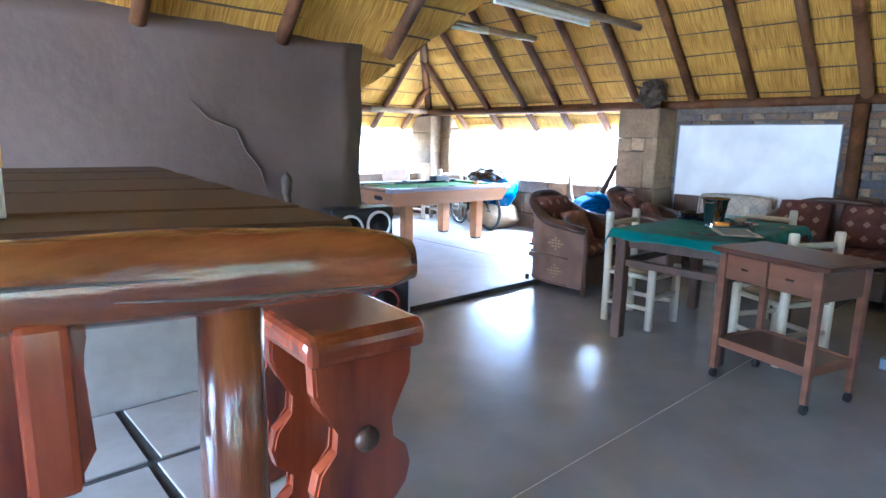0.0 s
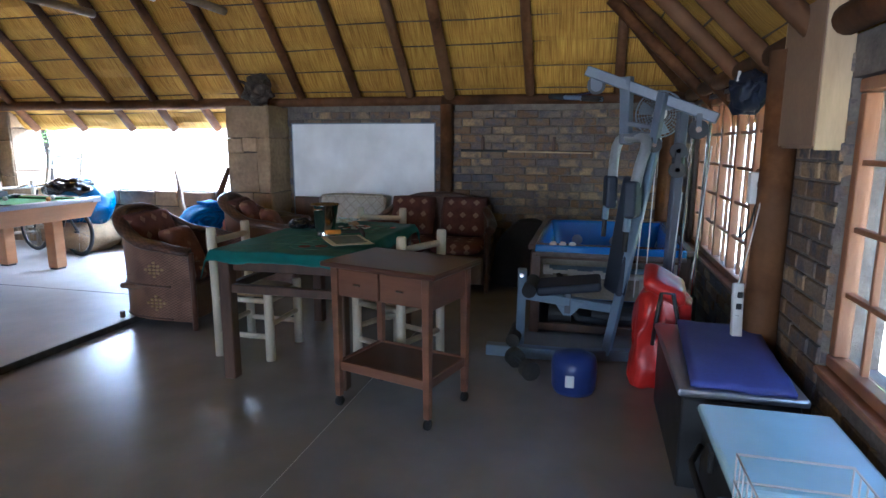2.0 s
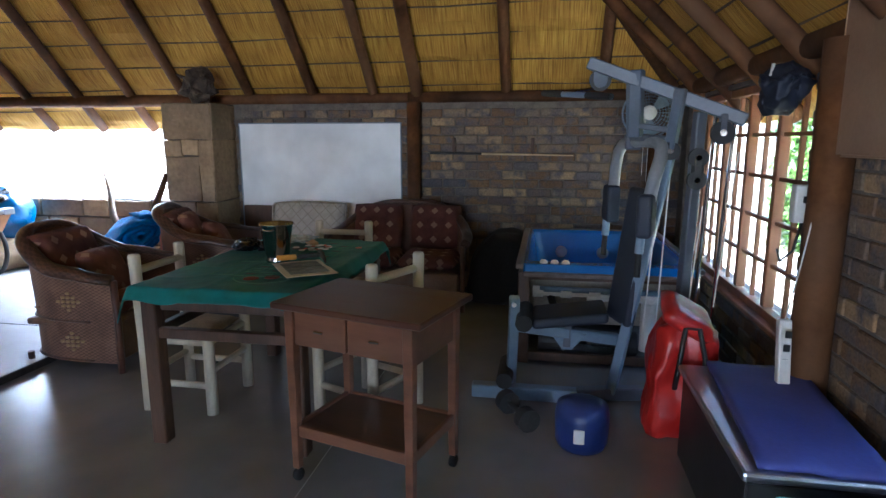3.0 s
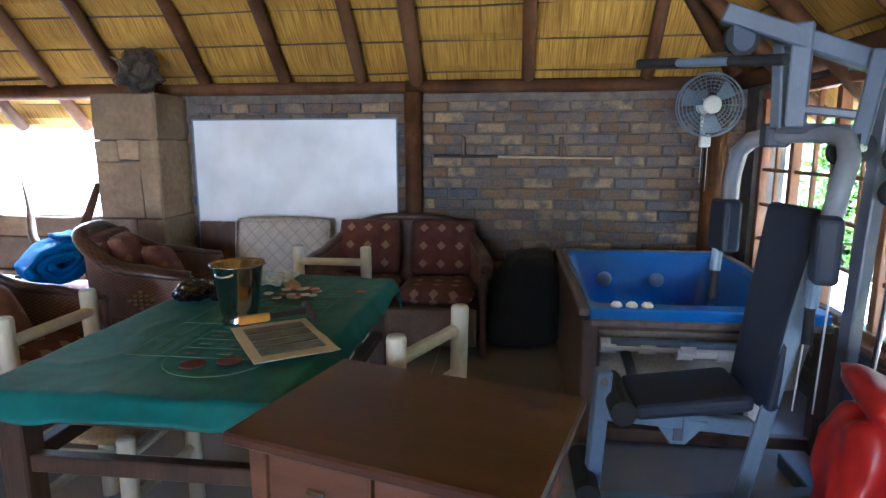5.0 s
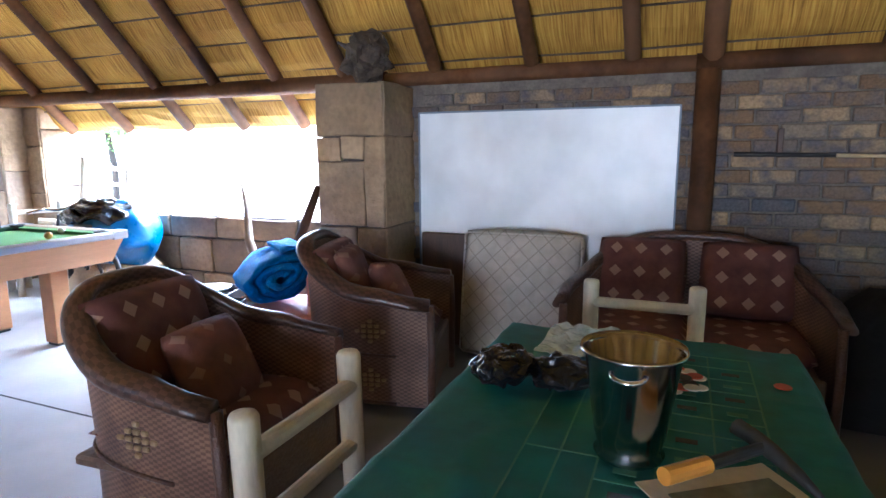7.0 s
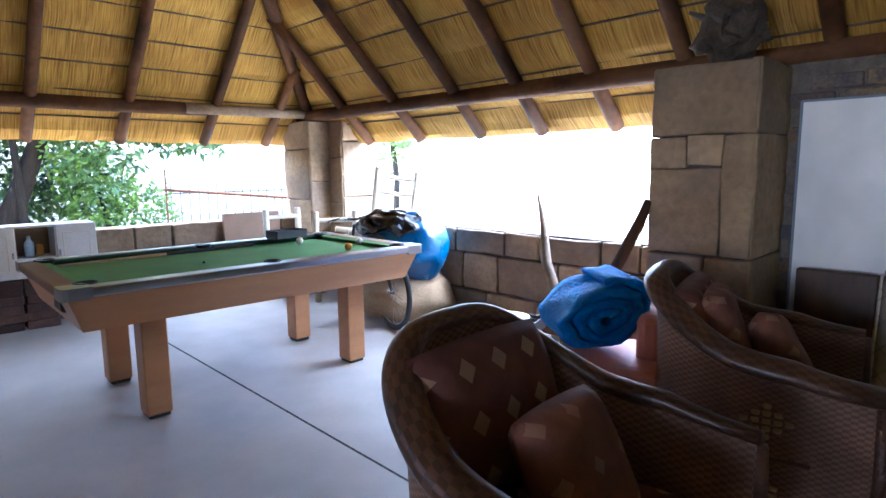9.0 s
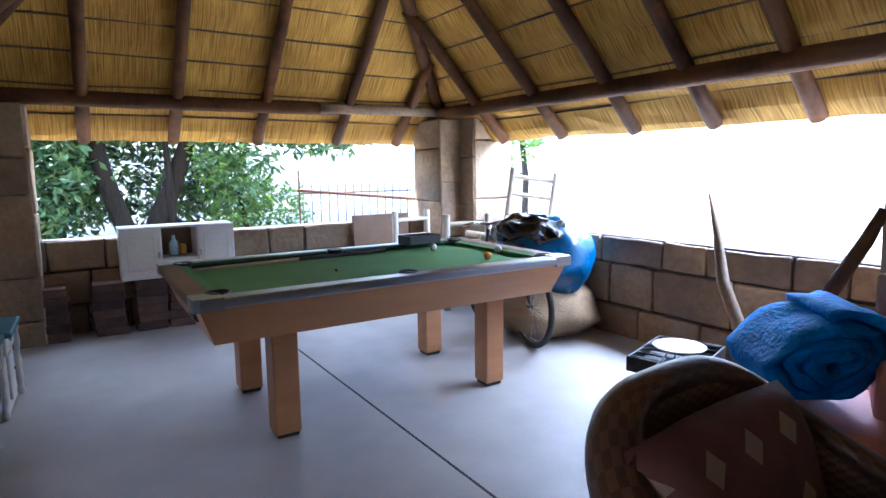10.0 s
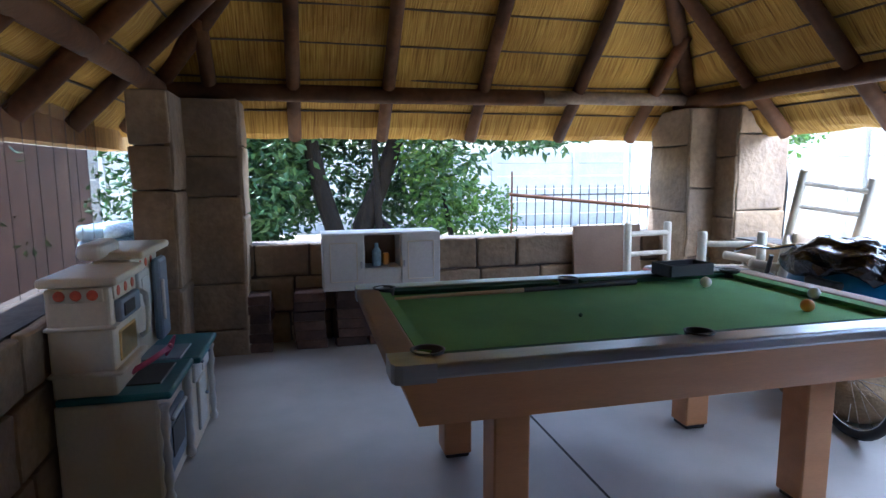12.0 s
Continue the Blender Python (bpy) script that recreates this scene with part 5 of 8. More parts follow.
    for i in range(seats):
        x = -w / 2 + 0.06 + sw * (i + 0.5)
        bm = bmesh.new()
        pillow(bm, sw - 0.01, d - 0.10, 0.13)
        c = part("seat_cushion", bm, "cushion", sf, "maroon cushion with pale diamonds", smooth=True)
        c.location = (x, -0.03, 0.395)
        bm = bmesh.new()
        pillow(bm, sw - 0.07, 0.42, 0.15)
        c = part("back_cushion", bm, "cushion", sf, "maroon back cushion with pale diamonds", smooth=True)
        c.matrix_basis = Matrix.Translation((x, d * 0.30, 0.66)) @ Matrix.Rotation(radians(72), 4, "X")
    return sf


arm = wicker("wicker_armchair", 0.76, 0.72, 0.88, 0.60, "brown wicker armchair with maroon diamond cushions", "armchair", 1, "wicker armchairs")
arm.matrix_basis = pose(5.02, 3.61, 0, 0, 0, 4)
arm2 = copy_thing(arm, pose(6.28, 3.55, 0, 0, 0, 14))
for m, s in ((pose(5.03, 3.57, 0.57, 62, 0, 4), 0.36), (pose(6.33, 3.48, 0.58, 60, 12, 10), 0.36), (pose(6.20, 3.66, 0.68, 70, 0, 18), 0.34)):
    bm = bmesh.new()
    pillow(bm, s, s, 0.14)
    ob = part("scatter_cushion", bm, "cushion_plain", smooth=True)
    ob.matrix_basis = m
    tagged(ob, "rust-coloured scatter cushion resting in the wicker armchair", "cushion", "scatter cushions")
sofa = wicker("wicker_sofa", 1.24, 0.70, 0.86, 0.58, "brown wicker two-seat sofa with maroon diamond cushions", "sofa", 2)
sofa.matrix_basis = pose(6.72, 1.90, 0, 0, 0, -90)

matt = thing("small_mattress", (7.02, 2.92, 0.0), "small quilted off-white mattress leaning on the wall", "mattress", turn=-90)
bm = bmesh.new()
pillow(bm, 0.80, 0.86, 0.13, 16)
c = part("ticking", bm, "quilt", matt, smooth=True)
c.matrix_basis = Matrix.Translation((0, 0.0, 0.435)) @ Matrix.Rotation(radians(82), 4, "X")
for s in (-1, 1):
    tube_part("piping", "quilt", c, [(-0.36, -0.40, s * 0.03), (0.36, -0.40, s * 0.03), (0.385, -0.38, s * 0.03), (0.385, 0.38, s * 0.03), (0.36, 0.40, s * 0.03), (-0.36, 0.40, s * 0.03), (-0.385, 0.38, s * 0.03), (-0.385, -0.38, s * 0.03), (-0.36, -0.40, s * 0.03)], 0.007, n=6)

wb = thing("whiteboard", (BRICK_X - 0.035, 2.87, 1.03), "large blank whiteboard leaning against the brick wall", "whiteboard")
simple_part("panel", "whiteboard", wb, (0, 0, 0), (0.012, 1.70, 1.19), 0)
for sy in (-1, 1):
    simple_part("frame_side", "greyblue", wb, (-0.002, sy * 0.852, 0), (0.02, 0.012, 1.2), 0.002)
    simple_part("frame_edge", "greyblue", wb, (-0.002, 0, sy * 0.597), (0.02, 1.70, 0.012), 0.002)
dk = thing("dark_board", (7.16, 3.50, 0.0), "dark wooden board leaning beside the pillar", "board")
simple_part("board", "darkwood", dk, (0, 0, 0.40), (0.05, 0.34, 0.80), 0.006)

# post and cue on the brick wall
post_e = thing("wall_post", (7.2, 1.88, 0), "dark round timber post against the brick wall", "post", kind="structure")
tube_part("trunk", "pole", post_e, [(0, 0, 0), (0.004, 0.004, 0.6), (-0.004, 0, 1.2), (0, 0, 1.82)], [0.072, 0.07, 0.067, 0.068], n=16)
post_c = thing("corner_post", (7.14, -0.36, 0), "dark round timber post in the corner", "post", kind="structure")
tube_part("trunk", "pole", post_c, [(0, 0, 0), (0.004, 0.004, 0.6), (-0.004, 0, 1.2), (0, 0, 1.84)], [0.082, 0.08, 0.075, 0.074], n=16)
cue = thing("cue_rack", (BRICK_X - 0.03, 0, 0), "pool cue resting on two dark wall brackets", "cue rack")
for y in (0.74, 1.49):
    simple_part("bracket", "darkwood", cue, (-0.01, y, 1.40), (0.06, 0.03, 0.16), 0.004)
rod_part("cue_butt", "black", cue, (-0.035, 1.72, 1.338), (-0.035, 1.22, 1.331), 0.014, 0.011)
rod_part("cue_shaft", "pine", cue, (-0.035, 1.22, 1.331), (-0.035, 0.36, 1.318), 0.011, 0.006)

# wall fan
fan = thing("wall_fan", (7.06, -0.25, 1.69), "white wall-mounted fan with a wire guard", "fan")
for rad in (0.215, 0.19, 0.165, 0.14, 0.115, 0.09):
    tube_part("guard_ring", "greyblue", fan, [(-0.10 - 0.03 * (1 - rad / 0.215), rad * math.cos(a), rad * math.sin(a)) for a in [i * math.tau / 32 for i in range(32)]], 0.0028 if rad < 0.21 else 0.006, n=6, closed=True)
tube_part("guard_ring", "greyblue", fan, [(-0.03, 0.215 * math.cos(a), 0.215 * math.sin(a)) for a in [i * math.tau / 32 for i in range(32)]], 0.004, n=6, closed=True)
bm = bmesh.new()
for i in range(30):
    a = i * math.tau / 30
    rod(bm, (-0.135, 0.06 * math.cos(a), 0.06 * math.sin(a)), (-0.10, 0.215 * math.cos(a), 0.215 * math.sin(a)), 0.0018, n=5)
    rod(bm, (-0.01, 0.06 * math.cos(a), 0.06 * math.sin(a)), (-0.03, 0.215 * math.cos(a), 0.215 * math.sin(a)), 0.0018, n=5)
part("guard_wire", bm, "greyblue", fan)
bm = bmesh.new()
lathe(bm, [(0.0, -0.15), (0.045, -0.148), (0.062, -0.135), (0.062, -0.125), (0.0, -0.125)], n=24, axis="X")
part("badge", bm, "white", fan, smooth=True)
for i in range(3):
    bm = bmesh.new()
    a0 = i * math.tau / 3
    for s in range(6):
        a = a0 + s * 0.14
        r = 0.19
        bm.verts.new((-0.08 + 0.006 * s, 0.04 * math.cos(a), 0.04 * math.sin(a)))
        bm.verts.new((-0.08 + 0.008 * s, r * math.cos(a), r * math.sin(a)))
    bm.verts.ensure_lookup_table()
    for s in range(5):
        bm.faces.new((bm.verts[2 * s], bm.verts[2 * s + 1], bm.verts[2 * s + 3], bm.verts[2 * s + 2]))
    part("blade", bm, "greyblue", fan).modifiers.new("thick", "SOLIDIFY").thickness = 0.003
bm = bmesh.new()
lathe(bm, [(0.05, -0.01), (0.055, 0.06), (0.03, 0.1), (0.0, 0.1)], n=20, axis="X")
part("motor", bm, "white", fan, smooth=True)
simple_part("bracket", "white", fan, (-0.02, 0.0, -0.245), (0.06, 0.075, 0.09), 0.015, segs=2)
rod_part("stalk", "white", fan, (0.03, 0, -0.24), (0.06, 0, -0.02), 0.018)
for y, z in ((-0.02, 0.42), (0.02, 0.36)):
    rod_part("pull_cord", "white", fan, (-0.03, y, -0.28), (-0.03, y, -0.28 - z + 0.1), 0.002, n=5)

# root on the pillar top
root = thing("carved_root", (6.99, 3.99, 1.81), "gnarled dark driftwood root on the pillar top", "ornament")
bm = bmesh.new()
bmesh.ops.create_icosphere(bm, subdivisions=4, radius=1)
for v in bm.verts:
    n = noise.noise_vector(v.co * 1.6 + Vector((3, 1, 4)))
    n2 = noise.noise_vector(v.co * 5)
    v.co = Vector((v.co.x * 0.14, v.co.y * 0.16, max(v.co.z, -0.9) * 0.17)) + n * 0.07 + n2 * 0.022 + Vector((0, 0, 0.16))
    v.co.z = max(v.co.z, 0.0)
part("lump", bm, "skull", root)
for a, b in (((0.0, 0.08, 0.22), (-0.05, 0.2, 0.28)), ((0, -0.07, 0.2), (-0.04, -0.16, 0.14)), ((0, 0.02, 0.25), (-0.03, 0.0, 0.34))):
    bm = bmesh.new()
    rod(bm, a, b, 0.03, 0.008, 8)
    part("stub", bm, "skull", root)
# ---- spa tub ----
spa = thing("spa_tub", (6.065, 0.205, 0), "blue acrylic spa tub in a dark timber frame", "spa tub")
SX, SY, SZ = 1.60, 1.14, 0.67
bm = bmesh.new()
lo = [(-SX / 2, -SY / 2), (SX / 2, -SY / 2), (SX / 2, SY / 2), (-SX / 2, SY / 2)]


def ring(bm, sx, sy, z, r, n=8):
    out = []
    for (cx, cy), a0 in (((sx / 2 - r, sy / 2 - r), 0), ((-sx / 2 + r, sy / 2 - r), 90), ((-sx / 2 + r, -sy / 2 + r), 180), ((sx / 2 - r, -sy / 2 + r), 270)):
        for i in range(n + 1):
            a = radians(a0 + 90 * i / n)
            out.append(bm.verts.new((cx + r * math.cos(a), cy + r * math.sin(a), z)))
    return out


rings = [ring(bm, SX - 0.03, SY - 0.08, SZ - 0.05, 0.02), ring(bm, SX - 0.03, SY - 0.08, SZ - 0.006, 0.02), ring(bm, SX - 0.045, SY - 0.095, SZ + 0.004, 0.03), ring(bm, SX - 0.17, SY - 0.13, SZ + 0.003, 0.05),
         ring(bm, SX - 0.20, SY - 0.16, SZ - 0.02, 0.06), ring(bm, SX - 0.34, SY - 0.27, SZ - 0.36, 0.09), ring(bm, SX - 0.44, SY - 0.36, SZ - 0.45, 0.1)]
for rg_ in rings[3:]:
    for v in rg_:
        v.co.x += 0.035
for a, b in zip(rings, rings[1:]):
    for i in range(len(a)):
        bm.faces.new((a[i], a[(i + 1) % len(a)], b[(i + 1) % len(b)], b[i]))
bm.faces.new(rings[-1])
part("tub", bm, "spa_blue", spa, "blue moulded acrylic tub", smooth=False)
bm = bmesh.new()
for v in box(bm, (0.03, 0, 0.42), (SX - 0.15, SY - 0.11, 0.36), 0.04, segs=2):
    if v.co.z < 0.4:
        v.co.x *= 0.93
        v.co.y *= 0.93
bmesh.ops.delete(bm, geom=[f for f in bm.faces if f.normal.z > 0.9], context="FACES")
part("shell", bm, "shell", spa, "rough beige underside")
for sy in (-1, 1):
    simple_part("trim", "trim_grey", spa, (0, sy * (SY / 2 - 0.018), SZ - 0.012), (SX, 0.05, 0.04), 0.008, label="weathered grey-brown timber trim")
simple_part("trim", "trim_grey", spa, (SX / 2 - 0.012, 0, SZ - 0.010), (0.05, SY - 0.09, 0.04), 0.008)
simple_part("trim", "trim_grey", spa, (-SX / 2 + 0.01, 0, SZ - 0.062), (0.03, SY - 0.09, 0.03), 0.006)
simple_part("side_panel", "darkwood", spa, (0.0, SY / 2 - 0.02, 0.31), (SX - 0.06, 0.02, 0.60))
simple_part("side_panel", "darkwood", spa, (SX / 2 - 0.02, 0, 0.31), (0.02, SY - 0.1, 0.60))
for sx in (-1, 1):
    for sy in (-1, 1):
        simple_part("corner_post", "darkwood", spa, (sx * (SX / 2 - 0.05), sy * (SY / 2 - 0.05), 0.31), (0.07, 0.07, 0.62))
simple_part("top_rail", "darkwood", spa, (-SX / 2 + 0.04, 0, 0.60), (0.04, SY - 0.1, 0.06))
simple_part("bottom_rail", "darkwood", spa, (-SX / 2 + 0.04, 0, 0.05), (0.04, SY - 0.1, 0.06))
for y, z, r in ((0.25, 0.48, 0.028), (-0.1, 0.455, 0.026)):
    pp = rod_part("pipe", "pvc", spa, (-SX / 2 + 0.075, y - 0.2, z), (-SX / 2 + 0.075, y + 0.2, z), r)
    for k in (-0.18, 0.0, 0.18):
        rod_part("coupling", "pvc", pp, (-SX / 2 + 0.075, y + k - 0.035, z), (-SX / 2 + 0.075, y + k + 0.035, z), r * 1.35)
tube_part("hose", "tube_blue", spa, [(-SX / 2 + 0.06, 0.42, 0.5), (-SX / 2 + 0.06, 0.1, 0.5), (-SX / 2 + 0.06, -0.4, 0.5)], 0.02)
tube_part("hose", "black", spa, [(-SX / 2 + 0.08, 0.35, 0.46), (-SX / 2 + 0.05, 0.3, 0.3), (-SX / 2 + 0.06, 0.2, 0.12), (-SX / 2 + 0.06, -0.05, 0.1)], 0.025)
pump = rod_part("pump", "black", spa, (-SX / 2 + 0.18, 0.1, 0.12), (-SX / 2 + 0.18, -0.22, 0.12), 0.085, n=20)
rod_part("filter", "pvc", spa, (-SX / 2 + 0.12, -0.28, 0.1), (-SX / 2 + 0.12, -0.28, 0.44), 0.05)
rod_part("pump", "black", spa, (-SX / 2 + 0.18, 0.42, 0.12), (-SX / 2 + 0.18, 0.25, 0.12), 0.075, n=20)
for x, y in ((-0.735, 0.40), (-0.735, 0.33), (-0.735, 0.26)):
    bm = bmesh.new()
    lathe(bm, [(0.026, 0.0), (0.026, 0.008), (0.017, 0.02), (0.0, 0.022)], (x, y, SZ + 0.004), n=18)
    part("control_knob", bm, "cream", spa, smooth=True)
for y in (-0.1, 0.25):
    bm = bmesh.new()
    lathe(bm, [(0.05, 0.0), (0.05, 0.01), (0.03, 0.02), (0.0, 0.02)], n=18, axis="X")
    j = part("jet", bm, "greyblue", spa, smooth=True)
    j.matrix_basis = Matrix.Translation((0.63, y, 0.5)) @ Matrix.Rotation(radians(180), 4, "Z")

# black rounded mass filling the space between the sofa and the tub
heap = thing("black_sheet_heap", (6.86, 1.01, 0), "black rounded heap on the floor beside the tub", "black sheet")
bm = bmesh.new()
bmesh.ops.create_cube(bm, size=2)
bmesh.ops.subdivide_edges(bm, edges=bm.edges[:], cuts=12, use_grid_fill=True)
for v in bm.verts:
    p = v.co.copy()
    p /= max((abs(p.x) ** 5 + abs(p.y) ** 5 + abs(p.z) ** 5) ** 0.2, 0.2)
    top = 0.65 - 0.2 * max(0.0, p.y - 0.1)
    w = noise.noise_vector(p * 2.1)
    v.co = Vector((p.x * 0.33, p.y * 0.235 * (1.12 - 0.12 * p.z), (p.z + 1) / 2 * top)) + Vector((w.x * 0.03, w.y * 0.02, w.z * 0.03 * (p.z + 1) / 2))
    v.co.z = max(v.co.z, 0.0)
part("sheet", bm, "matt_black", heap, smooth=True)

# ---- home gym ----
gym = thing("home_gym", (0, 0, 0), "grey-blue steel home gym with dark vinyl pads", "gym machine")


def bar_sq(name, material, a, b, s=0.06, parent=None, label=""):
    """A square tube from a to b."""
    a, b = Vector(a), Vector(b)
    bm = bmesh.new()
    box(bm, (0, 0, 0), (s, s, (b - a).length), 0.006)
    ob = part(name, bm, material, parent or gym, label)
    q = (b - a).to_track_quat("Z", "Y")
    ob.matrix_basis = Matrix.LocRotScale((a + b) / 2, q, None)
    return ob


bar_sq("base_bar", "tube_blue", (4.72, 0.99, 0.045), (4.72, 0.40, 0.045), 0.075)
bar_sq("base_bar", "tube_grey", (4.72, 0.5, 0.045), (4.86, -0.12, 0.045), 0.07)
bar_sq("base_foot", "tube_grey", (4.5, -0.12, 0.045), (5.15, -0.12, 0.045), 0.07)
bar_sq("upright", "tube_blue", (4.78, 0.21, 0.05), (4.68, -0.01, 1.44), 0.055)
bar_sq("rear_upright", "tube_grey", (4.86, -0.14, 0.05), (4.80, -0.16, 1.60), 0.055)
bar_sq("top_arm", "tube_blue_shade", (4.75, 0.41, 1.845), (4.60, -0.32, 1.548), 0.062)
for a, b, w in (((4.70, 0.175, 1.80), (4.72, 0.165, 1.47), 0.062), ((4.83, 0.185, 1.77), (4.84, 0.165, 1.47), 0.045), ((4.61, -0.02, 1.70), (4.63, 0.01, 1.41), 0.05)):
    bar_sq("frame_plate", "tube_blue_shade", a, b, w)
bar_sq("cross_plate", "tube_grey", (4.84, 0.165, 1.475), (4.64, 0.02, 1.455), 0.04)
bar_sq("cross_plate", "tube_grey", (4.70, 0.17, 1.53), (4.62, -0.01, 1.50), 0.03)


def wheel(name, c, r, w, axis="X", m="black"):
    bm = bmesh.new()
    lathe(bm, [(0.0, -w / 2), (r, -w / 2), (r * 0.86, -w / 5), (r * 0.86, w / 5), (r, w / 2), (0.0, w / 2)], n=24, axis=axis)
    ob = part(name, bm, m, gym, smooth=False)
    ob.location = c
    bm = bmesh.new()
    lathe(bm, [(0.0, -w * 0.6), (r * 0.3, -w * 0.6), (r * 0.3, w * 0.6), (0.0, w * 0.6)], n=16, axis=axis)
    part("hub", bm, "chrome", ob)
    return ob


wheel("pulley", (4.74, 0.35, 1.758), 0.055, 0.03)
for x in (4.718, 4.762):
    bm = bmesh.new()
    prism(bm, [(0.35 + 0.034 * math.cos(k * math.pi / 8), 1.752 - 0.034 * math.sin(k * math.pi / 8)) for k in range(9)] + [(0.316, 1.83), (0.384, 1.83)], x - 0.003, x + 0.003, "X")
    part("pulley_bracket", bm, "tube_blue_shade", gym)
wheel("pulley", (4.62, 0.01, 1.404), 0.045, 0.03)
wheel("pulley", (4.70, 0.02, 1.39), 0.045, 0.03)
wheel("pulley", (4.60, -0.22, 1.49), 0.055, 0.03)
bar_sq("pulley_bracket", "tube_grey", (4.60, -0.22, 1.58), (4.60, -0.22, 1.49), 0.035)
wheel("pulley", (4.65, -0.13, 1.37), 0.047, 0.03)
wheel("pulley", (4.65, -0.13, 1.26), 0.047, 0.03)
simple_part("pulley_link", "black", gym, (4.65, -0.13, 1.315), (0.036, 0.06, 0.16), 0.014)
tube_part("press_handle", "gym_grey", gym, [(5.12, 0.215, 1.16), (5.115, 0.21, 1.30), (5.09, 0.20, 1.39), (5.02, 0.185, 1.432), (4.93, 0.16, 1.445), (4.80, 0.11, 1.452), (4.70, 0.065, 1.448), (4.62, 0.05, 1.425), (4.575, 0.06, 1.37), (4.56, 0.085, 1.28), (4.555, 0.105, 1.16)], 0.032, n=14)
simple_part("handle_clamp", "tube_grey", gym, (4.90, 0.15, 1.447), (0.07, 0.09, 0.085), 0.01)
for x, y, tilt in ((5.12, 0.225, 8), (4.545, 0.115, -20)):
    simple_part("arm_pad", "vinyl", gym, (x, y, 1.09), (0.145, 0.075, 0.215), 0.02, rotz(tilt), "black vinyl arm pad", 3)
    rod_part("handle_stem", "tube_blue", gym, (x, y + 0.02, 0.99), (x, y + 0.025, 0.90), 0.022)
    rod_part("hand_grip", "rubber", gym, (x, y + 0.025, 0.90), (x - 0.01, y + 0.03, 0.78), 0.016)
pad = simple_part("back_pad", "vinyl", gym, (4.815, 0.135, 0.83), (0.22, 0.06, 0.75), 0.024, Matrix.Rotation(radians(7), 3, "X") @ rotz(24), "long dark blue vinyl back pad", 3)
pad2 = simple_part("seat_pad", "vinyl", gym, (4.73, 0.46, 0.515), (0.30, 0.40, 0.06), 0.022, Matrix.Rotation(radians(-8), 3, "X"), "dark vinyl seat pad", 3)
bar_sq("seat_rail", "tube_blue", (4.70, 0.76, 0.445), (4.80, 0.18, 0.36), 0.06)
bm = bmesh.new()
prism(bm, [(0.57, 0.42), (0.49, 0.31), (0.44, 0.31), (0.36, 0.40)], 4.725, 4.765, "X")
part("seat_gusset", bm, "tube_blue", gym)
bar_sq("seat_post", "tube_grey", (4.745, 0.465, 0.50), (4.745, 0.465, 0.32), 0.045)
bar_sq("leg_lever", "tube_blue", (4.665, 0.755, 0.615), (4.755, 0.77, 0.09), 0.055)
rod_part("bolt", "chrome", gym, (4.63, 0.755, 0.58), (4.70, 0.755, 0.58), 0.014)
for z, x, y in ((0.50, 4.70, 0.70), (0.15, 4.75, 0.80)):
    rod_part("leg_roller", "rubber", gym, (x - 0.15, y, z), (x + 0.15, y, z), 0.045, n=18)
for dy in (0.0, 0.09):
    rod_part("guide_rod", "chrome", gym, (4.79, -0.28 + dy, 0.1), (4.70, -0.30 + dy, 1.6), 0.01)
for a, b in (((4.74, 0.02, 1.40), (4.76, 0.06, 0.45)), ((4.66, -0.17, 1.13), (4.66, -0.14, 0.60)), ((4.60, -0.30, 1.40), (4.62, -0.25, 0.62)), ((4.72, -0.02, 1.40), (4.74, 0.0, 0.45))):
    rod_part("cable", "pvc", gym, a, b, 0.0035, n=6)
lb0, lb1 = Vector((4.95, 0.635, 1.712)), Vector((4.46, 0.32, 1.655))
lat = rod_part("lat_bar", "tube_blue", gym, lb0, lb1, 0.014)
for k in (0.0, 0.68):
    rod_part("bar_grip", "rubber", lat, lb0.lerp(lb1, k), lb0.lerp(lb1, k + 0.32), 0.017)
rod_part("hook", "chrome", gym, (4.72, 0.48, 1.70), (4.74, 0.36, 1.72), 0.008, n=8)
wst = simple_part("weight_stack", "iron", gym, (4.84, -0.24, 0.28), (0.2, 0.14, 0.4), 0.004)
for k in range(8):
    simple_part("plate_gap", "black", wst, (0, 0, -0.17 + 0.048 * k), (0.206, 0.146, 0.006), 0)

cap = thing("cap_on_beam", (4.55, -0.46, 1.70), "dark cap hanging from the roof plate", "cap")
bm = bmesh.new()
bmesh.ops.create_icosphere(bm, subdivisions=4, radius=1)
for v in bm.verts:
    c = v.co.copy()
    n = noise.noise_vector(c * 1.4) * 0.05 + noise.noise_vector(c * 4.5) * 0.016
    v.co = Vector((c.x * 0.13 - 0.05 * c.z, c.y * 0.10, c.z * 0.09 * (1.25 if c.z < 0 else 0.8))) + n
part("crown", bm, "vinyl", cap, smooth=True)
bm = bmesh.new()
bmesh.ops.create_icosphere(bm, subdivisions=3, radius=1)
for v in bm.verts:
    c = v.co.copy()
    v.co = Vector((c.x * 0.09 + 0.13, c.y * 0.07, c.z * 0.02 + 0.05 - 0.05 * c.x)) + noise.noise_vector(c * 2) * 0.012
part("peak", bm, "vinyl", cap, smooth=True)
rod_part("strap", "pvc", cap, (0.0, 0.06, 0.1), (0.02, 0.065, 0.02), 0.008)

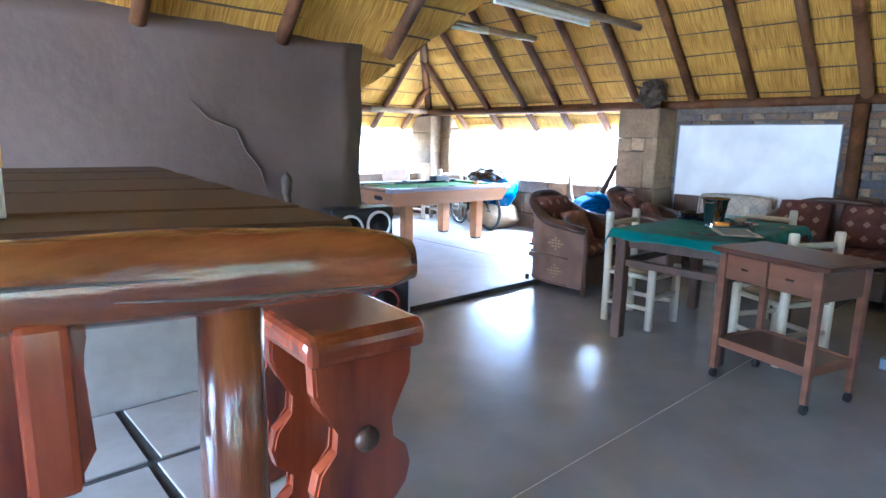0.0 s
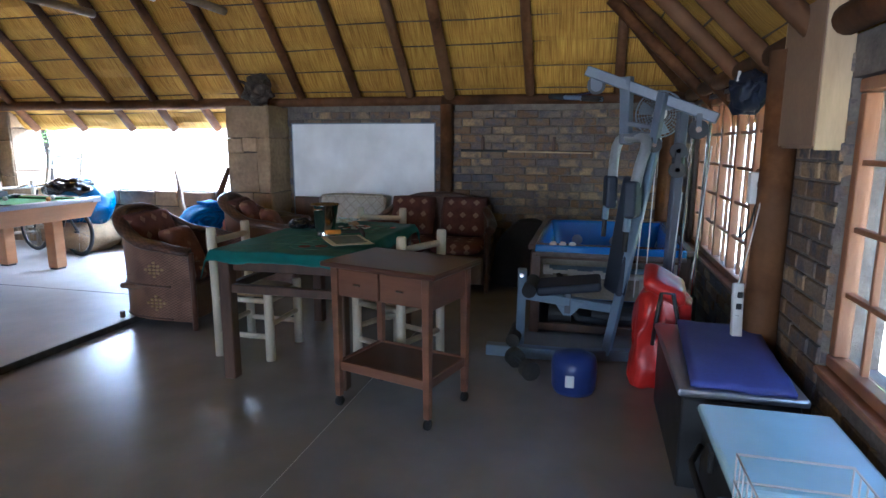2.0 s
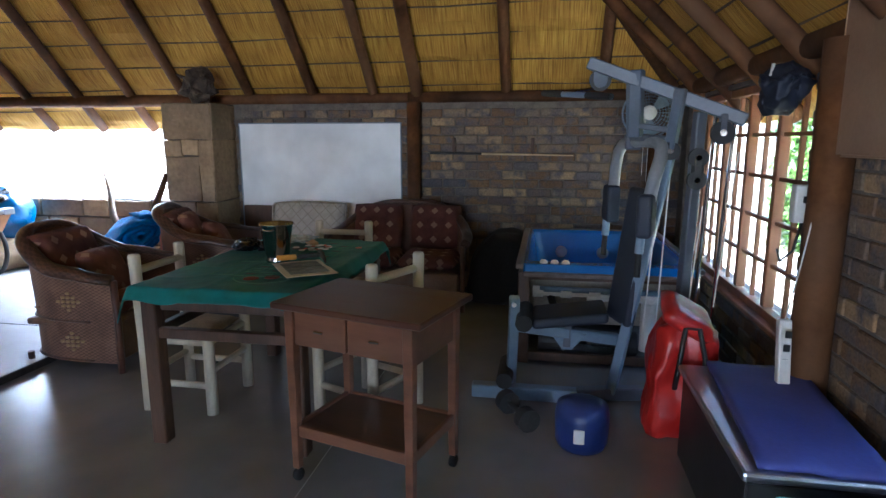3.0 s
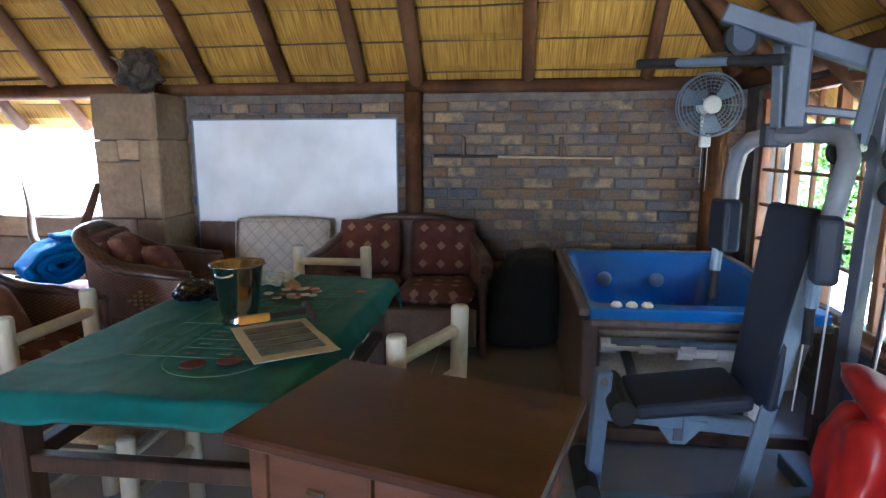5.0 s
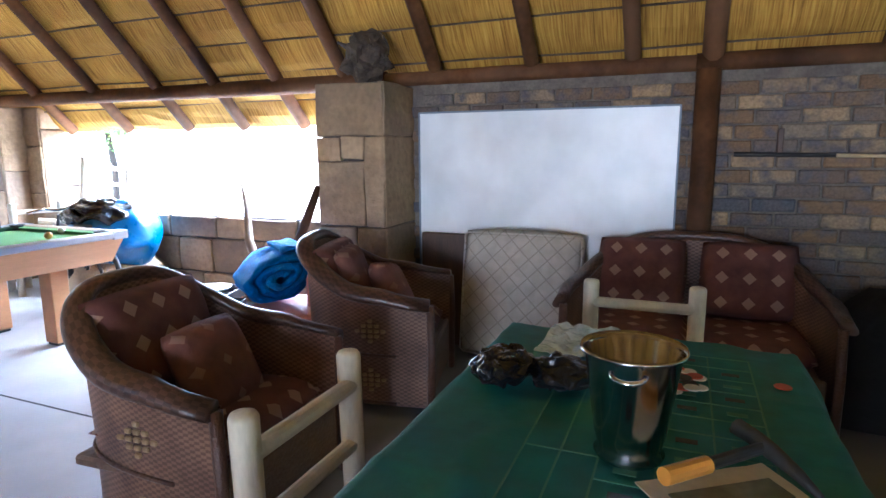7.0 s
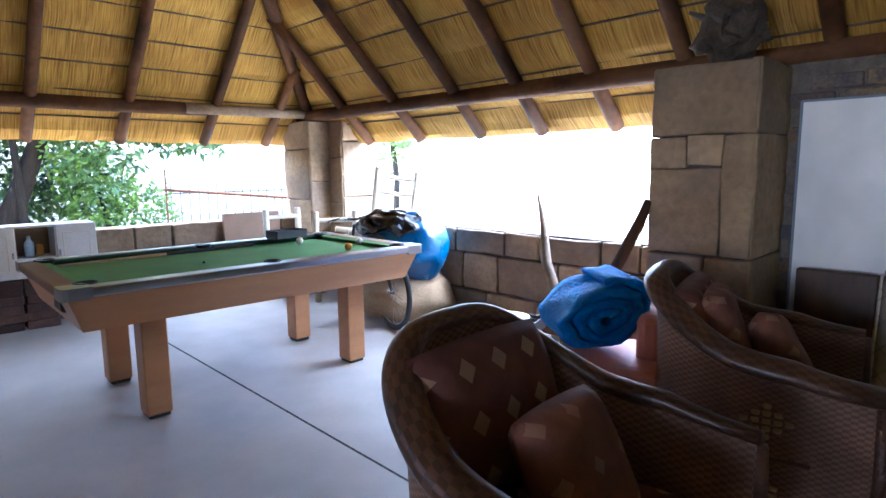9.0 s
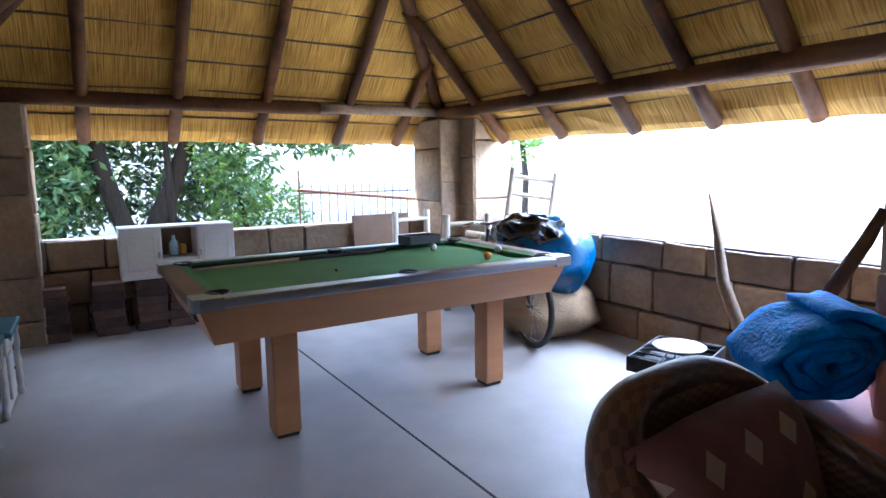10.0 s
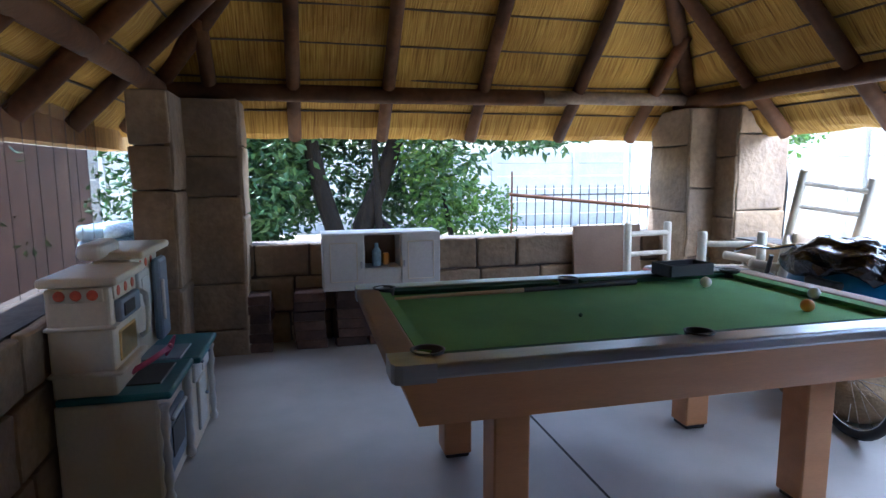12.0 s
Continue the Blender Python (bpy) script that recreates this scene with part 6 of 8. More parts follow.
drum = thing("blue_tub", (4.26, 0.40, 0), "small dark blue plastic tub on the floor", "tub")
bm = bmesh.new()
lathe(bm, [(0.0, 0.0), (0.11, 0.0), (0.125, 0.03), (0.13, 0.16), (0.12, 0.21), (0.06, 0.235), (0.0, 0.235)], n=28)
part("body", bm, mat("dark_blue_plastic", (0.015, 0.03, 0.13), (0.03, 0.05, 0.2), 4, 0.4), drum, smooth=True)
simple_part("label", "white", drum, (-0.127, 0.02, 0.1), (0.01, 0.05, 0.07), 0.003)
db = thing("dumbbell", (4.45, 0.72, 0.06), "black iron dumbbell on the floor", "dumbbell", turn=30)
rod_part("bar", "iron", db, (-0.14, 0, 0), (0.14, 0, 0), 0.014)
for x in (-0.11, 0.11):
    rod_part("plate", "iron", db, (x - 0.03, 0, 0), (x + 0.03, 0, 0), 0.06, n=20)

rb = thing("red_punch_bag", (4.47, -0.08, 0), "red vinyl kit bag with black straps standing upright", "bag")
bm = bmesh.new()
bmesh.ops.create_cube(bm, size=2)
bmesh.ops.subdivide_edges(bm, edges=bm.edges[:], cuts=14, use_grid_fill=True)
for v in bm.verts:
    p = v.co.copy()
    k = (abs(p.x) ** 4 + abs(p.y) ** 4 + abs(p.z) ** 6) ** 0.22
    p /= max(k, 0.2)
    n = noise.noise_vector(p * 1.5)
    n2 = noise.noise_vector(p * 4.5)
    z = 0.295 + p.z * 0.295
    v.co = Vector((p.x * 0.13, p.y * 0.15, z)) + n * 0.03 + n2 * 0.012
    v.co.y += 0.10 * (0.35 - z) if z < 0.35 else -0.05 * (z - 0.35)
    v.co.z = max(v.co.z, 0.0)
part("body", bm, "red_vinyl", rb, smooth=True)
tube_part("strap", "black", rb, [(-0.17, 0.06, 0.3), (-0.2, 0.05, 0.46), (-0.17, 0.03, 0.6), (-0.18, -0.03, 0.6), (-0.2, -0.06, 0.46), (-0.17, -0.06, 0.3)], 0.012, n=6)
bm = bmesh.new()
pillow(bm, 0.30, 0.26, 0.10)
fl = part("flap", bm, "red_vinyl", rb, smooth=True)
fl.matrix_basis = Matrix.Translation((-0.03, 0.0, 0.62)) @ Matrix.Rotation(radians(28), 4, "X") @ Matrix.Rotation(radians(-12), 4, "Y")

# chest, cooler and the mat on it
chest = thing("steel_topped_chest", (3.80, -0.26, 0), "low black chest with a steel lid", "chest")
simple_part("body", "black", chest, (0, 0, 0.20), (0.88, 0.44, 0.40), 0.008)
simple_part("lid", "alu", chest, (0, 0, 0.425), (0.92, 0.48, 0.035), 0.012, segs=2)
matp = thing("folded_exercise_mat", (3.78, -0.29, 0.444), "folded purple-blue exercise mat on the chest", "exercise mat", turn=-4)
bm = bmesh.new()
bmesh.ops.create_grid(bm, x_segments=24, y_segments=10, size=0.5)
for v in bm.verts:
    q = v.co.copy()
    v.co = Vector((q.x * 0.86, q.y * 0.38, 0.03 + 0.008 * noise.noise(Vector((q.x * 5, q.y * 4, 1))) + (0.03 * max(0, q.x - 0.35)) - 0.10 * max(0, -q.x - 0.42)))
pm = part("upper_fold", bm, "purple", matp, smooth=True)
sm = pm.modifiers.new("thick", "SOLIDIFY")
sm.thickness = 0.02
simple_part("lower_fold", "purple", matp, (0.02, 0.0, 0.009), (0.80, 0.36, 0.016), 0.007, segs=2)
cool = thing("cool_box", (2.96, -0.31, 0), "black cool box with a pale lid coloured by the reflected sky", "cool box")
simple_part("body", "black", cool, (0, 0, 0.195), (0.56, 0.42, 0.39), 0.015, segs=2)
simple_part("lid", "lid_white", cool, (0, 0, 0.41), (0.60, 0.46, 0.04), 0.015, label="pale lid coloured by the reflected sky", segs=2)
simple_part("latch", "black", cool, (0.0, 0.235, 0.36), (0.07, 0.02, 0.08), 0.006)
tube_part("carry_handle", "black", cool, [(0.2, 0.225, 0.30), (0.12, 0.27, 0.27), (-0.12, 0.27, 0.27), (-0.2, 0.225, 0.30)], 0.013)
crt = thing("wire_basket", (2.42, -0.20, 0.42), "white wire basket on a dark cabinet", "wire basket")
for z in (0.0, 0.08, 0.16):
    tube_part("hoop", "white", crt, [(0.16, 0.14, z), (-0.16, 0.14, z), (-0.16, -0.14, z), (0.16, -0.14, z)], 0.004, n=6, closed=True)
for i in range(9):
    x = -0.16 + 0.04 * i
    tube_part("wire", "white", crt, [(x, 0.14, 0.16), (x, 0.14, 0.0), (x, -0.14, 0.0), (x, -0.14, 0.16)], 0.003, n=5)
cab2 = thing("dark_low_cabinet", (2.34, -0.26, 0), "dark low cabinet under the window", "cabinet")
simple_part("body", "darkwood", cab2, (0, 0, 0.20), (0.58, 0.44, 0.40), 0.008)
simple_part("top", "black", cab2, (0, 0, 0.408), (0.60, 0.46, 0.016), 0.004)

# ---- south wall with its windows ----
SW = -0.60
WIN = [(4.56, 7.06, 0.46, 1.79), (2.05, 3.6, 0.50, 1.66), (-1.6, 0.6, 0.50, 1.66)]


def south_piece(name, x0, x1, z0, z1):
    return slab(name, (x0, SW - 0.22, z0), (x1, SW, z1), "mortar", "dark stock brick wall", "wall")


cols = [(7.06, 7.35), (3.6, 4.56), (0.6, 2.05), (-4.2, -1.6)]
south = [south_piece("wall_south", a, b, 0, 1.82) for a, b in cols]
south += [south_piece("wall_south_sill", a, b, 0, z0) for a, b, z0, z1 in WIN]
south += [south_piece("wall_south_head", a, b, z1, 1.82) for a, b, z0, z1 in WIN]


def casement(x0, x1, z0, z1, units, cols_, rows_, nm, label):
    """A timber window: outer frame, sill, and casements with glazing bars and panes."""
    wn_ = thing(nm, (0, 0, 0), label, "window", kind="structure")
    y = SW - 0.06
    simple_part("window_frame", "meranti", wn_, ((x0 + x1) / 2, y, z1 - 0.03), (x1 - x0, 0.07, 0.05), 0.004)
    simple_part("window_frame", "meranti", wn_, ((x0 + x1) / 2, y, z0 + 0.03), (x1 - x0, 0.07, 0.05), 0.004)
    simple_part("window_sill", "meranti", wn_, ((x0 + x1) / 2, SW - 0.03, z0 - 0.012), (x1 - x0, 0.1, 0.03), 0.006)
    uw = (x1 - x0) / units
    for i in range(units + 1):
        simple_part("mullion", "meranti", wn_, (min(max(x0 + uw * i, x0 + 0.03), x1 - 0.03), y, (z0 + z1) / 2), (0.052, 0.06, z1 - z0 - 0.12), 0.004)
    for i in range(units):
        a, b = x0 + uw * i + 0.035, x0 + uw * (i + 1) - 0.035
        for j in range(1, cols_):
            x = a + (b - a) * j / cols_
            simple_part("glazing_bar", "meranti", wn_, (x, y, (z0 + z1) / 2), (0.02, 0.028, z1 - z0 - 0.12), 0.003)
        for j in range(1, rows_):
            z = z0 + 0.06 + (z1 - z0 - 0.12) * j / rows_
            simple_part("glazing_bar", "meranti", wn_, ((a + b) / 2, y, z), (b - a, 0.031, 0.022), 0.003)
        bm = bmesh.new()
        box(bm, (0, 0, 0), (b - a, 0.004, z1 - z0 - 0.12))
        gl = part("pane", bm, "glass", wn_)
        gl.location = ((a + b) / 2, y - 0.012, (z0 + z1) / 2)
        gl.visible_shadow = False
    return wn_


casement(*WIN[0], 5, 2, 5, "window_1", "red-brown timber casement window with small panes")
casement(*WIN[1], 3, 2, 4, "window_2", "red-brown timber casement window with small panes")
casement(*WIN[2], 3, 2, 4, "window_3", "red-brown timber casement window with small panes")
post_s = thing("south_post", (4.14, SW + 0.085, 0), "dark round timber post against the wall", "post", kind="structure")
tube_part("trunk", "pole", post_s, [(0, 0, 0), (0.004, 0.004, 0.6), (-0.004, 0, 1.2), (0, 0, 1.84)], [0.085, 0.08, 0.075, 0.078], n=16)

wc = thing("wall_cabinet", (3.86, SW + 0.07, 1.69), "brown wall cabinet with pale pine ends", "wall cabinet")
simple_part("carcass", "board", wc, (0, -0.02, 0), (0.50, 0.09, 0.60), 0.004)
for x in (-0.252, 0.252):
    simple_part("end_panel", "pine", wc, (x, -0.015, 0), (0.012, 0.105, 0.61), 0.003, label="pale pine end board")
simple_part("door", "board", wc, (0, 0.033, 0), (0.48, 0.014, 0.58), 0.003)
mb = thing("meter_box", (4.25, SW + 0.13, 1.19), "small white electrical switch box", "switch box")
simple_part("case", "white", mb, (0, 0, 0), (0.06, 0.09, 0.16), 0.008, segs=2)
simple_part("switch", "black", mb, (-0.034, 0, 0.02), (0.01, 0.03, 0.03), 0.003)
tube_part("cable", "black", mb, [(0, 0, -0.08), (-0.02, 0.03, -0.2), (0.05, 0.05, -0.26), (0.12, 0.04, -0.22)], 0.006, n=6)
rod_part("conduit", "pvc", mb, (0, -0.02, 0.08), (0, -0.04, 0.6), 0.005, n=8)
sb = thing("socket_box", (4.33, SW + 0.026, 1.39), "white plastic socket box", "socket")
simple_part("case", "white", sb, (0, 0, 0), (0.07, 0.05, 0.12), 0.006)
ps = thing("power_strip", (4.06, SW + 0.22, 0.59), "white multi-plug strip hanging on its cord", "power strip")
simple_part("body", "white", ps, (0, 0, 0), (0.045, 0.05, 0.28), 0.008, Matrix.Rotation(radians(10), 3, "Y"), segs=2)
for k in range(4):
    simple_part("outlet", "black", ps, (-0.026 - 0.006 * (k - 1.5), 0, -0.09 + 0.06 * k), (0.006, 0.025, 0.03), 0.002)
tube_part("cord", "white", ps, [(0.02, 0, 0.13), (0.03, -0.04, 0.35), (0.05, -0.08, 0.6)], 0.0035, n=6)

# ---- pool table ----
PX, PY = 5.41, 6.30
FZ = FLOOR_N
pt = thing("pool_table", (PX, PY, FZ), "beech-laminate pool table with green cloth and metal rails", "pool table", turn=-0.6)
L2, W2p, HT = 1.035, 0.60, 0.755
simple_part("bed", "baize", pt, (0, 0, HT - 0.045), (2 * L2 - 0.2, 2 * W2p - 0.2, 0.03), 0.002, label="green baize playing surface")
bm = bmesh.new()
lo_, hi_ = HT - 0.215, HT - 0.035
ins = 0.09
a = [bm.verts.new((sx * (L2 - ins), sy * (W2p - ins), lo_)) for sx, sy in ((-1, -1), (1, -1), (1, 1), (-1, 1))]
b = [bm.verts.new((sx * (L2 - 0.025), sy * (W2p - 0.025), hi_)) for sx, sy in ((-1, -1), (1, -1), (1, 1), (-1, 1))]
for i in range(4):
    bm.faces.new((a[i], a[(i + 1) % 4], b[(i + 1) % 4], b[i]))
bm.faces.new(a)
part("apron", bm, "laminate", pt, "beech-laminate tapered apron")
for sy in (-1, 1):
    rl = simple_part("long_rail", "alu", pt, (0, sy * (W2p - 0.05), HT - 0.02), (2 * L2 - 0.24, 0.10, 0.045), 0.010, segs=2)
    for sx in (-1, 1):
        bm = bmesh.new()
        x0, x1 = (0.06, L2 - 0.16)
        prism(bm, [(W2p - 0.10, HT - 0.03), (W2p - 0.10, HT - 0.002), (W2p - 0.145, HT - 0.008), (W2p - 0.13, HT - 0.03)], x0, x1, "X")
        for v in bm.verts:
            v.co.x *= sx
            v.co.y *= sy
        part("cushion_rubber", bm, "baize_dark", pt, "dark green rail cushion")
for sx in (-1, 1):
    simple_part("short_rail", "board", pt, (sx * (L2 - 0.05), 0, HT - 0.02), (0.10, 2 * W2p - 0.24, 0.045), 0.010, label="brown end rail", segs=2)
    bm = bmesh.new()
    prism(bm, [(L2 - 0.10, HT - 0.03), (L2 - 0.10, HT - 0.002), (L2 - 0.145, HT - 0.008), (L2 - 0.13, HT - 0.03)], -(W2p - 0.16), W2p - 0.16, "Y")
    for v in bm.verts:
        v.co.x *= sx
    part("cushion_rubber", bm, "baize", pt)
    for sy in (-1, 1):
        bm = bmesh.new()
        prism(bm, [(L2 - 0.125, W2p), (L2 - 0.03, W2p), (L2 - 0.008, W2p - 0.008), (L2, W2p - 0.03), (L2, W2p - 0.125), (L2 - 0.10, W2p - 0.125), (L2 - 0.125, W2p - 0.10)], HT - 0.05, HT + 0.006)
        for v in bm.verts:
            v.co.x *= sx
            v.co.y *= sy
        part("corner_cap", bm, "alu", pt, "bright metal corner cap")
        bm = bmesh.new()
        lathe(bm, [(0.0, -0.06), (0.04, -0.06), (0.048, 0.001), (0.053, 0.009), (0.043, 0.009), (0.038, -0.05), (0.0, -0.055)], (sx * (L2 - 0.125), sy * (W2p - 0.125), HT), n=22)
        part("pocket", bm, "black", pt, smooth=True)
        lg = simple_part("leg", "laminate", pt, (sx * 0.615, sy * 0.345, 0.275), (0.125, 0.125, 0.51), 0.006)
        simple_part("foot", "black", lg, (0, 0, -0.265), (0.105, 0.105, 0.02), 0.004)
for sy in (-1, 1):
    bm = bmesh.new()
    lathe(bm, [(0.0, -0.06), (0.04, -0.06), (0.046, 0.001), (0.05, 0.007), (0.042, 0.007), (0.036, -0.05), (0.0, -0.055)], (0, sy * (W2p - 0.105), HT), n=22)
    part("pocket", bm, "black", pt, smooth=True)
simple_part("ball_return", "black", pt, (-L2 + 0.06, -0.25, HT - 0.12), (0.03, 0.16, 0.06), 0.01)
ZB = FZ + HT - 0.03
pc = thing("pool_cue", (4.98, 6.66, ZB), "pool cue lying along the cushion", "pool cue", turn=1.5)
rod_part("shaft", "pine", pc, (-0.45, 0, 0.014), (0.15, 0, 0.016), 0.006, 0.011)
rod_part("butt", "black", pc, (0.15, 0, 0.016), (0.75, 0.02, 0.018), 0.011, 0.016)
for (x, y), m, lab in (((6.02, 6.56), "white", "white cue ball on the green cloth"), ((6.08, 6.04), "orange", "orange pool ball on the green cloth"), ((6.30, 6.22), "white", "pale pool ball on the green cloth"), ((5.18, 6.2), "baize_dark", "dark green chalk crumb on cloth")):
    bm = bmesh.new()
    r = 0.026 if m != "baize_dark" else 0.008
    bmesh.ops.create_uvsphere(bm, u_segments=20, v_segments=12, radius=r)
    ob = part("pool_ball" if r > 0.01 else "chalk", bm, m, smooth=True)
    ob.location = (x, y, ZB + r)
    tagged(ob, lab, "pool ball" if r > 0.01 else "chalk", "pool balls" if r > 0.01 else "")
tray = thing("ball_tray", (6.02, 6.74, ZB + 0.03), "black open ball tray resting on the rail", "tray", turn=4)
simple_part("base", "black", tray, (0, 0, 0.01), (0.26, 0.14, 0.015), 0.004)
for y in (-0.07, 0.07):
    simple_part("side", "black", tray, (0, y, 0.035), (0.26, 0.012, 0.06), 0.004)
for x in (-0.125, 0.125):
    simple_part("end", "black", tray, (x, 0, 0.035), (0.012, 0.14, 0.06), 0.004)

# ---- toy kitchen ----
toy = thing("toy_kitchen", (3.43, 6.93, FZ), "cream plastic toy kitchen with teal worktop", "toy kitchen", turn=-2)
simple_part("oven_unit", "cream", toy, (0, -0.21, 0.215), (0.36, 0.40, 0.43), 0.012, segs=2)
simple_part("sink_unit", "cream", toy, (0.03, 0.2, 0.215), (0.36, 0.40, 0.43), 0.012, segs=2)
simple_part("worktop", "teal", toy, (0.03, -0.2, 0.445), (0.40, 0.44, 0.028), 0.012, segs=2)
simple_part("worktop", "teal", toy, (0.06, 0.22, 0.445), (0.40, 0.44, 0.03), 0.012, segs=2)
simple_part("sink", "greyblue", toy, (0.05, 0.12, 0.455), (0.26, 0.24, 0.02), 0.008)
simple_part("hob", "black", toy, (0.06, -0.18, 0.458), (0.22, 0.26, 0.012), 0.004)
ov = simple_part("oven_door", "greyblue", toy, (0.186, -0.21, 0.21), (0.02, 0.30, 0.26), 0.01, segs=2)
simple_part("oven_window", "black", ov, (0.012, 0, 0.0), (0.006, 0.2, 0.13), 0.004)
simple_part("oven_handle", "white", ov, (0.02, 0, 0.105), (0.02, 0.24, 0.016), 0.006)
for y in (-0.405, -0.015, 0.39):
    bm = bmesh.new()
    lathe(bm, [(0.014, 0.0), (0.022, 0.02), (0.012, 0.05), (0.020, 0.10), (0.013, 0.16), (0.019, 0.2), (0.011, 0.25), (0.020, 0.32), (0.014, 0.37), (0.022, 0.40), (0.0, 0.405)], n=14)
    tp = part("turned_post", bm, "white", toy, smooth=True)
    tp.location = (0.2 + (0.03 if y > 0 else 0), y, 0.01)
for y, z, h, m in ((0.19, 0.19, 0.24, "white"), (0.12, 0.37, 0.09, "white"), (0.30, 0.37, 0.09, "white")):
    dd = simple_part("door", m, toy, (0.215, y, z), (0.02, 0.16, h), 0.008, label="white panelled door", segs=2)
    simple_part("knob", "greyblue", dd, (0.016, 0.05, 0.02), (0.016, 0.016, 0.016), 0.005)
# towers
simple_part("tower", "cream", toy, (-0.07, -0.24, 0.66), (0.22, 0.32, 0.42), 0.012, segs=2)
simple_part("tower", "cream", toy, (-0.08, 0.21, 0.68), (0.16, 0.42, 0.46), 0.012, segs=2)
for c, s in (((-0.06, -0.24, 0.895), (0.27, 0.37, 0.035)), ((-0.06, 0.20, 0.935), (0.24, 0.46, 0.035)), ((-0.065, -0.24, 0.72), (0.25, 0.345, 0.018)), ((-0.06, -0.24, 0.545), (0.26, 0.355, 0.018))):
    simple_part("moulding", "cream", toy, c, s, 0.012, segs=2)
simple_part("arch_top", "white", toy, (-0.12, 0.0, 0.965), (0.10, 0.26, 0.07), 0.03, segs=3)
for c, s in (((-0.07, -0.404, 0.845), (0.18, 0.008, 0.05)), ((0.043, -0.24, 0.845), (0.008, 0.26, 0.05)), ((0.003, 0.2, 0.875), (0.008, 0.34, 0.05))):
    fr = simple_part("fruit_border", "paper", toy, c, s, 0.002, label="printed fruit border")
    for k in (-1, 0, 1):
        long_x = s[0] > s[1]
        off = 0.055 * k if long_x else 0.085 * k
        bm = bmesh.new()
        bmesh.ops.create_uvsphere(bm, u_segments=12, v_segments=8, radius=0.02)
        for v in bm.verts:
            if long_x:
                v.co.y *= 0.2
            else:
                v.co.x *= 0.2
        ap = part("fruit", bm, "apple", fr, smooth=True)
        ap.location = (off, -0.004, 0) if long_x else (0.004, off, 0)
mw = simple_part("microwave", "greyblue", toy, (0.05, -0.24, 0.77), (0.03, 0.24, 0.085), 0.01, segs=2)
simple_part("glass", "black", mw, (0.016, -0.03, 0), (0.006, 0.13, 0.05), 0.004)
simple_part("alcove", "gold", toy, (0.042, -0.24, 0.63), (0.01, 0.2, 0.12), 0.006, label="yellow recessed panel")
wd = simple_part("wall_door", "white", toy, (0.01, 0.12, 0.765), (0.02, 0.17, 0.17), 0.008, segs=2)
simple_part("panel", "white", wd, (0.012, 0, 0), (0.006, 0.11, 0.11), 0.004)
fg = simple_part("fridge_door", "greyblue", toy, (0.03, 0.33, 0.68), (0.04, 0.16, 0.40), 0.02, segs=2)
simple_part("handle", "white", fg, (0.028, -0.06, 0), (0.014, 0.014, 0.2), 0.005)
tube_part("telephone", "white", toy, [(0.045, -0.085, 0.60), (0.075, -0.08, 0.62), (0.08, -0.08, 0.70), (0.075, -0.08, 0.78), (0.045, -0.085, 0.80)], 0.012)
wand = thing("toy_wand", (3.53, 6.83, FZ + 0.475), "pink plastic toy wand lying on the worktop", "toy")
tube_part("stick", "magenta", wand, [(-0.1, -0.16, 0.0), (-0.02, 0.0, 0.02), (0.03, 0.1, 0.04)], 0.012)
for i in range(5):
    a = i * math.tau / 5
    rod_part("point", "magenta", wand, (0.035, 0.11, 0.045), (0.035 + 0.02 * math.cos(a), 0.11 + 0.045 * math.sin(a), 0.045 + 0.045 * math.cos(a)), 0.014, 0.005, 8)
bot = thing("bottle_pack", (2.95, 8.52, 0.80), "shrink-wrapped pack of pale blue bottles on the wall", "bottles", turn=-14)
for i in range(8):
    bm = bmesh.new()
    lathe(bm, [(0.0, 0.0), (0.045, 0.0), (0.05, 0.02), (0.047, 0.15), (0.05, 0.2), (0.03, 0.26), (0.015, 0.29), (0.015, 0.31), (0.0, 0.31)], n=16)
    bb = part("bottle", bm, "clear_blue", bot, smooth=True)
    bb.matrix_basis = Matrix.Translation((0, -0.15 + 0.1 * (i % 4), 0.05 + 0.098 * (i // 4))) @ Matrix.Rotation(radians(90), 4, "Y") @ Matrix.Translation((0, 0, -0.15))

# ---- north side of the pool area ----
kc = thing("white_wall_unit", (4.73, 8.54, 0.47), "white two-door kitchen wall unit standing on stacked bricks", "cupboard")
simple_part("carcass_top", "white", kc, (0, 0, 0.41), (0.86, 0.26, 0.018), 0.002)
simple_part("carcass_base", "white", kc, (0, 0, 0.009), (0.86, 0.26, 0.018), 0.002)
simple_part("carcass_back", "board", kc, (0, 0.12, 0.21), (0.84, 0.012, 0.40), 0)
simple_part("middle_shelf", "white", kc, (0, 0, 0.15), (0.27, 0.24, 0.018), 0.002)
simple_part("lower_front", "white", kc, (0, -0.12, 0.085), (0.27, 0.016, 0.13), 0.002)
for sx in (-1, 1):
    for xx in (0.139, 0.421):
        simple_part("carcass_side", "white", kc, (sx * xx, 0, 0.21), (0.018, 0.25, 0.39), 0.002)
    dr = simple_part("door", "white", kc, (sx * 0.283, -0.137, 0.21), (0.29, 0.018, 0.41), 0.004)
    for s, c in (((0.19, 0.006, 0.008), (0, -0.01, 0.14)), ((0.19, 0.006, 0.008), (0, -0.01, -0.14)), ((0.008, 0.006, 0.28), (-0.095, -0.01, 0)), ((0.008, 0.006, 0.28), (0.095, -0.01, 0))):
        simple_part("door_moulding", "cream", dr, c, s, 0.002)
    simple_part("door_handle", "alu", dr, (-sx * 0.125, -0.018, -0.02), (0.014, 0.016, 0.05), 0.004)
jr = thing("blue_bottle", (4.70, 8.52, 0.63), "small blue bottle inside the open shelf", "bottle")
bm = bmesh.new()
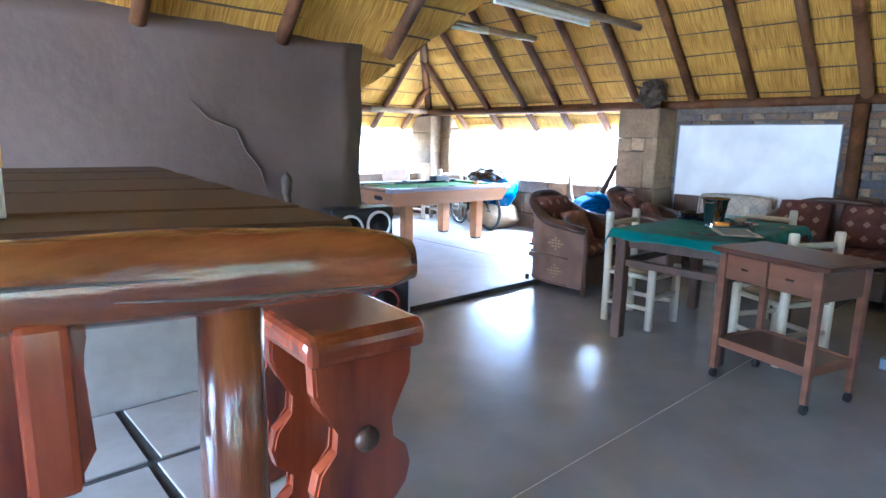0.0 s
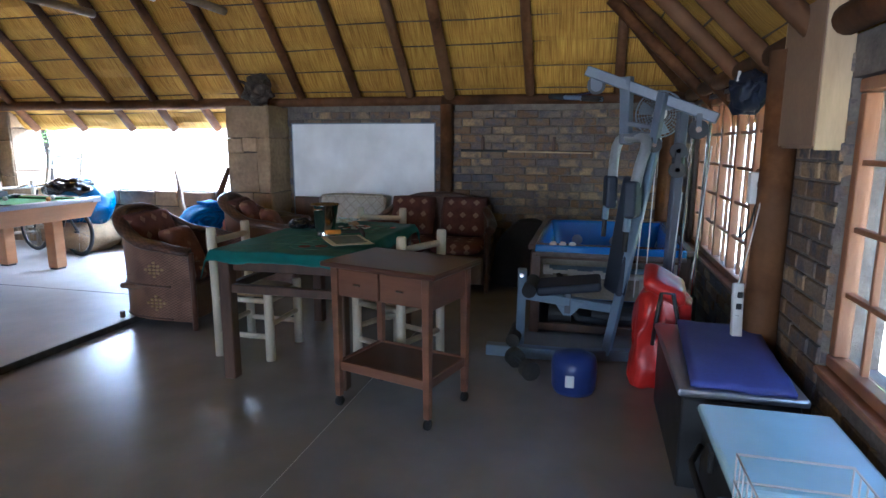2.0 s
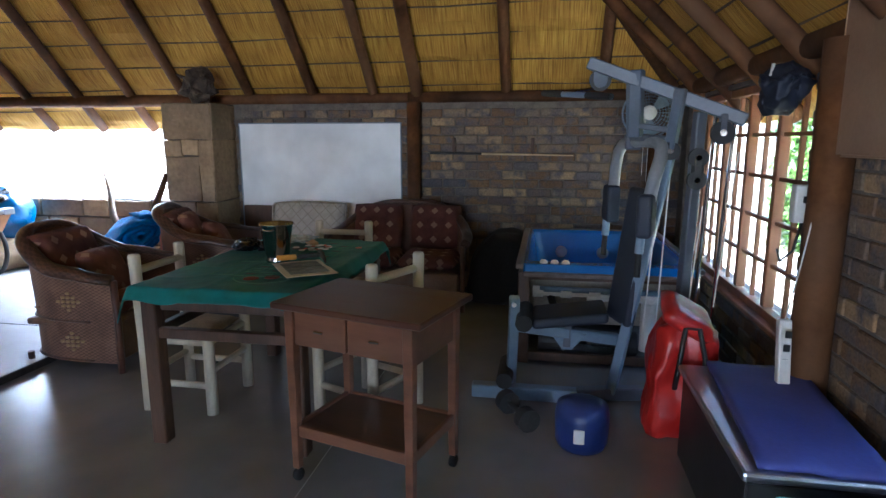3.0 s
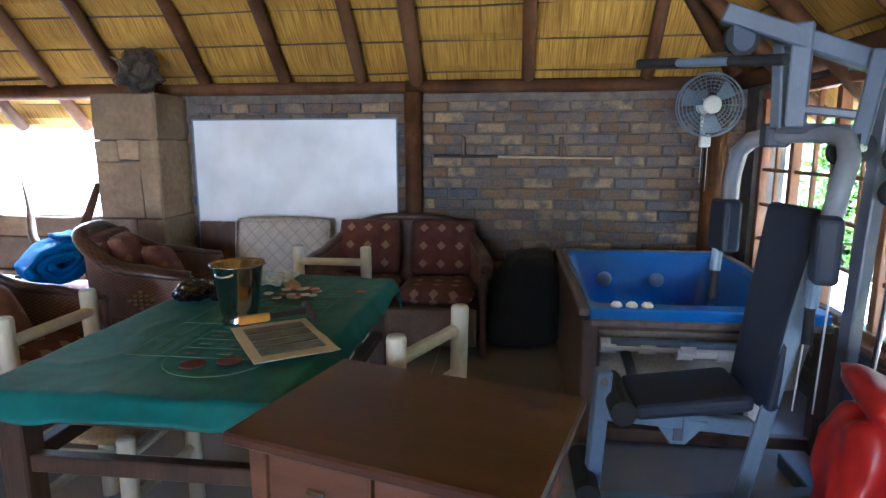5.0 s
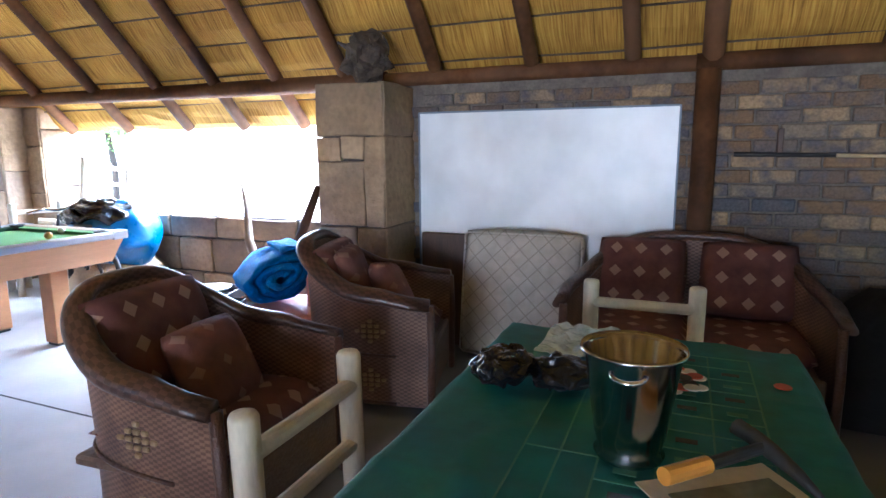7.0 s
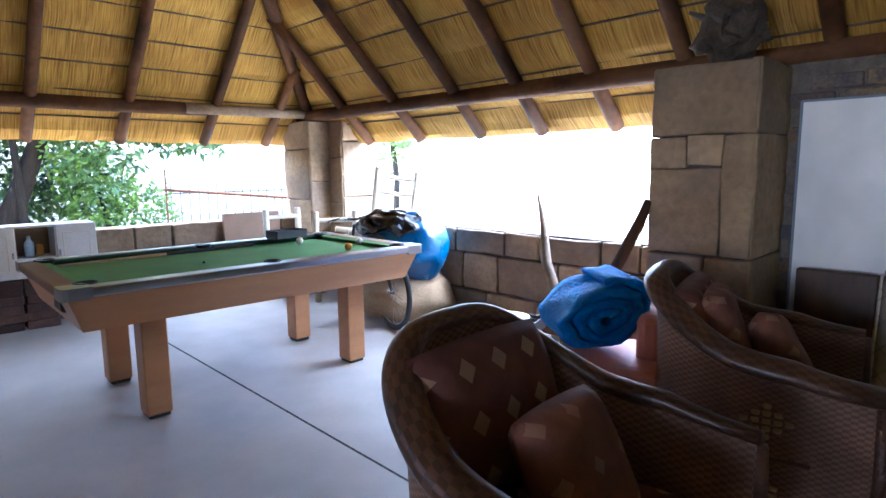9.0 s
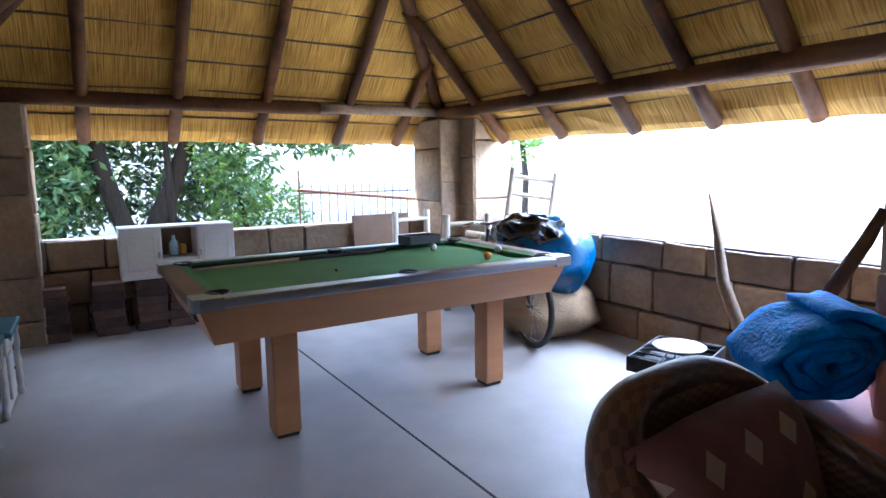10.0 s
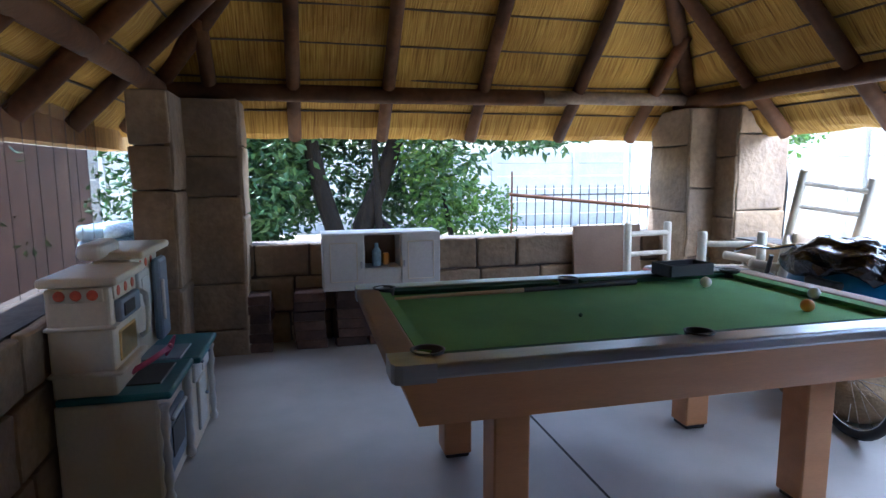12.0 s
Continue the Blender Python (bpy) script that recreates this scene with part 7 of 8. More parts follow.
lathe(bm, [(0.0, 0.0), (0.035, 0.0), (0.035, 0.11), (0.015, 0.14), (0.015, 0.17), (0.0, 0.17)], n=16)
part("body", bm, "clear_blue", jr, smooth=True)
simple_part("cap", "orange", jr, (0.07, 0, 0.05), (0.05, 0.05, 0.09), 0.01)

brk = bmesh.new()
box(brk, (0, 0, 0), (0.222, 0.106, 0.068), 0.006)
rough_up(brk, 0.004, 12)
brick_mesh = bpy.data.meshes.new("brick")
brk.to_mesh(brick_mesh)
brk.free()
brick_mesh.materials.append(M["darkbrick"])
rnd = random.Random(12)
for si, (x0, nx_, h) in enumerate(((3.70, 1, 6), (4.08, 1, 6), (4.38, 2, 6), (5.02, 2, 5), (5.75, 3, 5))):
    stk = thing("brick_stack", (x0, 8.42, FZ), "stack of dark clay bricks against the low wall", "brick stack", "brick stacks")
    for z in range(h):
        for y in range(2):
            for x in range(nx_):
                ob = new("brick", brick_mesh)
                ob.parent = stk
                ob.matrix_basis = pose(0.12 + x * 0.235 + rnd.uniform(-0.012, 0.012), 0.056 + y * 0.115 + rnd.uniform(-0.01, 0.008), 0.035 + 0.0695 * z, 0, 0, rnd.uniform(-4, 4) + (180 if rnd.random() < 0.5 else 0))

brd = thing("brown_board", (6.66, 8.60, FZ), "brown board leaning on the low stone wall", "board")
simple_part("sheet", "board", brd, (0, 0, 0.41), (0.62, 0.03, 0.82), 0.004, Matrix.Rotation(radians(-3), 3, "X"))
copy_thing(chair, pose(6.86, 8.10, FZ, 0, 0, 6))
mag = thing("magazine_pile", (6.85, 8.07, FZ + 0.47), "small pile of papers on the chair seat", "papers")
for i in range(4):
    simple_part("magazine", ("photo", "paper", "pink", "white")[i], mag, (0.01 * i, 0, 0.012 + 0.02 * i), (0.30, 0.22, 0.018), 0.003, rotz(7 * i))
copy_thing(chair, pose(7.46, 7.36, 0.42, 12, 8, -42))
copy_thing(chair, pose(7.05, 7.72, FZ, 0, 0, 160))
copy_thing(chair, pose(7.10, 7.66, FZ + 0.47, 100, 0, 75))

# beanbag and sacks
bb = thing("blue_bean_bag", (7.03, 6.58, FZ), "shiny blue bean bag with a black plastic bag on top", "bean bag")
bm = bmesh.new()
bmesh.ops.create_icosphere(bm, subdivisions=4, radius=1)
for v in bm.verts:
    n = noise.noise_vector(v.co * 1.7 + Vector((2, 2, 5)))
    v.co = Vector((v.co.x * 0.36, v.co.y * 0.40, v.co.z * 0.31)) + n * 0.04 + Vector((0, 0, 0.60))
part("bag", bm, "blue_bag", bb, smooth=True)
bm = bmesh.new()
bmesh.ops.create_icosphere(bm, subdivisions=4, radius=1)
for v in bm.verts:
    n = noise.noise_vector(v.co * 2.4 + Vector((7, 2, 1)))
    v.co = Vector((v.co.x * 0.27, v.co.y * 0.32, v.co.z * 0.12)) + n * 0.06 + Vector((-0.12, 0.02, 0.80))
part("black_cover", bm, "black_bag", bb)
bm = bmesh.new()
bmesh.ops.create_icosphere(bm, subdivisions=4, radius=1)
for v in bm.verts:
    n = noise.noise_vector(v.co * 1.5)
    v.co = Vector((v.co.x * 0.42, v.co.y * 0.40, max(v.co.z, -0.85) * 0.22)) + n * 0.05 + Vector((0, 0, 0.2))
    v.co.z = max(v.co.z, 0.002)
part("sack_base", bm, "sack", bb, "tan hessian sack underneath", smooth=True)

bike = thing("bicycle", (6.79, 6.78, FZ), "old bicycle leaning behind the pool table", "bicycle", turn=78)
for x in (-0.45, 0.42):
    tyre = tube_part("wheel", "rubber", bike, [(x + 0.27 * math.cos(a), 0.0, 0.29 + 0.27 * math.sin(a)) for a in [i * math.tau / 36 for i in range(36)]], 0.022, n=8, closed=True)
    tube_part("rim", "chrome", tyre, [(x + 0.245 * math.cos(a), 0.0, 0.29 + 0.245 * math.sin(a)) for a in [i * math.tau / 36 for i in range(36)]], 0.008, n=6, closed=True)
    bm = bmesh.new()
    for i in range(18):
        a = i * math.tau / 18
        rod(bm, (x, 0.012 * (-1) ** i, 0.29), (x + 0.245 * math.cos(a + 0.2), 0, 0.29 + 0.245 * math.sin(a + 0.2)), 0.0016, n=5)
    part("spokes", bm, "chrome", tyre)
for a, b in (((-0.45, 0, 0.29), (-0.12, 0, 0.27)), ((-0.12, 0, 0.27), (-0.22, 0, 0.68)), ((-0.2, 0, 0.6), (0.28, 0, 0.66)), ((-0.12, 0, 0.27), (0.3, 0, 0.6)), ((-0.45, 0, 0.29), (-0.2, 0, 0.6))):
    rod_part("frame_tube", "iron", bike, a, b, 0.014)
rod_part("fork", "iron", bike, (0.42, 0, 0.29), (0.27, 0, 0.78), 0.013)
tube_part("handlebar", "chrome", bike, [(0.2, -0.26, 0.82), (0.26, -0.12, 0.84), (0.27, 0, 0.82), (0.26, 0.12, 0.84), (0.2, 0.26, 0.82)], 0.011)
simple_part("saddle", "black", bike, (-0.24, 0, 0.71), (0.24, 0.13, 0.05), 0.02, segs=2)

# ---- east side: branches, towel, braai ----
br1 = thing("leaning_branch", (6.86, 4.86, FZ), "pale dry branch leaning on the low wall", "branch")
tube_part("limb", "pole_grey", br1, [(-0.05, -0.08, 0.0), (0.08, 0.05, 0.3), (0.2, 0.28, 0.62), (0.38, 0.44, 0.85), (0.46, 0.56, 1.10)], [0.042, 0.04, 0.035, 0.025, 0.006], n=10)
br2 = thing("leaning_branch", (6.78, 4.62, FZ), "brown forked branch leaning on the stone pillar", "branch")
tube_part("limb", "pole", br2, [(0.02, 0.2, 0.0), (0.04, 0.05, 0.35), (0.06, -0.1, 0.65), (0.04, -0.26, 0.95), (0.05, -0.31, 1.08)], [0.04, 0.04, 0.036, 0.03, 0.022], n=10)
tube_part("fork", "pole", br2, [(0.04, 0.0, 0.45), (0.1, -0.14, 0.78), (0.09, -0.2, 0.9)], [0.03, 0.022, 0.015], n=8)
pk = thing("salmon_plastic_box", (6.37, 4.26, FZ), "faded salmon-pink plastic toy box", "toy box", turn=24)
bm = bmesh.new()
for v in box(bm, (0, 0, 0.18), (0.66, 0.56, 0.36), 0.04, segs=3):
    k = 1 - 0.14 * v.co.z / 0.36
    v.co.x *= k
    v.co.y *= k
part("body", bm, "pink", pk, smooth=False)
simple_part("step", "pink", pk, (-0.26, 0.0, 0.1), (0.14, 0.34, 0.2), 0.03, segs=2)
simple_part("back_rest", "pink", pk, (0.10, -0.19, 0.44), (0.36, 0.12, 0.26), 0.04, segs=2)
tw = thing("blue_towel", (6.40, 4.38, FZ + 0.365), "bright blue rolled-up towel on the pink box", "towel", turn=-38)
bm = bmesh.new()
turns, ns, nl = 3.2, 110, 9
for side in (0, 1):
    g = []
    for i in range(ns + 1):
        a = i / ns * turns * math.tau
        r = 0.04 + 0.96 * i / ns + (0.24 if side else 0)
        row = []
        for j in range(nl):
            y = (j / (nl - 1) - 0.5) * 0.40
            w = noise.noise_vector(Vector((math.cos(a) * r * 1.6, y * 5, math.sin(a) * r * 1.6 + 3)))
            cx, cz = 0.225 * r * math.cos(a), 0.125 * r * math.sin(a)
            tl = radians(24)
            row.append(bm.verts.new(Vector((cx * math.cos(tl) - cz * math.sin(tl), y + 0.05 * w.y + 0.03 * (r - 0.6), cx * math.sin(tl) + cz * math.cos(tl) + 0.19)) + w * 0.022 + noise.noise_vector(Vector((math.cos(a) * r * 4, y * 11, math.sin(a) * r * 4))) * 0.012))
        g.append(row)
    for i in range(ns):
        for j in range(nl - 1):
            bm.faces.new((g[i][j], g[i][j + 1], g[i + 1][j + 1], g[i + 1][j]))
    if side:
        for j in (0, nl - 1):
            for i in range(ns):
                bm.faces.new((g[i][j], g[i + 1][j], keep[i + 1][j], keep[i][j]))
        for i in (0, ns):
            for j in range(nl - 1):
                bm.faces.new((g[i][j], g[i][j + 1], keep[i][j + 1], keep[i][j]))
    keep = g
for v in bm.verts:
    v.co.z = max(v.co.z, 0.0)
part("roll", bm, "blue_towel", tw, smooth=True)


def braai(at, turn, plate, label):
    """A small gas grill: red bent-leg frame, dark tray."""
    bq = thing("gas_grill", at, label, "gas grill", "grills on the floor", turn)
    for sx in (-1, 1):
        tube_part("leg_frame", "fire_red", bq, [(sx * 0.22, -0.17, 0.03), (sx * 0.2, -0.15, 0.16), (sx * 0.2, -0.12, 0.27), (sx * 0.2, 0.12, 0.27), (sx * 0.2, 0.15, 0.16), (sx * 0.22, 0.17, 0.03)], 0.017)
        tube_part("foot_bar", "iron", bq, [(sx * 0.24, -0.2, 0.02), (sx * 0.23, 0, 0.02), (sx * 0.24, 0.2, 0.02)], 0.013)
    simple_part("cross_bar", "fire_red", bq, (0, -0.13, 0.2), (0.4, 0.02, 0.05), 0.005)
    simple_part("cross_bar", "fire_red", bq, (0, 0.13, 0.2), (0.4, 0.02, 0.05), 0.005)
    for c, s in (((0, 0, 0.285), (0.46, 0.34, 0.02)), ((0, -0.165, 0.315), (0.46, 0.012, 0.07)), ((0, 0.165, 0.315), (0.46, 0.012, 0.07)), ((-0.225, 0, 0.315), (0.012, 0.34, 0.07)), ((0.225, 0, 0.315), (0.012, 0.34, 0.07))):
        simple_part("tray", "iron", bq, c, s, 0.003)
    if plate:
        bm = bmesh.new()
        lathe(bm, [(0.0, 0.0), (0.11, 0.002), (0.13, 0.018), (0.125, 0.02), (0.1, 0.008), (0.0, 0.006)], (0.03, 0, 0.352), n=30)
        part("pan", bm, "cream", bq, "pale round pan", smooth=True)
        for y in (-0.03, 0.03):
            rod_part("pan_handle", "chrome", bq, (-0.08, y * 0.6, 0.362), (-0.34, y - 0.05, 0.375), 0.005, n=8)
        for i in range(6):
            rod_part("grid_bar", "iron", bq, (-0.2 + 0.08 * i, -0.16, 0.345), (-0.2 + 0.08 * i, 0.16, 0.345), 0.005, n=6)
    else:
        simple_part("griddle", "alu", bq, (0.02, 0, 0.303), (0.38, 0.28, 0.012), 0.004, label="bright worn steel griddle")
        tube_part("handle", "black", bq, [(-0.19, 0.17, 0.36), (-0.19, 0.1, 0.385), (-0.19, -0.02, 0.385), (-0.19, -0.1, 0.36)], 0.012)
    return bq


braai((6.16, 4.72, FZ), 22, False, "red-framed gas grill with an open steel griddle")
braai((6.50, 5.02, FZ), 18, True, "red-framed gas grill with a pale pan on it")

# ---- lights under the roof ----
for a, b, nm in (((3.45, 4.25, 2.40), (4.32, 4.19, 2.40), 0), ((3.35, 3.2, 2.37), (4.43, 3.17, 2.36), 1)):
    tl = thing("tube_light", (0, 0, 0), "unlit white fluorescent tube on a roof tie pole", "tube light", "tube lights")
    rod_part("tube", "tube_white", tl, Vector(a) + Vector((0.0, 0, -0.035)), Vector(b) + Vector((0, 0, -0.035)), 0.014)
    tie = rod_part("batten", "white", tl, a, b, 0.02, n=4)
for a, b in (((3.0, 4.26, 2.42), (5.0, 4.20, 2.40)), ((3.1, 3.22, 2.42), (5.2, 3.17, 2.41))):
    pole("tie_beam", a, b, 0.032, "pole_grey", seed=a[1])
    pole("hanger", (a[0] + 0.9, a[1], a[2]), (a[0] + 0.9, a[1], a[2] + 1.2), 0.016, "pole", seed=a[1] + 2)
gl = thing("corner_lamp", (3.62, 8.42, 2.14), "white glass globe lamp in the roof corner", "lamp")
bm = bmesh.new()
lathe(bm, [(0.0, -0.06), (0.035, -0.05), (0.055, 0.0), (0.04, 0.045), (0.022, 0.06), (0.022, 0.1), (0.0, 0.1)], n=20)
part("globe", bm, "tube_white", gl, smooth=True)

# ---- garden ----
fence_e = thing("precast_wall", (10.9, 0, -0.06), "white precast concrete slat wall in the sun", "boundary wall", kind="structure")
for k in range(12):
    y = -4.0 + k * 1.75
    simple_part("post", "vibracrete", fence_e, (0, y, 0.95), (0.14, 0.14, 1.9), 0.01)
    if k < 11:
        for j in range(6):
            simple_part("slat", "vibracrete", fence_e, (0.02, y + 0.875, 0.16 + 0.305 * j), (0.05, 1.62, 0.295), 0.012)
fence_n = thing("precast_wall_far", (0, 17.5, -0.06), "white precast concrete slat wall across the garden", "boundary wall", kind="structure")
for k in range(9):
    x = -6 + k * 2.1
    simple_part("post", "vibracrete", fence_n, (x, 0, 0.95), (0.14, 0.14, 1.9), 0.01)
    for j in range(6):
        simple_part("slat", "vibracrete", fence_n, (x + 1.05, 0.02, 0.16 + 0.305 * j), (1.97, 0.05, 0.295), 0.012)
pal = thing("palisade_fence", (0, 0, -0.06), "black iron palisade fence in the garden", "fence")
for k in range(20):
    x = 7.25 + 0.15 * k
    rod_part("bar", "iron", pal, (x, 12.6, 0), (x, 12.6, 1.15), 0.009, n=6)
for z in (0.35, 1.0):
    rod_part("rail", "iron", pal, (7.2, 12.6, z), (10.2, 12.6, z), 0.014, n=6)
pp = thing("rusty_pipe", (0, 0, 0), "rusty pole lying along the low wall", "pole")
rod_part("shaft", "rust", pp, (5.95, 9.05, 1.12), (7.35, 8.98, 0.98), 0.016, n=8)
rod_part("prop", "rust", pp, (5.97, 9.05, -0.05), (5.97, 9.05, 1.32), 0.009, n=8)
redw = slab("garden_wall_west", (1.25, 4.5, -0.1), (1.45, 13.0, 1.62), "redwall", "red-brown painted garden wall", "wall")
net = thing("shade_net", (2.98, 6.3, 1.32), "fine brown shade net across the opening", "net", kind="structure")
simple_part("mesh", "net", net, (0, 0, 0), (0.004, 3.7, 1.04), 0)
for k in range(22):
    y = -1.8 + 0.165 * k + 0.02 * math.sin(k * 2.1)
    rod_part("thread", "iron", net, (0.006, y, -0.52), (0.006, y + 0.012 * math.cos(k), 0.52), 0.0016, n=5)
slab("eave_fringe", (2.74, 4.5, 1.49), (2.93, 9.2, 1.76), "thatch_edge", "thick trimmed thatch edge outside the net", "roof")


def leaf_cloud(bm, centre, size, count, rnd, leaf=0.07):
    """Many small pointed leaves scattered through an uneven volume."""
    c = Vector(centre)
    for _ in range(count):
        while True:
            p = Vector((rnd.uniform(-1, 1), rnd.uniform(-1, 1), rnd.uniform(-1, 1)))
            if p.length < 1 and p.length > rnd.random() * 0.75:
                break
        k = 1 + 0.45 * noise.noise(p * 2.1 + c)
        p = Vector((p.x * size[0], p.y * size[1], p.z * size[2])) * k + c
        d = Vector((rnd.gauss(0, 1), rnd.gauss(0, 1), rnd.gauss(-0.5, 0.6))).normalized()
        s = d.cross(Vector((rnd.gauss(0, 1), rnd.gauss(0, 1), 1))).normalized()
        l = leaf * rnd.uniform(0.7, 1.4)
        w = l * 0.24
        up = d.cross(s) * (0.12 * l)
        a, b, e, f, mid = p, p + d * l * 0.5 + s * w + up, p + d * l, p + d * l * 0.5 - s * w + up, p + d * l * 0.5
        v = [bm.verts.new(q) for q in (a, b, e, f, mid)]
        bm.faces.new((v[0], v[1], v[4])), bm.faces.new((v[1], v[2], v[4]))
        bm.faces.new((v[2], v[3], v[4])), bm.faces.new((v[3], v[0], v[4]))


def raw_part(name, bm, material, parent):
    me = bpy.data.meshes.new(name)
    bm.to_mesh(me)
    bm.free()
    me.materials.append(M[material])
    ob = new(name, me)
    ob.parent = parent
    return ob


rnd = random.Random(31)
tree = thing("garden_tree", (4.7, 11.6, -0.06), "leafy multi-stemmed tree behind the low wall", "tree")
for pts, rad in (([(0.0, 0, 0), (-0.1, 0, 0.6), (-0.3, 0.05, 1.3), (-0.45, 0.1, 2.2), (-0.9, 0.2, 3.2)], [0.14, 0.12, 0.105, 0.085, 0.05]),
                 ([(0.15, 0.1, 0), (0.25, 0.05, 0.7), (0.5, 0.0, 1.3), (0.8, 0, 2.1), (1.3, 0.1, 3.1)], [0.15, 0.135, 0.115, 0.09, 0.04]),
                 ([(0.45, -0.1, 0), (0.42, -0.1, 1.0), (0.36, -0.1, 2.6)], [0.05, 0.045, 0.03]),
                 ([(0.3, 0.0, 0.9), (0.75, -0.2, 0.5), (0.95, -0.3, 0.1)], [0.04, 0.03, 0.02])):
    tube_part("trunk", "bark", tree, pts, rad, n=12)
bm = bmesh.new()
# the last two leaf clouds hang out of view to shade the trunks
for c, s, n in (((-1.0, 0.3, 1.3), (0.8, 0.6, 0.8), 2600), ((-0.7, 0.3, 2.2), (1.2, 0.9, 0.7), 2600), ((1.2, 0.1, 2.35), (1.4, 0.9, 0.5), 2600), ((0.4, 0.4, 2.3), (1.2, 0.9, 0.6), 2200), ((2.4, -0.1, 2.0), (1.0, 0.7, 0.35), 1300), ((-1.4, 0.3, 0.6), (0.7, 0.6, 0.6), 1800), ((0.3, 1.0, 1.5), (1.5, 0.4, 0.9), 2600), ((0.9, 0.5, 0.9), (0.8, 0.4, 0.6), 1200), ((-0.9, -0.4, 1.5), (0.5, 0.3, 0.8), 350), ((1.2, -0.5, 1.6), (0.5, 0.3, 0.6), 350), ((-1.4, 0.1, 3.6), (1.9, 1.4, 0.7), 2600), ((0.8, 0.1, 3.5), (1.6, 1.3, 0.6), 2000)):
    leaf_cloud(bm, c, s, n, rnd, 0.12)
raw_part("crown", bm, "leaf", tree)
shrub = thing("garden_shrub", (6.0, 11.4, -0.06), "bright green shrub behind the low wall", "shrub")
tube_part("trunk", "bark", shrub, [(0, 0, 0), (0.05, 0, 0.5), (-0.05, 0.05, 1.1)], [0.05, 0.04, 0.02], n=8)
bm = bmesh.new()
for c, s, n in (((0, 0, 1.1), (0.5, 0.4, 0.6), 1100), ((0.5, 0.1, 0.8), (0.5, 0.4, 0.45), 700), ((-0.3, 0, 1.6), (0.4, 0.35, 0.4), 500)):
    leaf_cloud(bm, c, s, n, rnd, 0.085)
raw_part("crown", bm, "leaf_light", shrub)
for at, lab in (((0.7, 8.6, -0.06), "dense green bush behind the garden wall"), ((0.6, 10.6, -0.06), "dense green bush behind the garden wall"), ((0.8, 6.6, -0.06), "dense green bush behind the garden wall"), ((2.6, 12.0, -0.06), "dense green hedge bush in the garden"), ((3.4, 12.6, -0.06), "dense green hedge bush in the garden")):
    hb = thing("garden_bush", at, lab, "bush", "garden bushes")
    tube_part("trunk", "bark", hb, [(0, 0, 0), (0.05, 0, 0.6), (0, 0.05, 1.2)], [0.05, 0.04, 0.02], n=8)
    bm = bmesh.new()
    leaf_cloud(bm, (0, 0, 1.0), (0.9, 0.6, 1.0), 1600, rnd, 0.1)
    leaf_cloud(bm, (0.2, 0, 2.0), (0.8, 0.6, 0.7), 900, rnd, 0.1)
    raw_part("crown", bm, "leaf", hb)
etree = thing("small_garden_tree", (9.9, 10.2, -0.06), "small light green tree against the white wall", "tree")
tube_part("trunk", "bark", etree, [(0, 0, 0), (0.05, 0, 1.2), (-0.05, 0.05, 2.2), (-0.2, 0.1, 3.0)], [0.06, 0.05, 0.04, 0.02], n=8)
bm = bmesh.new()
leaf_cloud(bm, (-0.1, 0, 2.1), (0.5, 0.7, 0.7), 800, rnd, 0.09)
leaf_cloud(bm, (-0.3, 0.2, 2.8), (0.8, 0.9, 0.5), 700, rnd, 0.09)
raw_part("crown", bm, "leaf_light", etree)
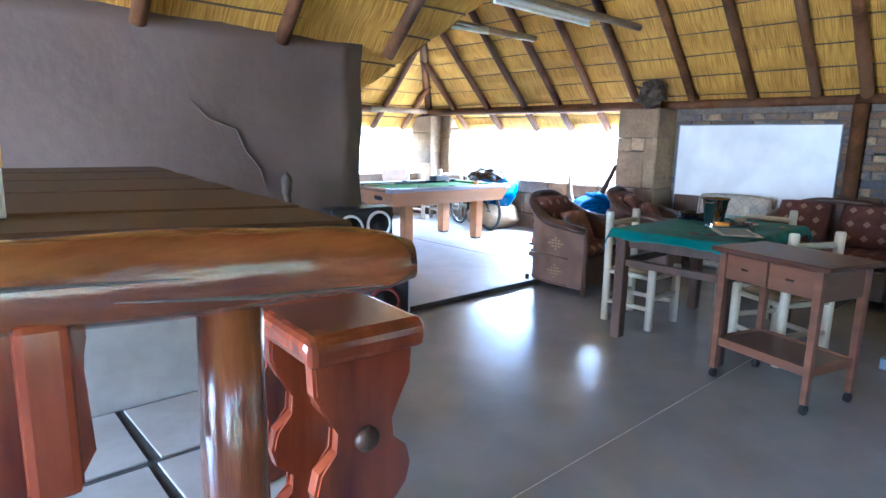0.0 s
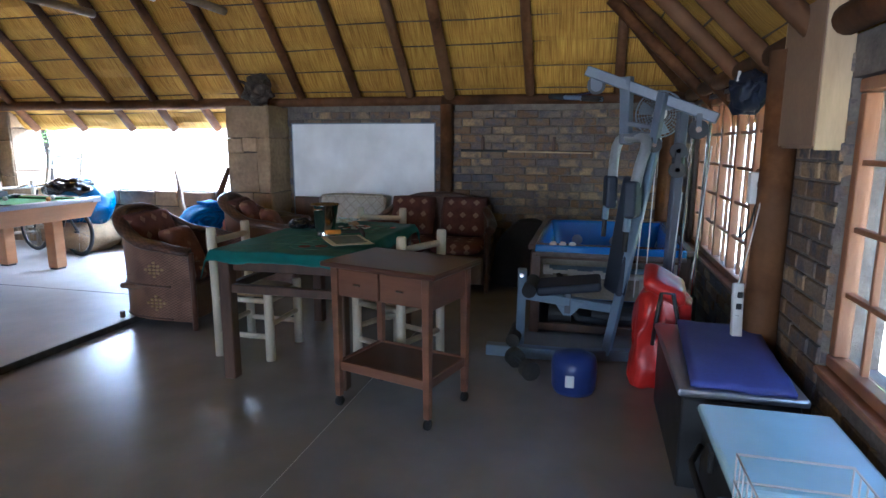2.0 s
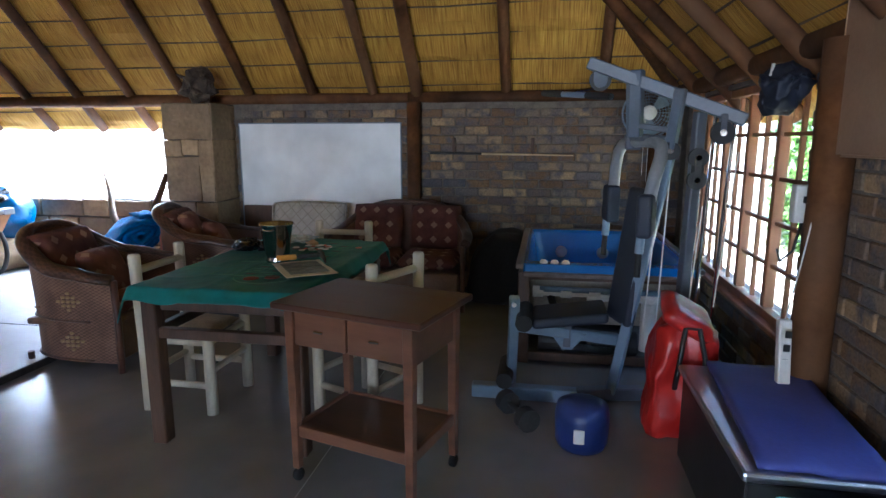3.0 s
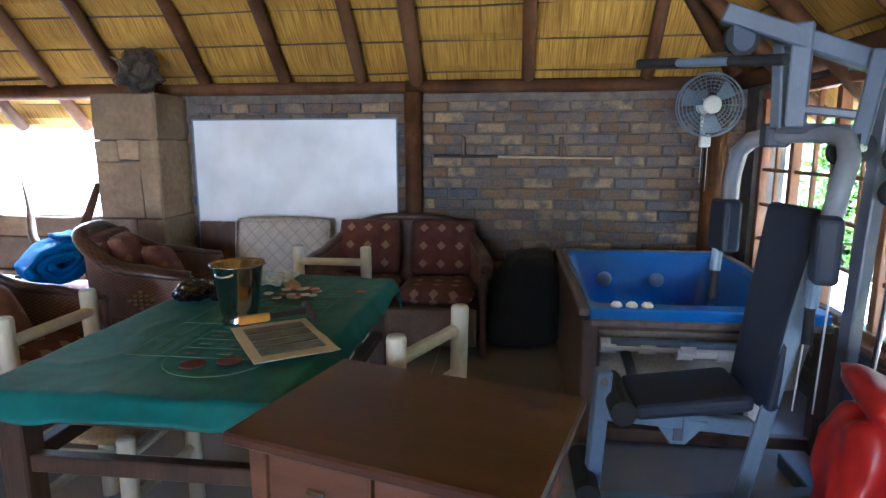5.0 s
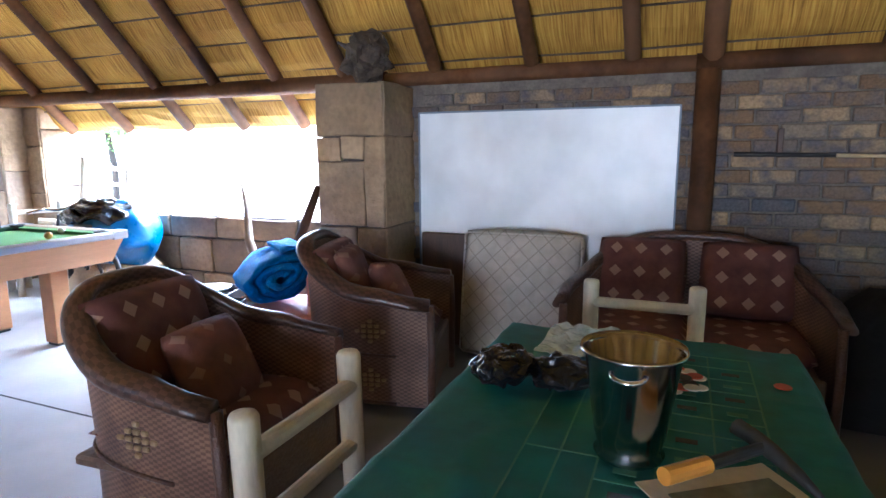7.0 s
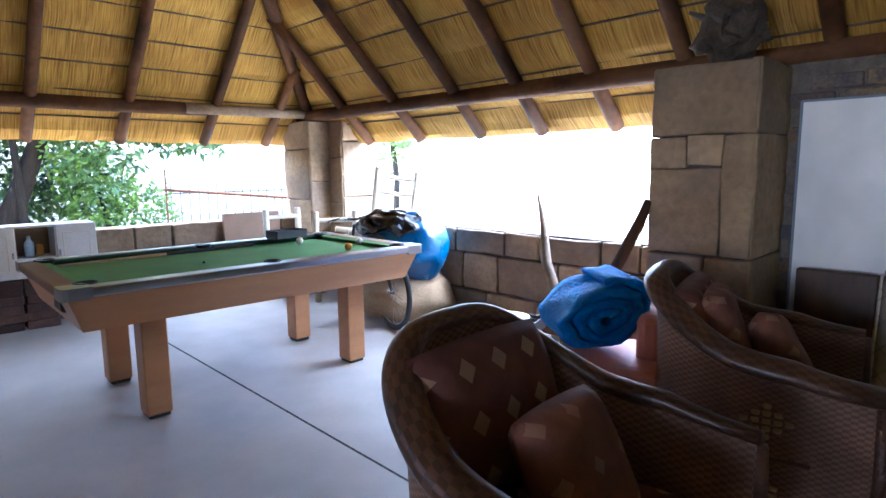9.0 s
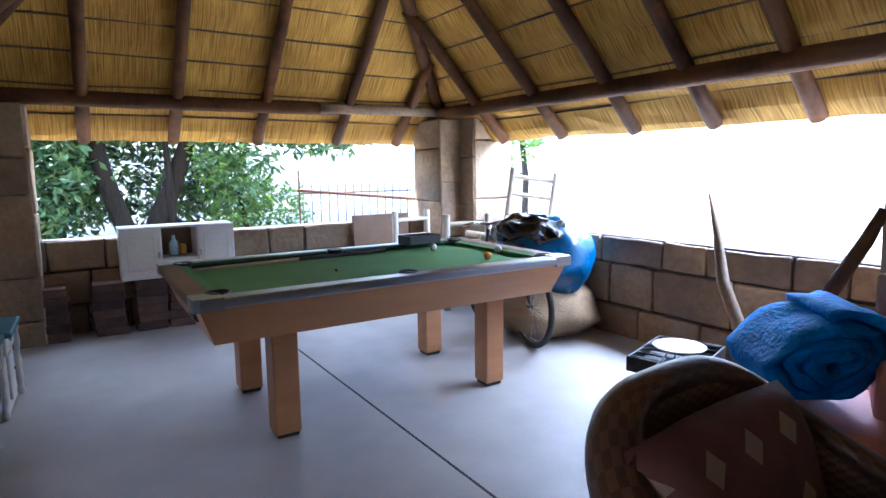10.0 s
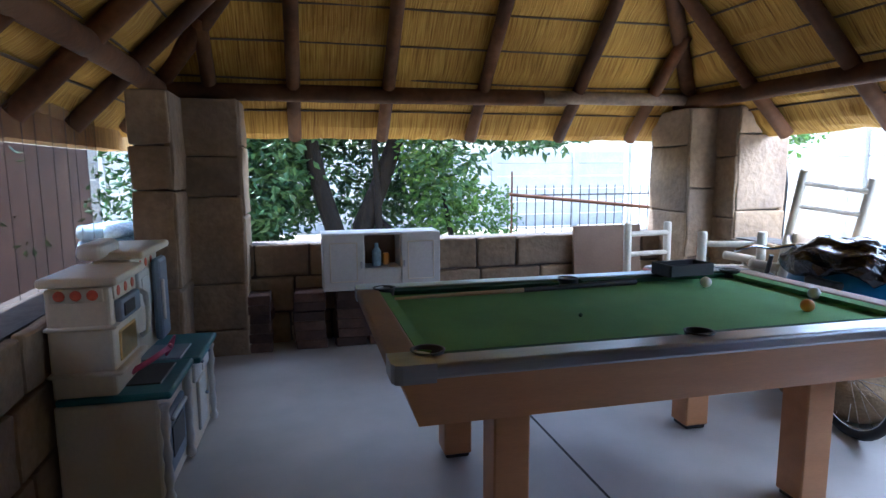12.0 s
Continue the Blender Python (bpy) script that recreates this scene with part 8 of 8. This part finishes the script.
# bushes made tall and dense to hold back low daylight at the windows
for i, (x, y, sc) in enumerate(((5.6, -3.0, 1.3), (4.3, -3.3, 1.35), (7.2, -2.9, 1.3), (2.9, -3.1, 1.3), (1.4, -3.3, 1.35), (-0.2, -3.1, 1.3), (-1.8, -3.3, 1.3), (8.8, -3.2, 1.35), (10.3, -3.0, 1.3))):
    hb = thing("south_bush", (x, y, -0.06), "tall green bush outside the windows", "bush", "bushes outside the windows")
    tube_part("trunk", "bark", hb, [(0, 0, 0), (0.05, 0, 0.8), (0, 0.05, 1.9)], [0.06, 0.05, 0.02], n=8)
    bm = bmesh.new()
    leaf_cloud(bm, (0, 0, 0.65 * sc), (1.0, 0.5, 0.8 * sc), 1500, rnd, 0.13)
    leaf_cloud(bm, (0.1, 0, 1.6 * sc), (1.0, 0.6, 0.75 * sc), 1300, rnd, 0.13)
    raw_part("crown", bm, "leaf_light" if i % 3 else "leaf", hb)
swall = thing("precast_wall_south", (0, -5.2, -0.06), "white precast concrete slat wall behind the bushes", "boundary wall", kind="structure")
for k in range(9):
    x = -5 + k * 2.1
    simple_part("post", "vibracrete", swall, (x, 0, 0.95), (0.14, 0.14, 1.9), 0.01)
    for j in range(6):
        simple_part("slat", "vibracrete", swall, (x + 1.05, 0.02, 0.16 + 0.305 * j), (1.97, 0.05, 0.295), 0.012)
# ---- pieces of walls, last ----
bricks(wall_east, -0.6, 3.8, 0.0, 1.80, wall_east_put, 0.52, 5)
o_el, o_n, o_wl = on(wall_east_low), on(wall_north), on(wall_west_low)
stones(wall_east_low, 4.35, 0.8, lambda u, z: o_el @ pose(EAST_X + 0.01, 8.6 - u, z, 0, 0, -90), 3)
stones(wall_north, 3.9, 0.8, lambda u, z: o_n @ pose(3.45 + u, NORTH_Y + 0.01, z), 8)
stones(wall_west_low, 4.2, 0.8, lambda u, z: o_wl @ pose(WEST_X - 0.01, 4.4 + u, z, 0, 0, 90), 9)
o_s = on(south[1])
bricks(south[1], 3.6, 4.55, 0.0, 1.80, lambda u, z: o_s @ pose(u, SW - 0.014, z), 0.1, 15)
o_s2 = on(south[5])
bricks(south[5], 2.05, 3.6, 0.0, 0.48, lambda u, z: o_s2 @ pose(u, SW - 0.014, z), 0.1, 16)
o_s3 = on(south[4])
bricks(south[4], 4.58, 7.0, 0.0, 0.44, lambda u, z: o_s3 @ pose(u, SW - 0.014, z), 0.1, 17)
